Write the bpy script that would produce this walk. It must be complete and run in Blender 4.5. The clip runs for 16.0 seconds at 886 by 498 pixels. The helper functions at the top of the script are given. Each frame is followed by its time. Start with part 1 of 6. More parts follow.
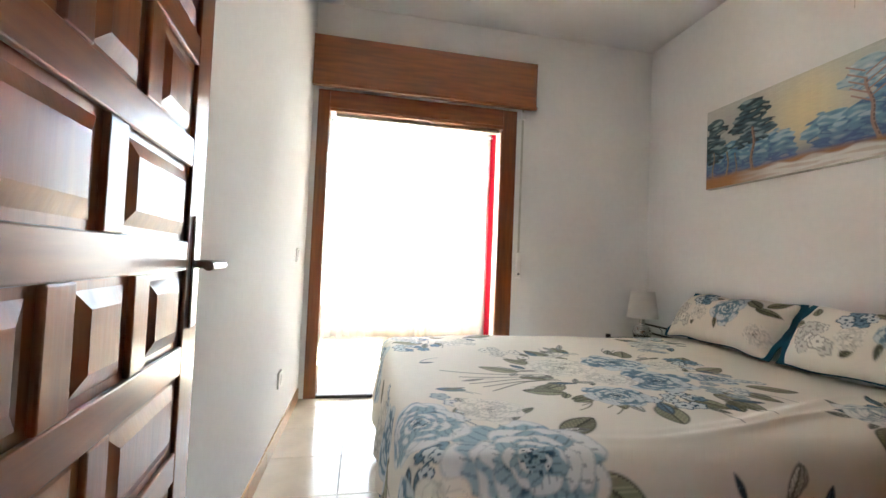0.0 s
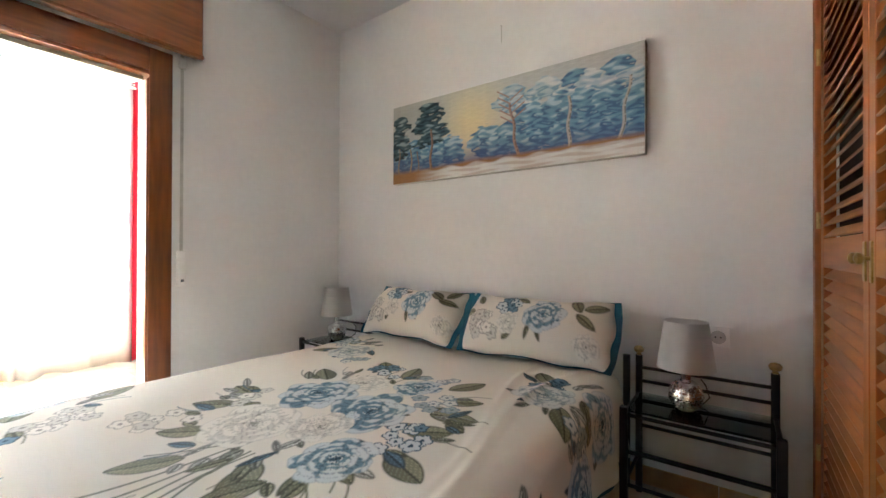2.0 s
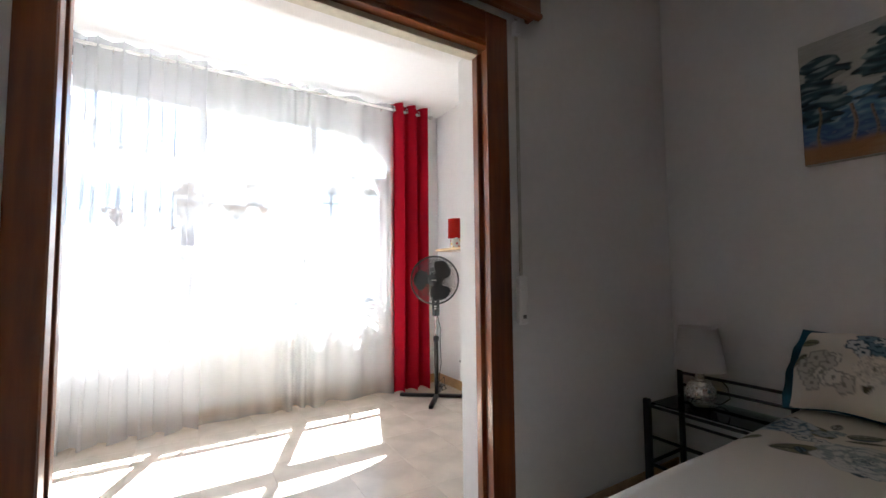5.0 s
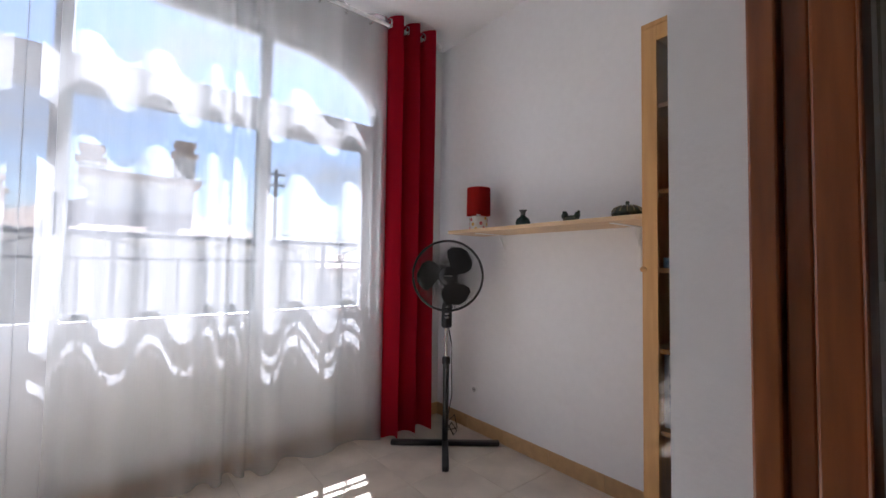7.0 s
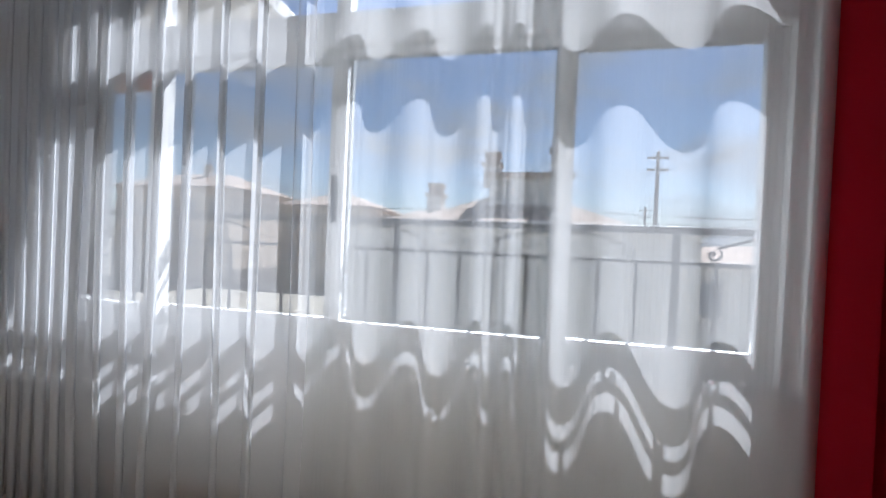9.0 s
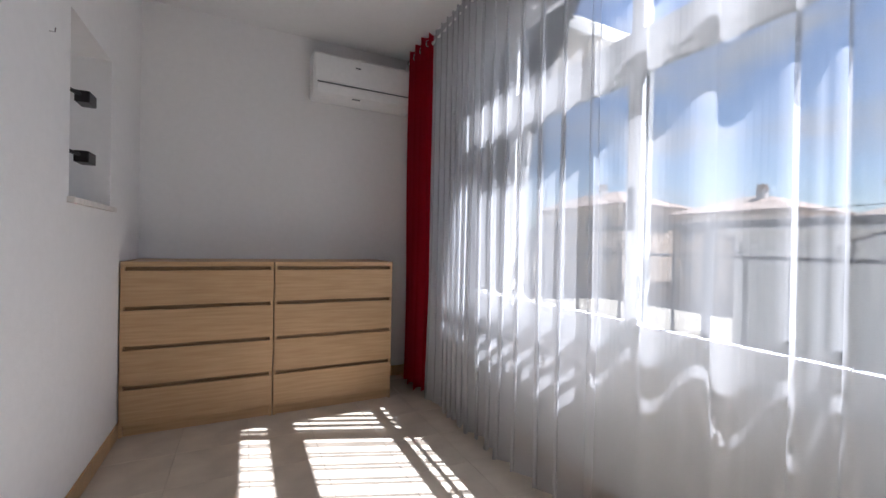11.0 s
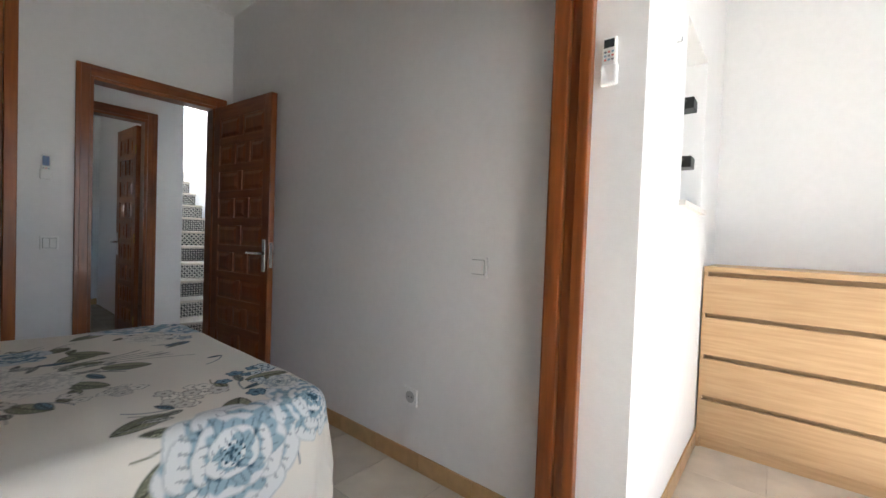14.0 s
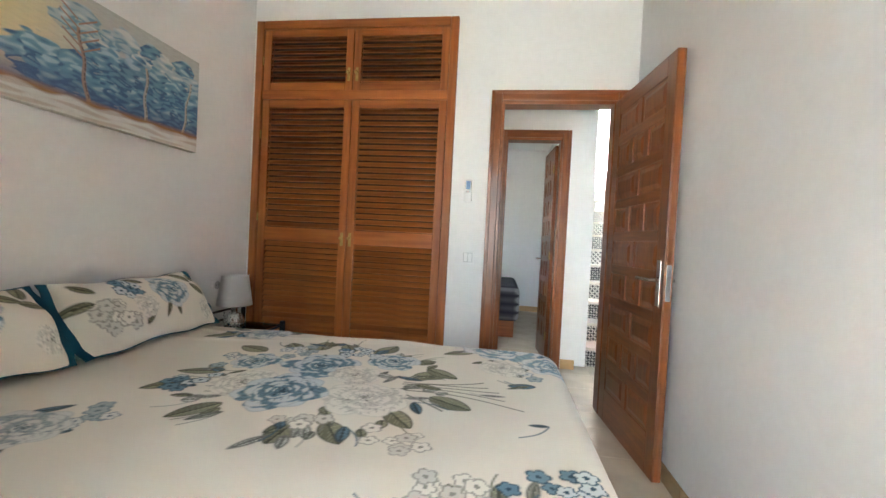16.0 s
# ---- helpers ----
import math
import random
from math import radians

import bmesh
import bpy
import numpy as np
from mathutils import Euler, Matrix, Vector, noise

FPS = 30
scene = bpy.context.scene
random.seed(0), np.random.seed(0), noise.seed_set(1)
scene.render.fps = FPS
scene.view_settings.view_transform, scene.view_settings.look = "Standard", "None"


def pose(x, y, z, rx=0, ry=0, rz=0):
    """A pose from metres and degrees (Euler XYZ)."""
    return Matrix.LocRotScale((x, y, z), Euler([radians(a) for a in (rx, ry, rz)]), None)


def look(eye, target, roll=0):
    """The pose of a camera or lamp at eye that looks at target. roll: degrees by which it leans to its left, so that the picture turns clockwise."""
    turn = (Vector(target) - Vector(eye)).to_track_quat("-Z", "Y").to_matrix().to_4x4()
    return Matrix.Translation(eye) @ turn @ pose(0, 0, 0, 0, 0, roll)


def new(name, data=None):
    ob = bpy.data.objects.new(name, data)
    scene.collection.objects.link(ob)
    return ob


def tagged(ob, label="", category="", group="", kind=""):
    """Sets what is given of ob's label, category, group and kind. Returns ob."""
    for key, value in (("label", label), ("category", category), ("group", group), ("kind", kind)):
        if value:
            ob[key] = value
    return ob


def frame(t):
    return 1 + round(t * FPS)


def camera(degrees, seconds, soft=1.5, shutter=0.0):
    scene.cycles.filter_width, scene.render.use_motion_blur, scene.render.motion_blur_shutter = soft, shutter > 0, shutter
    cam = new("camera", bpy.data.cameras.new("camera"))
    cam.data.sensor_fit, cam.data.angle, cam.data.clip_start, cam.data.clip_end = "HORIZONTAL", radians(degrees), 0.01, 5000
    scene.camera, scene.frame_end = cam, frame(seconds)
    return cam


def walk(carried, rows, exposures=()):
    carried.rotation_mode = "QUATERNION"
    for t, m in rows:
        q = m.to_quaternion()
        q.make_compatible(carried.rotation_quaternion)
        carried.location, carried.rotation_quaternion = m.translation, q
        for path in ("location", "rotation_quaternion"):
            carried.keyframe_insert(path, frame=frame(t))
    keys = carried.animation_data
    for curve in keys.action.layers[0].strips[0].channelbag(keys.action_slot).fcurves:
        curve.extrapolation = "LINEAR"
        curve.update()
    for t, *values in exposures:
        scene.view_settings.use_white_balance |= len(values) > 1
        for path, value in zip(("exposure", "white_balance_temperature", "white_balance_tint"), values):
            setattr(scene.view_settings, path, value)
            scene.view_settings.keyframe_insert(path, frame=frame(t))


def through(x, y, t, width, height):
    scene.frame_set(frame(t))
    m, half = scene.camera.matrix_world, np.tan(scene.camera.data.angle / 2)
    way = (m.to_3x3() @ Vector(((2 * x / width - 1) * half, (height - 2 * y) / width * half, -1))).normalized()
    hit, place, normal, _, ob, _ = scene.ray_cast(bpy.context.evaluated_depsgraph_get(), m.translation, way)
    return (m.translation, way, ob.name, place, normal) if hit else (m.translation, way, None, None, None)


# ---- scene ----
cam = camera(95.0, 16.0)
EXPOSURES = [(0, 6.6, 6150, 4), (1.5, 6.6, 6100, 4), (2.5, 6.95, 6150, 6), (3.5, 6.65, 6100, 4), (4.2, 5.7, 5950, 6), (6.3, 3.3, 5750, 15), (7.5, 3.0, 5700, 16), (8.5, 2.5, 5700, 11), (9.6, 2.35, 5700, 10), (11.8, 3.05, 5800, 16), (12.5, 3.35, 5850, 16), (13, 3.95, 5900, 13), (14, 4.8, 5850, 7), (15, 5.9, 6000, 3), (16, 6.55, 6050, 2)]
PATH = [
    (0, (0.405, -0.161, 0.979), (0.783, 1.802, 1.044), 2.4),
    (0.5, (0.458, -0.077, 0.98), (1.101, 1.816, 1.043), 1.3),
    (1, (0.443, 0.08, 1.087), (1.481, 1.789, 1.086), 0.5),
    (1.5, (0.504, 0.2, 1.103), (1.845, 1.684, 1.092), -0.0),
    (2, (0.583, 0.248, 1.084), (2.198, 1.426, 1.093), 0.2),
    (2.5, (0.657, 0.276, 1.08), (2.418, 1.222, 1.117), 0.1),
    (3, (0.666, 0.438, 1.088), (2.384, 1.459, 1.155), -0.6),
    (3.5, (0.604, 0.656, 1.103), (2.107, 1.972, 1.196), -1.2),
    (4, (0.521, 0.956, 1.123), (1.685, 2.579, 1.231), -0.9),
    (4.2, (0.486, 1.063, 1.118), (1.522, 2.77, 1.237), -0.6),
    (6.3, (0.382, 2.321, 1.075), (1.507, 3.97, 1.197), 0.3),
    (6.5, (0.434, 2.447, 1.09), (1.62, 4.054, 1.197), 0.0),
    (7, (0.655, 2.721, 1.095), (1.907, 4.279, 1.175), 0.8),
    (7.5, (0.853, 2.975, 1.109), (2.029, 4.592, 1.164), 1.4),
    (8, (1.004, 3.28, 1.133), (1.835, 5.099, 1.168), 1.8),
    (8.5, (1.074, 3.513, 1.109), (1.389, 5.487, 1.149), 2.2),
    (9, (1.185, 3.67, 1.137), (0.774, 5.627, 1.116), 2.5),
    (9.5, (1.323, 3.729, 1.116), (0.365, 5.484, 1.098), 1.9),
    (12, (1.668, 3.69, 1.138), (-0.313, 3.956, 1.097), 1.3),
    (12.5, (1.674, 3.695, 1.141), (-0.324, 3.617, 1.096), 1.6),
    (13, (1.643, 3.656, 1.12), (-0.292, 3.153, 1.069), 1.6),
    (13.5, (1.545, 3.516, 1.095), (-0.263, 2.662, 1.046), 1.8),
    (14, (1.396, 3.404, 1.095), (-0.139, 2.122, 1.047), 2.1),
    (14.5, (1.233, 3.293, 1.087), (0.016, 1.706, 1.036), 2.4),
    (15, (1.095, 3.131, 1.08), (0.322, 1.287, 1.025), 2.8),
    (15.5, (0.935, 2.938, 1.071), (0.672, 0.956, 1.028), 2.9),
    (16, (0.826, 2.777, 1.093), (1.103, 0.797, 1.05), 2.9),
]
walk(cam, [(t, look(eye, target, roll)) for t, eye, target, roll in PATH], EXPOSURES)

# ---- light ----
world = bpy.data.worlds.new("sky")
scene.world = world
world.use_nodes = True
wn, wl = world.node_tree.nodes, world.node_tree.links
SUN_DIR = Vector((0.385, 1.0, 1.57)).normalized()
sky = wn.new("ShaderNodeTexSky")
sky.sky_type, sky.sun_disc = "NISHITA", False
sky.sun_elevation = math.asin(SUN_DIR.z)
sky.sun_rotation = math.atan2(SUN_DIR.x, SUN_DIR.y)
wco = wn.new("ShaderNodeTexCoord")
wmap = wn.new("ShaderNodeMapping")
wmap.inputs["Scale"].default_value = (1.6, 1.6, 4.5)
wcl = wn.new("ShaderNodeTexNoise")
wcl.inputs["Scale"].default_value, wcl.inputs["Detail"].default_value, wcl.inputs["Roughness"].default_value = 2.2, 9, 0.58
wrp = wn.new("ShaderNodeValToRGB")
wrp.color_ramp.elements[0].position, wrp.color_ramp.elements[1].position = 0.47, 0.66
wmx = wn.new("ShaderNodeMixRGB")
wmx.inputs[2].default_value = (4.4, 4.5, 4.7, 1)
wl.new(wco.outputs["Generated"], wmap.inputs["Vector"])
wl.new(wmap.outputs["Vector"], wcl.inputs["Vector"])
wl.new(wcl.outputs["Fac"], wrp.inputs["Fac"])
wl.new(wrp.outputs["Color"], wmx.inputs[0])
wl.new(sky.outputs["Color"], wmx.inputs[1])
wl.new(wmx.outputs[0], wn["Background"].inputs["Color"])
wn["Background"].inputs["Strength"].default_value = 0.05
sun_data = bpy.data.lights.new("sun", "SUN")
sun_data.energy, sun_data.angle, sun_data.color = 5.0, radians(0.53), (1.0, 0.97, 0.93)
sun = new("sun", sun_data)
sun.rotation_euler = SUN_DIR.to_track_quat("Z", "Y").to_euler()

# ---- materials ----
def mat(name, col, rough=0.5, metal=0.0, grain=0.08, scale=30.0, bump=0.0, bscale=150.0, stretch=(1, 1, 1), col2=None, rand=0.0, large=0.05, spec=0.5, coat=0.0):
    """Base colour with fine grain, a slow drift over larger areas, and fine relief."""
    m = bpy.data.materials.new(name)
    m.use_nodes = True
    n, l = m.node_tree.nodes, m.node_tree.links
    b = n["Principled BSDF"]
    b.inputs["Roughness"].default_value, b.inputs["Metallic"].default_value = rough, metal
    b.inputs["Specular IOR Level"].default_value, b.inputs["Coat Weight"].default_value = spec, coat
    b.inputs["Coat Roughness"].default_value = 0.15
    co, mp = n.new("ShaderNodeTexCoord"), n.new("ShaderNodeMapping")
    mp.inputs["Scale"].default_value = stretch
    l.new(co.outputs["Object"], mp.inputs["Vector"])
    no = n.new("ShaderNodeTexNoise")
    no.inputs["Scale"].default_value, no.inputs["Detail"].default_value = scale, 6
    l.new(mp.outputs["Vector"], no.inputs["Vector"])
    rp = n.new("ShaderNodeValToRGB")
    c2 = col2 or tuple(min(1, c * (1 + grain)) for c in col)
    c1 = col if col2 else tuple(c * (1 - grain) for c in col)
    rp.color_ramp.elements[0].color, rp.color_ramp.elements[1].color = (*c1, 1), (*c2, 1)
    rp.color_ramp.elements[0].position, rp.color_ramp.elements[1].position = 0.33, 0.67
    l.new(no.outputs["Fac"], rp.inputs["Fac"])
    out = rp.outputs["Color"]
    no2 = n.new("ShaderNodeTexNoise")
    no2.inputs["Scale"].default_value, no2.inputs["Detail"].default_value = 1.7, 3
    l.new(co.outputs["Object"], no2.inputs["Vector"])
    hs = n.new("ShaderNodeHueSaturation")
    mr = n.new("ShaderNodeMapRange")
    mr.inputs["From Min"].default_value, mr.inputs["From Max"].default_value = 0.3, 0.7
    mr.inputs["To Min"].default_value, mr.inputs["To Max"].default_value = 1 - large, 1 + large
    l.new(no2.outputs["Fac"], mr.inputs["Value"])
    val = mr.outputs["Result"]
    if rand:
        oi, ma, mm = n.new("ShaderNodeObjectInfo"), n.new("ShaderNodeMapRange"), n.new("ShaderNodeMath")
        ma.inputs["To Min"].default_value, ma.inputs["To Max"].default_value = 1 - rand, 1 + rand
        mm.operation = "MULTIPLY"
        l.new(oi.outputs["Random"], ma.inputs["Value"])
        l.new(ma.outputs["Result"], mm.inputs[0])
        l.new(val, mm.inputs[1])
        val = mm.outputs[0]
    l.new(val, hs.inputs["Value"])
    l.new(out, hs.inputs["Color"])
    l.new(hs.outputs["Color"], b.inputs["Base Color"])
    if bump:
        nb, bp = n.new("ShaderNodeTexNoise"), n.new("ShaderNodeBump")
        nb.inputs["Scale"].default_value, nb.inputs["Detail"].default_value = bscale, 4
        bp.inputs["Strength"].default_value, bp.inputs["Distance"].default_value = bump, 0.004
        l.new(mp.outputs["Vector"] if stretch != (1, 1, 1) else co.outputs["Object"], nb.inputs["Vector"])
        l.new(nb.outputs["Fac"], bp.inputs["Height"])
        l.new(bp.outputs["Normal"], b.inputs["Normal"])
    return m


def glass_mat(name, tint=(1, 1, 1), ior=1.45):
    m = bpy.data.materials.new(name)
    m.use_nodes = True
    n, l = m.node_tree.nodes, m.node_tree.links
    n.remove(n["Principled BSDF"])
    tr, gl, mx = n.new("ShaderNodeBsdfTransparent"), n.new("ShaderNodeBsdfGlossy"), n.new("ShaderNodeMixShader")
    tr.inputs["Color"].default_value, gl.inputs["Roughness"].default_value = (*tint, 1), 0.02
    fr = n.new("ShaderNodeFresnel")
    fr.inputs["IOR"].default_value = ior
    l.new(fr.outputs["Fac"], mx.inputs["Fac"])
    l.new(tr.outputs[0], mx.inputs[1])
    l.new(gl.outputs[0], mx.inputs[2])
    l.new(mx.outputs[0], n["Material Output"].inputs["Surface"])
    return m


def cloth_mat(name, col, through=0.0, clear=0.0, weave=900.0):
    """Woven cloth: some light scatters through, some passes between the threads."""
    m = bpy.data.materials.new(name)
    m.use_nodes = True
    n, l = m.node_tree.nodes, m.node_tree.links
    b = n["Principled BSDF"]
    b.inputs["Roughness"].default_value = 0.85
    b.inputs["Specular IOR Level"].default_value = 0.2
    co, no, rp = n.new("ShaderNodeTexCoord"), n.new("ShaderNodeTexNoise"), n.new("ShaderNodeValToRGB")
    no.inputs["Scale"].default_value, no.inputs["Detail"].default_value = weave, 2
    l.new(co.outputs["Object"], no.inputs["Vector"])
    rp.color_ramp.elements[0].color, rp.color_ramp.elements[1].color = (*[c * 0.9 for c in col], 1), (*[min(1, c * 1.06) for c in col], 1)
    l.new(no.outputs["Fac"], rp.inputs["Fac"])
    l.new(rp.outputs["Color"], b.inputs["Base Color"])
    tl, m1 = n.new("ShaderNodeBsdfTranslucent"), n.new("ShaderNodeMixShader")
    l.new(rp.outputs["Color"], tl.inputs["Color"])
    m1.inputs["Fac"].default_value = through
    l.new(b.outputs[0], m1.inputs[1])
    l.new(tl.outputs[0], m1.inputs[2])
    last = m1
    if clear:
        tr, m2 = n.new("ShaderNodeBsdfTransparent"), n.new("ShaderNodeMixShader")
        m2.inputs["Fac"].default_value = clear
        l.new(m1.outputs[0], m2.inputs[1])
        l.new(tr.outputs[0], m2.inputs[2])
        last = m2
    l.new(last.outputs[0], n["Material Output"].inputs["Surface"])
    return m


def print_mat(name, rough=0.8, bump=0.15, bscale=500.0, through=0.0):
    """Takes its colours from the pattern stored on the mesh, as print or paint."""
    m = bpy.data.materials.new(name)
    m.use_nodes = True
    n, l = m.node_tree.nodes, m.node_tree.links
    b = n["Principled BSDF"]
    b.inputs["Roughness"].default_value = rough
    b.inputs["Specular IOR Level"].default_value = 0.3
    at = n.new("ShaderNodeVertexColor")
    at.layer_name = "pattern"
    l.new(at.outputs["Color"], b.inputs["Base Color"])
    co, nb, bp = n.new("ShaderNodeTexCoord"), n.new("ShaderNodeTexNoise"), n.new("ShaderNodeBump")
    nb.inputs["Scale"].default_value = bscale
    bp.inputs["Strength"].default_value, bp.inputs["Distance"].default_value = bump, 0.003
    l.new(co.outputs["Object"], nb.inputs["Vector"])
    l.new(nb.outputs["Fac"], bp.inputs["Height"])
    l.new(bp.outputs["Normal"], b.inputs["Normal"])
    return m


PLASTER = mat("white_plaster", (0.865, 0.855, 0.845), 0.92, grain=0.012, scale=25, bump=0.2, bscale=70, large=0.012, spec=0.2)
CEILING = mat("ceiling_paint", (0.87, 0.865, 0.855), 0.95, grain=0.01, bump=0.15, bscale=60, large=0.01, spec=0.1)
RENDER = mat("outdoor_render", (0.72, 0.70, 0.66), 0.95, grain=0.06, scale=4, bump=0.4, bscale=30, large=0.06)
WOOD = mat("varnished_mahogany", (0.185, 0.050, 0.010), 0.3, grain=0.3, scale=5, stretch=(9, 9, 0.8), col2=(0.29, 0.085, 0.019), bump=0.06, bscale=20, rand=0.12, coat=0.3)
WOOD_H = mat("varnished_mahogany_crosswise", (0.185, 0.050, 0.010), 0.3, grain=0.3, scale=5, stretch=(0.8, 9, 9), col2=(0.29, 0.085, 0.019), bump=0.06, bscale=20, rand=0.12, coat=0.3)
PINE = mat("stained_pine", (0.27, 0.074, 0.013), 0.42, grain=0.3, scale=4, stretch=(10, 10, 0.7), col2=(0.42, 0.13, 0.025), bump=0.08, bscale=18, rand=0.15, coat=0.15)
PINE_H = mat("stained_pine_crosswise", (0.27, 0.074, 0.013), 0.42, grain=0.3, scale=4, stretch=(0.7, 10, 10), col2=(0.42, 0.13, 0.025), bump=0.08, bscale=18, rand=0.18, coat=0.15)
OAK = mat("oak_veneer", (0.50, 0.315, 0.155), 0.5, grain=0.2, scale=5, stretch=(8, 0.7, 12), col2=(0.60, 0.40, 0.215), bump=0.03, bscale=30, rand=0.04)
BEECH = mat("beech_wood", (0.52, 0.27, 0.085), 0.45, grain=0.2, scale=5, stretch=(8, 8, 0.7), col2=(0.62, 0.345, 0.12), bump=0.03, bscale=30, rand=0.05)
BEECH_L = mat("light_beech_board", (0.60, 0.40, 0.21), 0.5, grain=0.2, scale=5, stretch=(8, 0.7, 8), col2=(0.70, 0.50, 0.29), bump=0.03, bscale=30)
BLACKBOARD = mat("bookcase_back", (0.16, 0.085, 0.04), 0.7, grain=0.2, stretch=(8, 8, 0.8), scale=5)
TILE = mat("cream_floor_tile", (0.62, 0.545, 0.435), 0.16, grain=0.06, scale=7, large=0.05, rand=0.025, bump=0.02, bscale=12)
TILE_S = mat("beige_floor_tile", (0.60, 0.53, 0.44), 0.22, grain=0.10, scale=5, large=0.05, rand=0.006, bump=0.02, bscale=12)
GROUT_S = mat("pale_grout", (0.53, 0.47, 0.39), 0.8, grain=0.08)
GROUT = mat("tile_grout", (0.40, 0.36, 0.30), 0.9, grain=0.1)
SKIRT = mat("tan_skirting_tile", (0.52, 0.33, 0.155), 0.35, grain=0.08, scale=20, rand=0.05)
STEEL_BLACK = mat("black_painted_steel", (0.012, 0.012, 0.013), 0.38, grain=0.2, bump=0.05)
BLACK_PLASTIC = mat("black_plastic", (0.010, 0.010, 0.011), 0.35, grain=0.1)
WHITE_PLASTIC = mat("white_plastic", (0.88, 0.875, 0.86), 0.35, grain=0.02, large=0.01)
PVC = mat("white_window_profile", (0.80, 0.80, 0.79), 0.3, grain=0.02, large=0.02)
GREY_PLASTIC = mat("grey_plastic", (0.16, 0.17, 0.19), 0.4, grain=0.05)
BRASS = mat("aged_brass", (0.45, 0.30, 0.12), 0.35, metal=1.0, grain=0.2, scale=60)
CHROME = mat("brushed_steel", (0.62, 0.61, 0.60), 0.22, metal=1.0, grain=0.06)
SILVER = mat("silver_mosaic", (0.75, 0.75, 0.75), 0.14, metal=1.0, grain=0.08, scale=90)
GLASS = glass_mat("window_glass")
# Grey tint added to dim the view out; the panes cast no shadow.
VIEW_DIM_GLASS = glass_mat("view_dimming_glass", (0.63, 0.64, 0.645), 1.25)
TABLE_GLASS = glass_mat("table_glass", (0.80, 0.88, 0.86))
RED = cloth_mat("red_curtain_cloth", (0.55, 0.010, 0.035), 0.36)
SHEER = cloth_mat("white_sheer_cloth", (0.64, 0.65, 0.665), 0.27, 0.60, 600)
SHEER_D = cloth_mat("white_sheer_cloth_folded", (0.64, 0.65, 0.665), 0.27, 0.50, 600)
SHEER_G = cloth_mat("white_sheer_cloth_gathered", (0.64, 0.65, 0.665), 0.27, 0.38, 600)
SHADE = cloth_mat("white_lamp_shade", (0.90, 0.885, 0.87), 0.2)
SHADE_RED = cloth_mat("red_lamp_shade", (0.48, 0.02, 0.012), 0.2)
TEAL = cloth_mat("teal_cotton", (0.012, 0.085, 0.14), 0.0)
MATTRESS = cloth_mat("dark_blue_valance", (0.012, 0.075, 0.125), 0.0)
PRINT = print_mat("printed_cotton", 0.75, 0.12, 700)
CANVAS = print_mat("oil_paint", 0.5, 0.5, 160)
CANVAS_EDGE = mat("canvas_edge", (0.55, 0.52, 0.46), 0.9, bump=0.2, bscale=400)

# ---- mesh helpers ----
def bm_box(bm, x0, x1, y0, y1, z0, z1, bevel=0.0, segs=2):
    r = bmesh.ops.create_cube(bm, size=1.0)
    vs = r["verts"]
    for v in vs:
        v.co = Vector((x0 + (v.co.x + 0.5) * (x1 - x0), y0 + (v.co.y + 0.5) * (y1 - y0), z0 + (v.co.z + 0.5) * (z1 - z0)))
    if bevel:
        es = list({e for v in vs for e in v.link_edges})
        bmesh.ops.bevel(bm, geom=es, offset=bevel, segments=segs, profile=0.5, affect="EDGES")
    return bm


def box(x0, x1, y0, y1, z0, z1, bevel=0.0, segs=2):
    return bm_box(bmesh.new(), x0, x1, y0, y1, z0, z1, bevel, segs)


def part(name, bm, material, parent=None, label="", smooth=False):
    me = bpy.data.meshes.new(name)
    bm.normal_update()
    bm.to_mesh(me)
    bm.free()
    if material:
        me.materials.append(material)
    if smooth:
        me.polygons.foreach_set("use_smooth", [True] * len(me.polygons))
        me.set_sharp_from_angle(angle=radians(40))
    ob = new(name, me)
    if parent:
        ob.parent = parent
    if label:
        tagged(ob, label)
    return ob


def thing(name, label, category, at=(0, 0, 0), turn=0, group=""):
    ob = new(name)
    ob.matrix_basis = pose(*at, 0, 0, turn)
    return tagged(ob, label, category, group)


def struct(name, bm, material, label, category="wall", smooth=False):
    return tagged(part(name, bm, material, None, "", smooth), label, category, "", "structure")


def bm_lathe(bm, profile, segs=24, centre=(0, 0, 0), cap=True):
    """Turns (radius, height) pairs round the z axis."""
    rings = []
    for r, z in profile:
        rings.append([bm.verts.new((centre[0] + r * math.cos(2 * math.pi * i / segs), centre[1] + r * math.sin(2 * math.pi * i / segs), centre[2] + z)) for i in range(segs)])
    for a, b in zip(rings, rings[1:]):
        for i in range(segs):
            bm.faces.new((a[i], a[(i + 1) % segs], b[(i + 1) % segs], b[i]))
    if cap:
        bm.faces.new(rings[0][::-1])
        bm.faces.new(rings[-1])
    return bm


def lathe(profile, segs=24, centre=(0, 0, 0), cap=True):
    return bm_lathe(bmesh.new(), profile, segs, centre, cap)


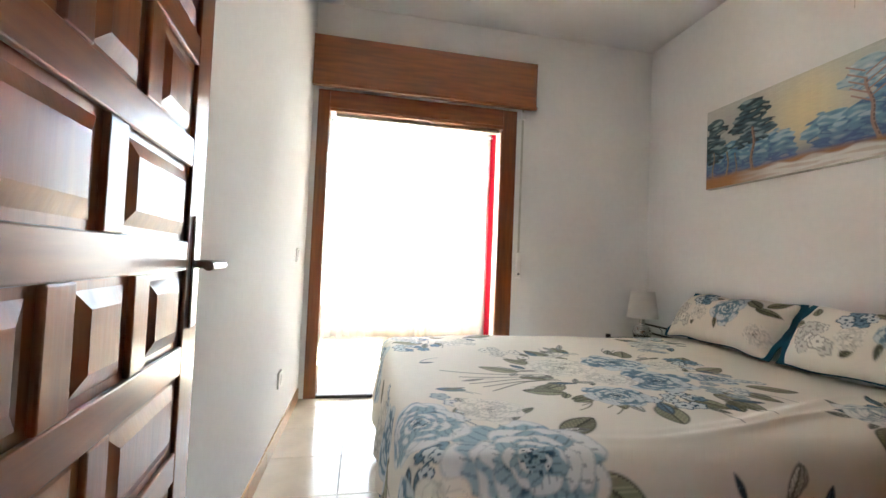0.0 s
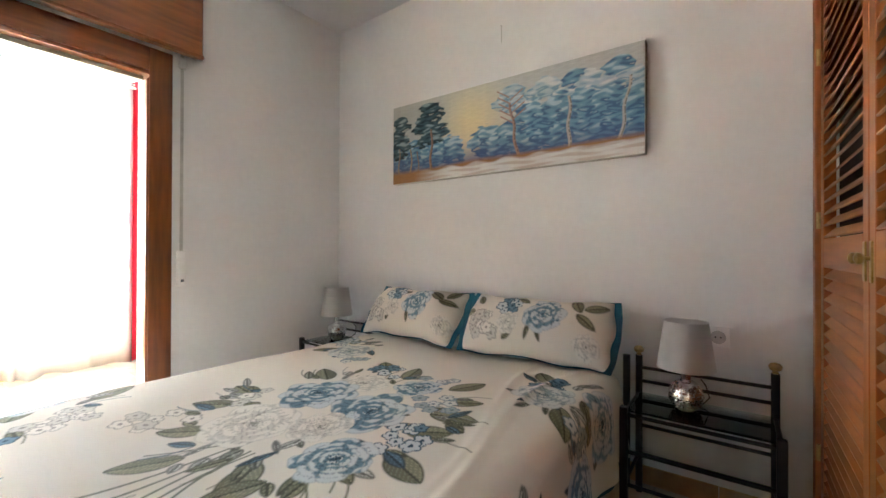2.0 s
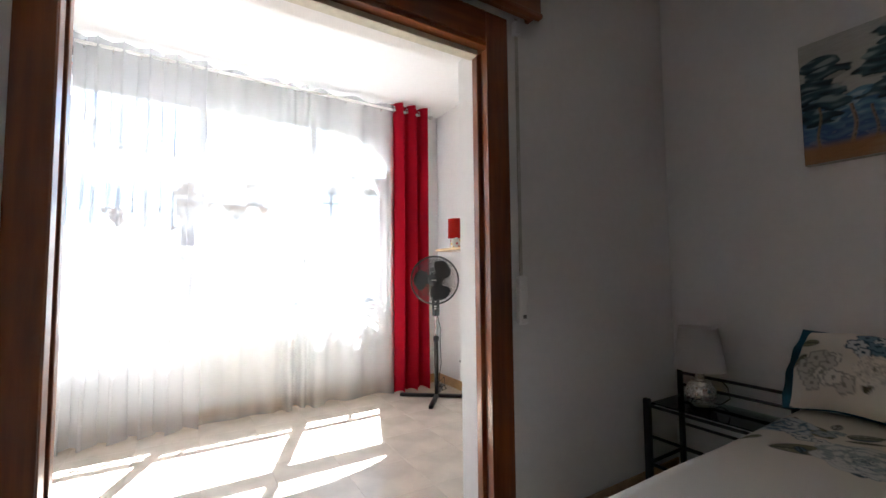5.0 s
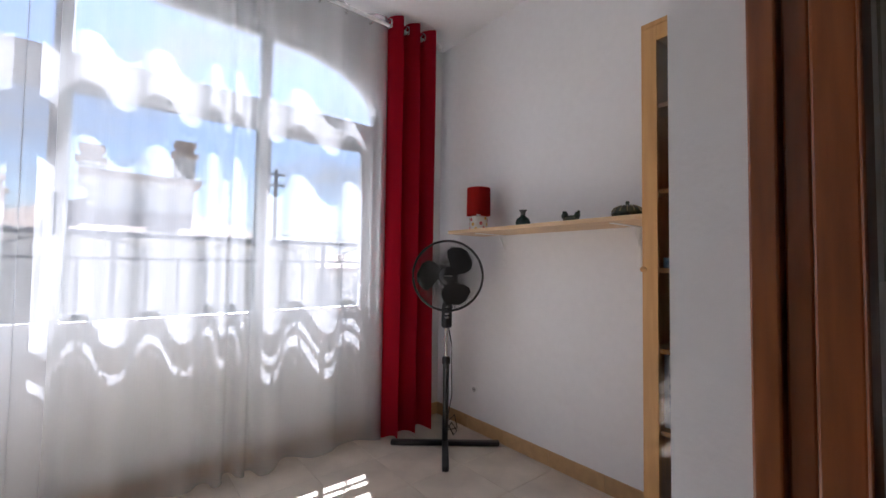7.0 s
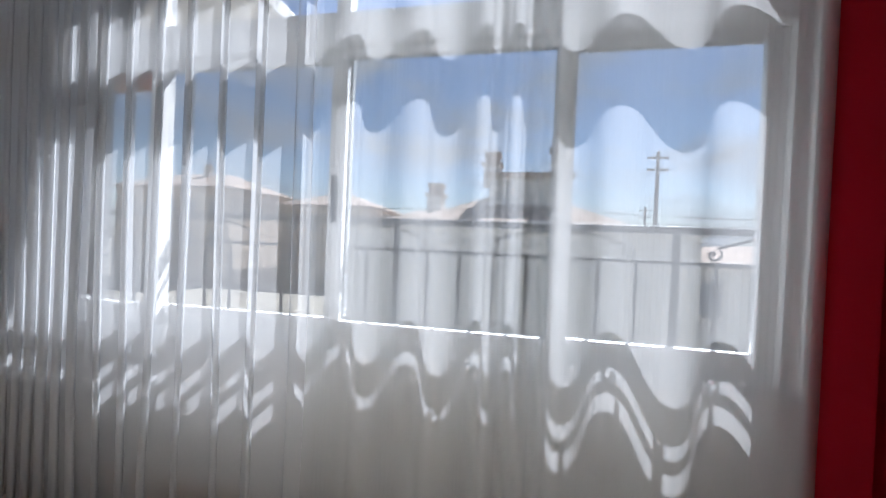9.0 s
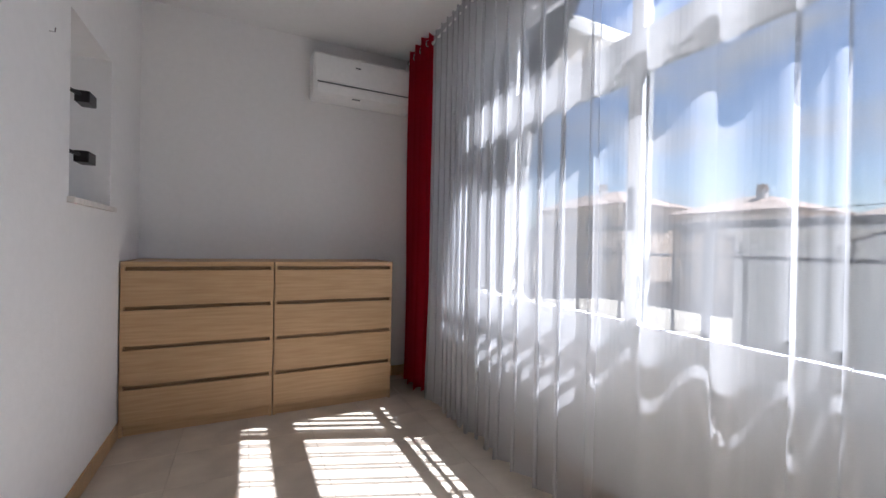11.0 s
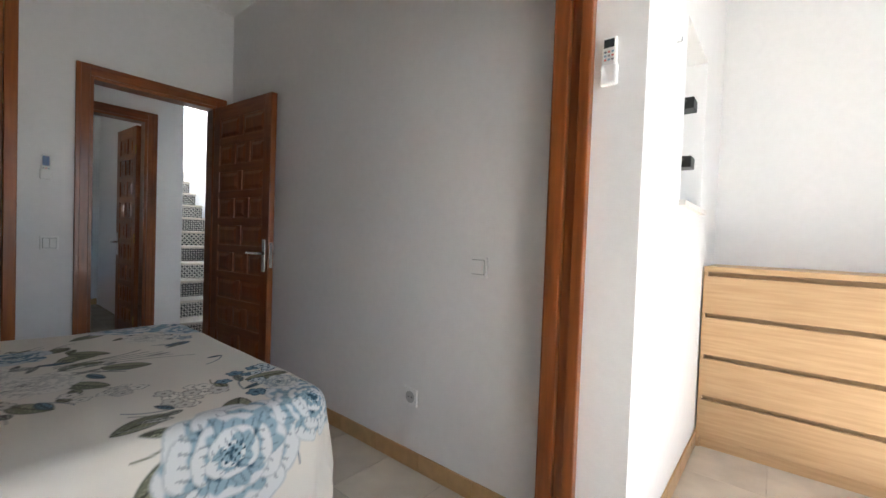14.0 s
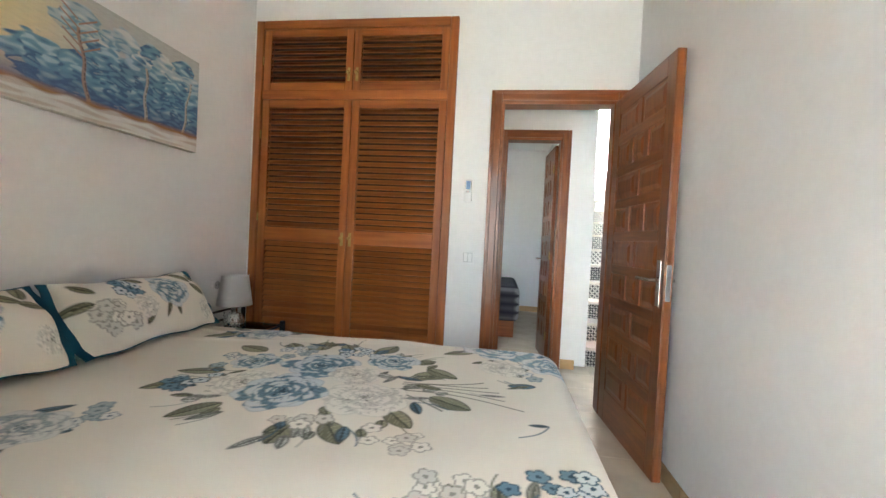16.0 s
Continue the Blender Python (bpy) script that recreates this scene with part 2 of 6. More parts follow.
def bm_tube(bm, pts, r, segs=8, closed=False):
    """A round bar along points."""
    pts = [Vector(p) for p in pts]
    rings = []
    n = len(pts)
    up = Vector((0, 0, 1))
    for i, p in enumerate(pts):
        a = pts[(i - 1) % n] if (closed or i) else p
        b = pts[(i + 1) % n] if (closed or i < n - 1) else p
        d = (b - a).normalized()
        u = d.cross(up)
        u = u.normalized() if u.length > 0.05 else d.cross(Vector((0, 1, 0))).normalized()
        w = u.cross(d)
        rr = r(i / max(1, n - 1)) if callable(r) else r
        rings.append([bm.verts.new(p + rr * (math.cos(2 * math.pi * k / segs) * u + math.sin(2 * math.pi * k / segs) * w)) for k in range(segs)])
    for i in range(n if closed else n - 1):
        a, b = rings[i], rings[(i + 1) % n]
        for k in range(segs):
            bm.faces.new((a[k], a[(k + 1) % segs], b[(k + 1) % segs], b[k]))
    if not closed:
        bm.faces.new(rings[0][::-1])
        bm.faces.new(rings[-1])
    bmesh.ops.recalc_face_normals(bm, faces=bm.faces)
    return bm


def tube(pts, r, segs=8, closed=False):
    return bm_tube(bmesh.new(), pts, r, segs, closed)


def moved(bm, m):
    bmesh.ops.transform(bm, matrix=m, verts=bm.verts)
    return bm


# ---- the plan ----
W, L, H = 2.68, 2.79, 2.79          # bedroom: width, length, height
L2, Y2, HS = 3.07, 5.12, 2.72       # sunroom: inner wall, window wall, height
XL, XR = -1.72, 2.55                # sunroom: ends
OP0, OP1, OPZ = 0.08, 1.47, 2.07    # opening between the rooms
WX0, WX1, WZ0, WZ1, WR = -1.24, 2.03, 0.69, 2.46, 0.62   # arched window


def wall(name, bm, label="rough white plastered wall"):
    return struct(name, bm, PLASTER, label)


wall("wall_left", box(-0.12, 0, -0.12, L, 0, H))
wall("wall_head", box(W, W + 0.14, -0.12, L, 0, H), "white plastered wall behind the bed")
b = box(-0.12, 0.105, -0.12, 0, 2.06, H)
bm_box(b, -0.0, 0.105, -0.12, 0, 0, 2.06)
bm_box(b, 0.105, 0.875, -0.12, 0, 2.06, H)
bm_box(b, 0.875, 1.18, -0.12, 0, 0, H)
bm_box(b, 1.18, 2.655, -0.12, 0, 2.61, H)
bm_box(b, 2.655, W, -0.12, 0, 0, H)
wall("wall_door", b, "white plastered wall with the doorway and wardrobe")
NX0, NX1, NZ0, NZ1 = -1.07, -0.515, 1.29, 2.05
b = box(XL - 0.12, NX0, L, L2, 0, H)
bm_box(b, NX1, OP0, L, L2, 0, H)
bm_box(b, NX0, NX1, L, L2, 0, NZ0)
bm_box(b, NX0, NX1, L, L2, NZ1, H)
bm_box(b, NX0, NX1, L, L + 0.07, NZ0, NZ1)
wall("wall_niche", b, "thick white plastered wall with a tall niche")
wall("wall_lintel", bm_box(box(OP0, OP1, L, L + 0.126, OPZ, H), OP0, 1.43, L + 0.126, L2, OPZ, H), "white plastered wall above the wide opening")
wall("wall_bedside", bm_box(box(OP1, W + 0.14, L, L + 0.126, 0, H), 1.43, W + 0.14, L + 0.126, 3.035, 0, H), "thick white plastered wall beside the opening")
wall("wall_end_west", box(XL - 0.14, XL, L2, Y2 + 0.15, 0, H), "smooth white end wall of the sunroom")
wall("wall_end_east", box(XR, XR + 0.29, 3.036, Y2 + 0.15, 0, H), "smooth white end wall of the sunroom")


def arch_z(x):
    d = min(x - WX0, WX1 - x)
    if d >= WR:
        return WZ1
    return WZ1 - WR * 0.62 * (1 - math.sqrt(max(0, 1 - ((WR - d) / WR) ** 2)))


b = box(XL, WX0, Y2, Y2 + 0.15, 0, H)
bm_box(b, WX1, XR, Y2, Y2 + 0.15, 0, H)
bm_box(b, WX0, WX1, Y2, Y2 + 0.15, 0, WZ0)
xs = [WX0 + (WX1 - WX0) * i / 96 for i in range(97)]
cols = [[b.verts.new((x, y, z)) for y, z in ((Y2, arch_z(x)), (Y2, H), (Y2 + 0.15, H), (Y2 + 0.15, arch_z(x)))] for x in xs]
for p, q in zip(cols, cols[1:]):
    for i in range(4):
        b.faces.new((p[i], p[(i + 1) % 4], q[(i + 1) % 4], q[i]))
bmesh.ops.recalc_face_normals(b, faces=b.faces)
wall("wall_window", b, "white wall with a wide arched window")
struct("ceiling", box(-0.12, W + 0.14, -0.7, L, H, H + 0.12), CEILING, "plain white bedroom ceiling", "ceiling")
struct("ceiling_sunroom", box(XL - 0.12, XR + 0.2, L2, Y2 + 0.15, HS, H + 0.12), CEILING, "plain white sunroom ceiling", "ceiling")
floor_bed = struct("floor", box(-0.12, W + 0.14, -0.02, L + 0.14, -0.15, -0.004), GROUT, "glossy cream square tiles with thin joints", "floor")
floor_sun = struct("floor_sunroom", box(XL - 0.12, XR + 0.2, L + 0.14, Y2 + 0.15, -0.15, -0.004), GROUT_S, "beige marbled square tiles", "floor")

# ---- opening between bedroom and sunroom: wooden frame, shutter box, strap ----
fr = tagged(new("door_frame_sliding"), "dark varnished wooden frame of the wide sliding opening", "door frame", "", "structure")
for x0, x1 in ((0.035, OP0 + 0.034), (OP1 - 0.068, 1.513)):
    part("jamb", box(x0, x1, L - 0.006, L, 0, 2.165, 0.003), WOOD, fr)
for a, c in ((OP0 + 0.002, OP0 + 0.036), (OP1 - 0.05, OP1 - 0.002)):
    part("jamb_lining", box(a, c, L, L + 0.05, 0, OPZ - 0.002, 0.004), WOOD, fr)
    part("jamb_lining", box(a + (0 if a < 1 else 0.018), c - (0.018 if a < 1 else 0), L + 0.052, L + 0.085, 0, OPZ - 0.002, 0.004), WOOD, fr)
    part("jamb_lining", box(a, c, L + 0.087, L + 0.125, 0, OPZ - 0.002, 0.004), WOOD, fr)
part("head_board", box(OP0 + 0.0345, OP1 - 0.0685, L - 0.006, L, 2.04, 2.165, 0.006), WOOD_H, fr)
part("head_lining", box(OP0 + 0.037, OP1 - 0.052, L, L + 0.125, 2.02, OPZ - 0.002, 0.004), WOOD_H, fr)
part("shutter_slot", box(OP0 + 0.08, OP1 - 0.08, L + 0.04, L + 0.09, 1.995, 2.018, 0.003), mat("cream_slat", (0.62, 0.58, 0.46), 0.5), fr, "cream lower edge of the rolled-up shutter")
part("threshold", box(OP0 + 0.037, OP1 - 0.052, L - 0.005, L + 0.12, -0.004, 0.022, 0.004), mat("dark_track", (0.035, 0.022, 0.02), 0.4), fr, "dark sliding track")

sb = thing("shutter_box", "varnished brown wooden roller shutter box above the opening", "shutter box")
part("front_board", box(-0.0, 1.635, L - 0.085, L - 0.065, 2.185, 2.515, 0.003), WOOD_H, sb)
part("lower_moulding", box(0.0, 1.64, L - 0.092, L - 0.06, 2.163, 2.184, 0.006), WOOD_H, sb)
part("end_board", box(1.617, 1.637, L - 0.064, L, 2.185, 2.515, 0.003), WOOD, sb)
part("top_board", box(0.0, 1.616, L - 0.064, L, 2.497, 2.515, 0.002), WOOD_H, sb)
part("bottom_board", box(0.0, 1.616, L - 0.059, L - 0.036, 2.17, 2.183, 0.002), WOOD_H, sb)

st = thing("shutter_strap", "grey shutter pull strap with a white winder on the wall", "shutter strap")
part("strap", box(1.55, 1.566, L - 0.012, L - 0.009, 1.0, 2.18), mat("strap_webbing", (0.55, 0.54, 0.50), 0.9), st)
part("guide", box(1.54, 1.576, L - 0.03, L, 2.10, 2.16, 0.006), WHITE_PLASTIC, st)
part("winder", box(1.535, 1.58, L - 0.028, L, 0.88, 1.08, 0.008), WHITE_PLASTIC, st, "white winder box")
part("slot", box(1.55, 1.566, L - 0.031, L - 0.0285, 0.905, 0.92), GREY_PLASTIC, st)

# ---- skirting ----
def skirting(name, p, q, out, h=0.085, step=0.33, seed=0):
    """A run of tan tiles along the foot of a wall from p to q, standing out towards out."""
    p, q, out = Vector((*p, 0)), Vector((*q, 0)), Vector((*out, 0))
    d = (q - p)
    n = max(1, math.ceil(d.length / step - 0.2))
    base = tagged(new(name), "tan glazed skirting tiles along the wall", "skirting", "", "structure")
    for i in range(n):
        a, c = p + d * (i / n), p + d * ((i + 1) / n)
        e = d.normalized() * 0.0012
        a, c = a + e, c - e
        f = a + out * 0.009
        g = c + out * 0.009
        part("skirting_tile", box(min(a.x, g.x), max(a.x, g.x), min(a.y, g.y), max(a.y, g.y), 0.001, h, 0.0015, 1), SKIRT, base)
    return base


skirting("baseboard_left", (0, 0.02), (0, L - 0.04), (1, 0))
skirting("baseboard_window", (1.52, L), (W - 0.01, L), (0, -1))
skirting("baseboard_head", (W, 0.01), (W, L - 0.01), (-1, 0))
skirting("baseboard_niche", (XL + 0.01, L2), (OP0 + 0.009, L2), (0, 1))
skirting("baseboard_bookcase", (1.43, 3.035), (2.2, 3.035), (0, 1))
skirting("baseboard_west", (XL, L2), (XL, Y2), (1, 0))
skirting("baseboard_east", (XR, 3.457), (XR, Y2), (-1, 0))
skirting("baseboard_glazing", (XL + 0.01, Y2), (XR - 0.01, Y2), (0, -1))
skirting("baseboard_reveal", (OP0, L + 0.13), (OP0, L2), (1, 0))

# ---- arched window ----
win = tagged(new("window_1"), "wide white arched window with sliding sashes and fixed upper lights", "window", "", "structure")
YG = 5.17
MULL = (-0.42, 0.44, 1.29)
TZ0, TZ1 = 1.885, 2.02


def arch_band(x0, x1, drop, y0, y1, n=28):
    """Frame piece that follows the arch between x0 and x1."""
    bm = bmesh.new()
    cs = []
    for i in range(n + 1):
        x = x0 + (x1 - x0) * i / n
        z = arch_z(x) + 0.01
        cs.append([bm.verts.new((x, y, zz)) for y, zz in ((y0, z - drop), (y0, z), (y1, z), (y1, z - drop))])
    for p, q in zip(cs, cs[1:]):
        for i in range(4):
            bm.faces.new((p[i], p[(i + 1) % 4], q[(i + 1) % 4], q[i]))
    bm.faces.new(cs[0])
    bm.faces.new(cs[-1][::-1])
    bmesh.ops.recalc_face_normals(bm, faces=bm.faces)
    return bm


part("window_frame", arch_band(WX0 - 0.005, WX1 + 0.005, 0.07, YG - 0.03, YG + 0.03, 60), PVC, win, smooth=True)
for x in (WX0 + 0.025, WX1 - 0.025):
    part("window_frame", box(x - 0.027, x + 0.027, YG - 0.03, YG + 0.03, WZ0, 2.10, 0.004), PVC, win)
part("window_frame", box(WX0, WX1, YG - 0.04, YG + 0.04, WZ0 - 0.002, WZ0 + 0.045, 0.004), PVC, win)
part("transom", box(WX0 + 0.05, WX1 - 0.05, YG - 0.045, YG + 0.03, TZ0, TZ1, 0.006), PVC, win)
for x in MULL:
    part("mullion", box(x - 0.03, x + 0.03, YG - 0.028, YG + 0.028, TZ1 - 0.004, arch_z(x) - 0.05, 0.004), PVC, win)
edges = (WX0 + 0.05, *MULL, WX1 - 0.05)
for k in range(4):
    x0, x1 = edges[k] - (0.035 if k else 0), edges[k + 1] + (0.035 if k < 3 else 0)
    y = YG - 0.018 if k % 2 == 0 else YG + 0.018
    y0, y1 = y - 0.016, y + 0.016
    z0, z1 = WZ0 + 0.04, TZ0
    sash = part("sash", box(x0, x0 + 0.065, y0, y1, z0, z1, 0.004), PVC, win)
    part("stile", box(x1 - 0.065, x1, y0, y1, z0, z1, 0.004), PVC, sash)
    part("rail", box(x0 + 0.065, x1 - 0.065, y0, y1, z0, z0 + 0.092, 0.004), PVC, sash)
    part("rail", box(x0 + 0.065, x1 - 0.065, y0, y1, z1 - 0.04, z1, 0.004), PVC, sash)
    g = part("pane", box(x0 + 0.06, x1 - 0.06, y - 0.012, y + 0.012, z0 + 0.088, z1 - 0.035), VIEW_DIM_GLASS, sash, "clear glass")
    g.visible_shadow = False
    u = bmesh.new()
    a0, a1 = edges[k] + (0.03 if k else 0), edges[k + 1] - (0.03 if k < 3 else 0)
    n = 14
    lo = [u.verts.new((a0 + (a1 - a0) * i / n, YG, TZ1 - 0.003)) for i in range(n + 1)]
    hi = [u.verts.new((a0 + (a1 - a0) * i / n, YG, arch_z(a0 + (a1 - a0) * i / n) - 0.055)) for i in range(n + 1)]
    for i in range(n):
        u.faces.new((lo[i], lo[i + 1], hi[i + 1], hi[i]))
    bmesh.ops.solidify(u, geom=u.faces, thickness=0.006)
    g = part("upper_pane", u, VIEW_DIM_GLASS, win, "clear glass")
    g.visible_shadow = False
part("latch", box(0.425, 0.445, YG - 0.05, YG - 0.034, 1.205, 1.385, 0.004), GREY_PLASTIC, win, "grey recessed latch")
part("window_sill", box(WX0 + 0.001, WX1 - 0.001, Y2 - 0.004, YG - 0.041, WZ0 - 0.001, WZ0 + 0.014, 0.004), PVC, win)

# ---- balcony rail outside the window ----
rl = thing("balcony_railing", "dark grey wrought iron railing with scrolls outside the window", "railing")
YR = 5.305
IRON = mat("grey_iron", (0.10, 0.10, 0.105), 0.5, grain=0.15, scale=60, bump=0.1)
part("top_rail", box(-1.55, 2.45, YR - 0.03, YR + 0.03, 1.213, 1.24, 0.006), IRON, rl)
part("middle_rail", box(-1.55, 2.45, YR - 0.01, YR + 0.01, 1.10, 1.115, 0.003), IRON, rl)
part("bottom_rail", box(-1.55, 2.45, YR - 0.01, YR + 0.01, 0.56, 0.575, 0.003), IRON, rl)
xb = -1.5
i = 0
while xb < 2.42:
    if i % 8 == 0:
        part("post", box(xb - 0.012, xb + 0.012, YR - 0.012, YR + 0.012, 0.45, 1.216, 0.002), IRON, rl)
    else:
        part("bar", tube([(xb, YR, 0.574 + 0.528 * k / 12) for k in range(13)], lambda f: 0.0075 + 0.0018 * math.cos(f * 60), 6), IRON, rl)
    xb += 0.134
    i += 1
for xc in [-1.1 + 0.8 * k for k in range(5)]:
    pts = []
    for s in (-1, 1):
        sc = [(xc + s * (0.26 + 0.032 * (1 - a / 12) * math.cos(a * 0.62 + 2.0)), YR, 1.142 + 0.026 * (1 - a / 16) * math.sin(a * 0.62 + 2.0)) for a in range(14)]
        sc = sc[::-1] + [(xc + s * (0.24 - 0.02 * k), YR, 1.165 + 0.04 * math.sin(k / 8 * 1.57)) for k in range(1, 8)] + [(xc + s * 0.02, YR, 1.207)]
        part("scroll", tube(sc, 0.005, 5), IRON, rl)

# ---- curtains ----
def drape(x0, x1, yc, z0, z1, fold, n, nz, sway=0.006, seed=0.0, top_pull=0.3):
    """A hanging sheet; fold(s) gives the offsets along and across at s from 0 to 1."""
    bm = bmesh.new()
    rows = []
    for j in range(nz + 1):
        f = j / nz
        z = z0 + (z1 - z0) * f
        row = []
        for i in range(n + 1):
            s = i / n
            dx, dy = fold(s)
            k = 1.0 - top_pull * f ** 6
            nn = noise.noise((s * 4 + seed, f * 1.4, seed))
            row.append(bm.verts.new((x0 + (x1 - x0) * s + dx * k + sway * nn * (1 - f), yc + dy * k * (1 + 0.25 * noise.noise((s * 3.5, f * 1.2 + 5, seed))) + sway * 1.5 * nn * (1 - f), z + (0.012 * math.sin(s * 40 + seed) * (1 - f) if j == 0 else 0))))
        rows.append(row)
    for a, c in zip(rows, rows[1:]):
        for i in range(n):
            bm.faces.new((a[i], a[i + 1], c[i + 1], c[i]))
    return bm


def phase_fold(freqs, lap, n=2400, crest=None):
    """Folds of varying width: freqs are (position, folds per whole width, depth); crest: where a fold stands farthest back."""
    acc, tab = 0.0, []
    for i in range(n + 1):
        s = i / n
        fr_, am = freqs[0][1], freqs[0][2]
        for (a, f1, d1), (c, f2, d2) in zip(freqs, freqs[1:]):
            if a <= s <= c:
                k = (s - a) / (c - a)
                fr_, am = f1 + (f2 - f1) * k, d1 + (d2 - d1) * k
        acc += fr_ / n
        tab.append((acc * 2 * math.pi, am))

    shift = 0.0 if crest is None else math.pi / 2 - tab[round(crest * n)][0]

    def fold(s):
        ph, am = tab[min(n, max(0, round(s * n)))]
        ph += shift
        return lap * am * math.sin(2 * ph), am * math.sin(ph)
    return fold


YC = 4.975
sh = thing("sheer_curtain", "translucent white sheer curtain with soft folds before the window", "curtain")
part("cloth", drape(-0.50, 0.46, YC - 0.02, 0.015, 2.69, phase_fold([(0, 9, 0.045), (0.4, 7, 0.05), (0.75, 6, 0.05), (1, 4.5, 0.03)], 0.55), 560, 20, 0.02, 3.0), SHEER_D, sh, smooth=True)
sh0 = thing("sheer_curtain", "tightly gathered white sheer curtain beside the red one", "curtain")
part("cloth", drape(-1.17, -0.47, YC - 0.03, 0.015, 2.69, phase_fold([(0, 6, 0.028), (0.3, 8, 0.035), (0.6, 9.5, 0.04), (1, 8.5, 0.045)], 0.6), 460, 20, 0.02, 5.0), SHEER_G, sh0, smooth=True)
sh2 = thing("sheer_curtain", "translucent white sheer curtain in broad waves before the window", "curtain")
part("cloth", drape(0.42, 1.97, YC + 0.02, 0.015, 2.69, phase_fold([(0, 6.2, 0.05), (0.36, 6.2, 0.052), (0.40, 15, 0.045), (0.53, 15, 0.045), (0.57, 4.85, 0.055), (1, 4.85, 0.055)], -0.12, crest=0.665), 760, 20, 0.012, 8.0), SHEER, sh2, smooth=True)
for s_, x0, x1 in ((sh0, -1.1, -0.5), (sh, -0.48, 0.44), (sh2, 0.44, 1.94)):
    n = max(4, round((x1 - x0) / 0.165))
    for k in range(n):
        x = x0 + (x1 - x0) * (k + 0.5) / n
        part("ring", tube([(x + 0.004 * math.cos(a), 4.965 + 0.026 * math.sin(a), 2.635 + 0.026 * math.cos(a)) for a in [2 * math.pi * q / 16 for q in range(16)]], 0.004, 6, True), CHROME, s_, "round metal eyelet")


def red_curtain(x0, x1, folds, seed):
    r = thing("red_curtain", "heavy plain red curtain hanging to the floor from eyelets", "curtain")
    bm = drape(x0, x1, 4.93, 0.03, 2.70, lambda s: (0.012 * math.sin(4 * math.pi * folds * s), 0.055 * math.sin(2 * math.pi * folds * s + 0.6)), 120, 16, 0.02, seed, 0.15)
    bmesh.ops.solidify(bm, geom=bm.faces, thickness=0.003)
    part("cloth", bm, RED, r, smooth=True)
    for k in range(round(folds * 2)):
        x = x0 + (x1 - x0) * (k + 0.25) / (folds * 2)
        part("eyelet", tube([(x, 4.93 + 0.028 * math.sin(a), 2.635 + 0.028 * math.cos(a)) for a in [2 * math.pi * q / 16 for q in range(16)]], 0.006, 6, True), CHROME, r, "round metal eyelet")
    return r


red_curtain(1.95, 2.34, 3.0, 1.0)
red_curtain(-1.60, -1.16, 3.5, 6.0)
rod = thing("curtain_rod", "white curtain rod with brackets below the ceiling", "curtain rod")
ROD = mat("white_rod", (0.70, 0.69, 0.67), 0.35)
part("rod", tube([(-1.66, 4.945, 2.635), (2.36, 4.945, 2.635)], 0.011, 12), ROD, rod)
for x in (-1.66, 2.36):
    part("finial", moved(lathe([(0.004, -0.005), (0.018, 0.0), (0.020, 0.018), (0.014, 0.034), (0.006, 0.04)], 14), Matrix.Translation((x, 4.945, 2.635)) @ pose(0, 0, 0, 0, 90 if x > 0 else -90, 0)), ROD, rod)
for x in (-1.635, 0.43, 2.335):
    part("bracket", box(x - 0.008, x + 0.008, 4.945, Y2, 2.615, 2.627, 0.002), ROD, rod)
    part("wall_plate", box(x - 0.014, x + 0.014, Y2 - 0.006, Y2, 2.58, 2.66, 0.002), ROD, rod)

# ---- chests of drawers ----
def chest(y0):
    c = thing("chest_of_drawers", "light oak veneer chest with four wide drawers", "chest of drawers", (-1.24, y0, 0), 0, "pair of chests")
    D, B, Z = 0.47, 0.80, 1.0
    part("side_panel", box(-D, -0.003, 0.0, 0.018, 0.0, Z - 0.03, 0.001), OAK, c)
    part("side_panel", box(-D, -0.003, B - 0.018, B, 0.0, Z - 0.03, 0.001), OAK, c)
    part("top", box(-D, 0.0, 0.0, B, Z - 0.029, Z, 0.002), OAK, c)
    part("back_panel", box(-D, -D + 0.006, 0.019, B - 0.019, 0.03, Z - 0.03), OAK, c)
    part("plinth", box(-0.035, -0.02, 0.019, B - 0.019, 0.0, 0.055), OAK, c)
    # Inner block in a darker oak tone; the gaps' shade is in its colour.
    part("shade_block", box(-D + 0.01, -0.03, 0.02, B - 0.02, 0.06, Z - 0.032), mat("drawer_gap_shade", (0.36, 0.235, 0.12), 0.6), c, "inner block coloured as the shade in the drawer gaps")
    for k in range(4):
        z0 = 0.062 + k * 0.2272
        d = box(-0.022, 0.0, 0.004, B - 0.004, z0, z0 + 0.203, 0.0015)
        part("drawer", d, OAK, c)
    return c


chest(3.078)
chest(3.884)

# ---- wardrobe ----
wd = thing("wardrobe", "built-in stained pine wardrobe with louvred double doors", "wardrobe")
for x0, x1 in ((1.178, 1.235), (2.602, 2.657)):
    part("frame_post", box(x0, x1, -0.03, 0.022, 0, 2.615, 0.006), PINE, wd)
part("frame_head", box(1.236, 2.601, -0.03, 0.022, 2.555, 2.615, 0.006), PINE_H, wd)
part("frame_rail", box(1.236, 2.601, -0.03, 0.012, 2.055, 2.12, 0.004), PINE_H, wd)
part("plinth", box(1.236, 2.601, -0.03, 0.0, 0, 0.05, 0.003), PINE_H, wd)
# Solid block whose near-black colour gives the shade inside the wardrobe.
part("shade_block", box(1.19, 2.645, -0.62, -0.05, 0.0, 2.6), mat("wardrobe_shade", (0.03, 0.012, 0.006), 0.8), wd, "near-black block coloured as the shade behind the louvres")
slat_me = None


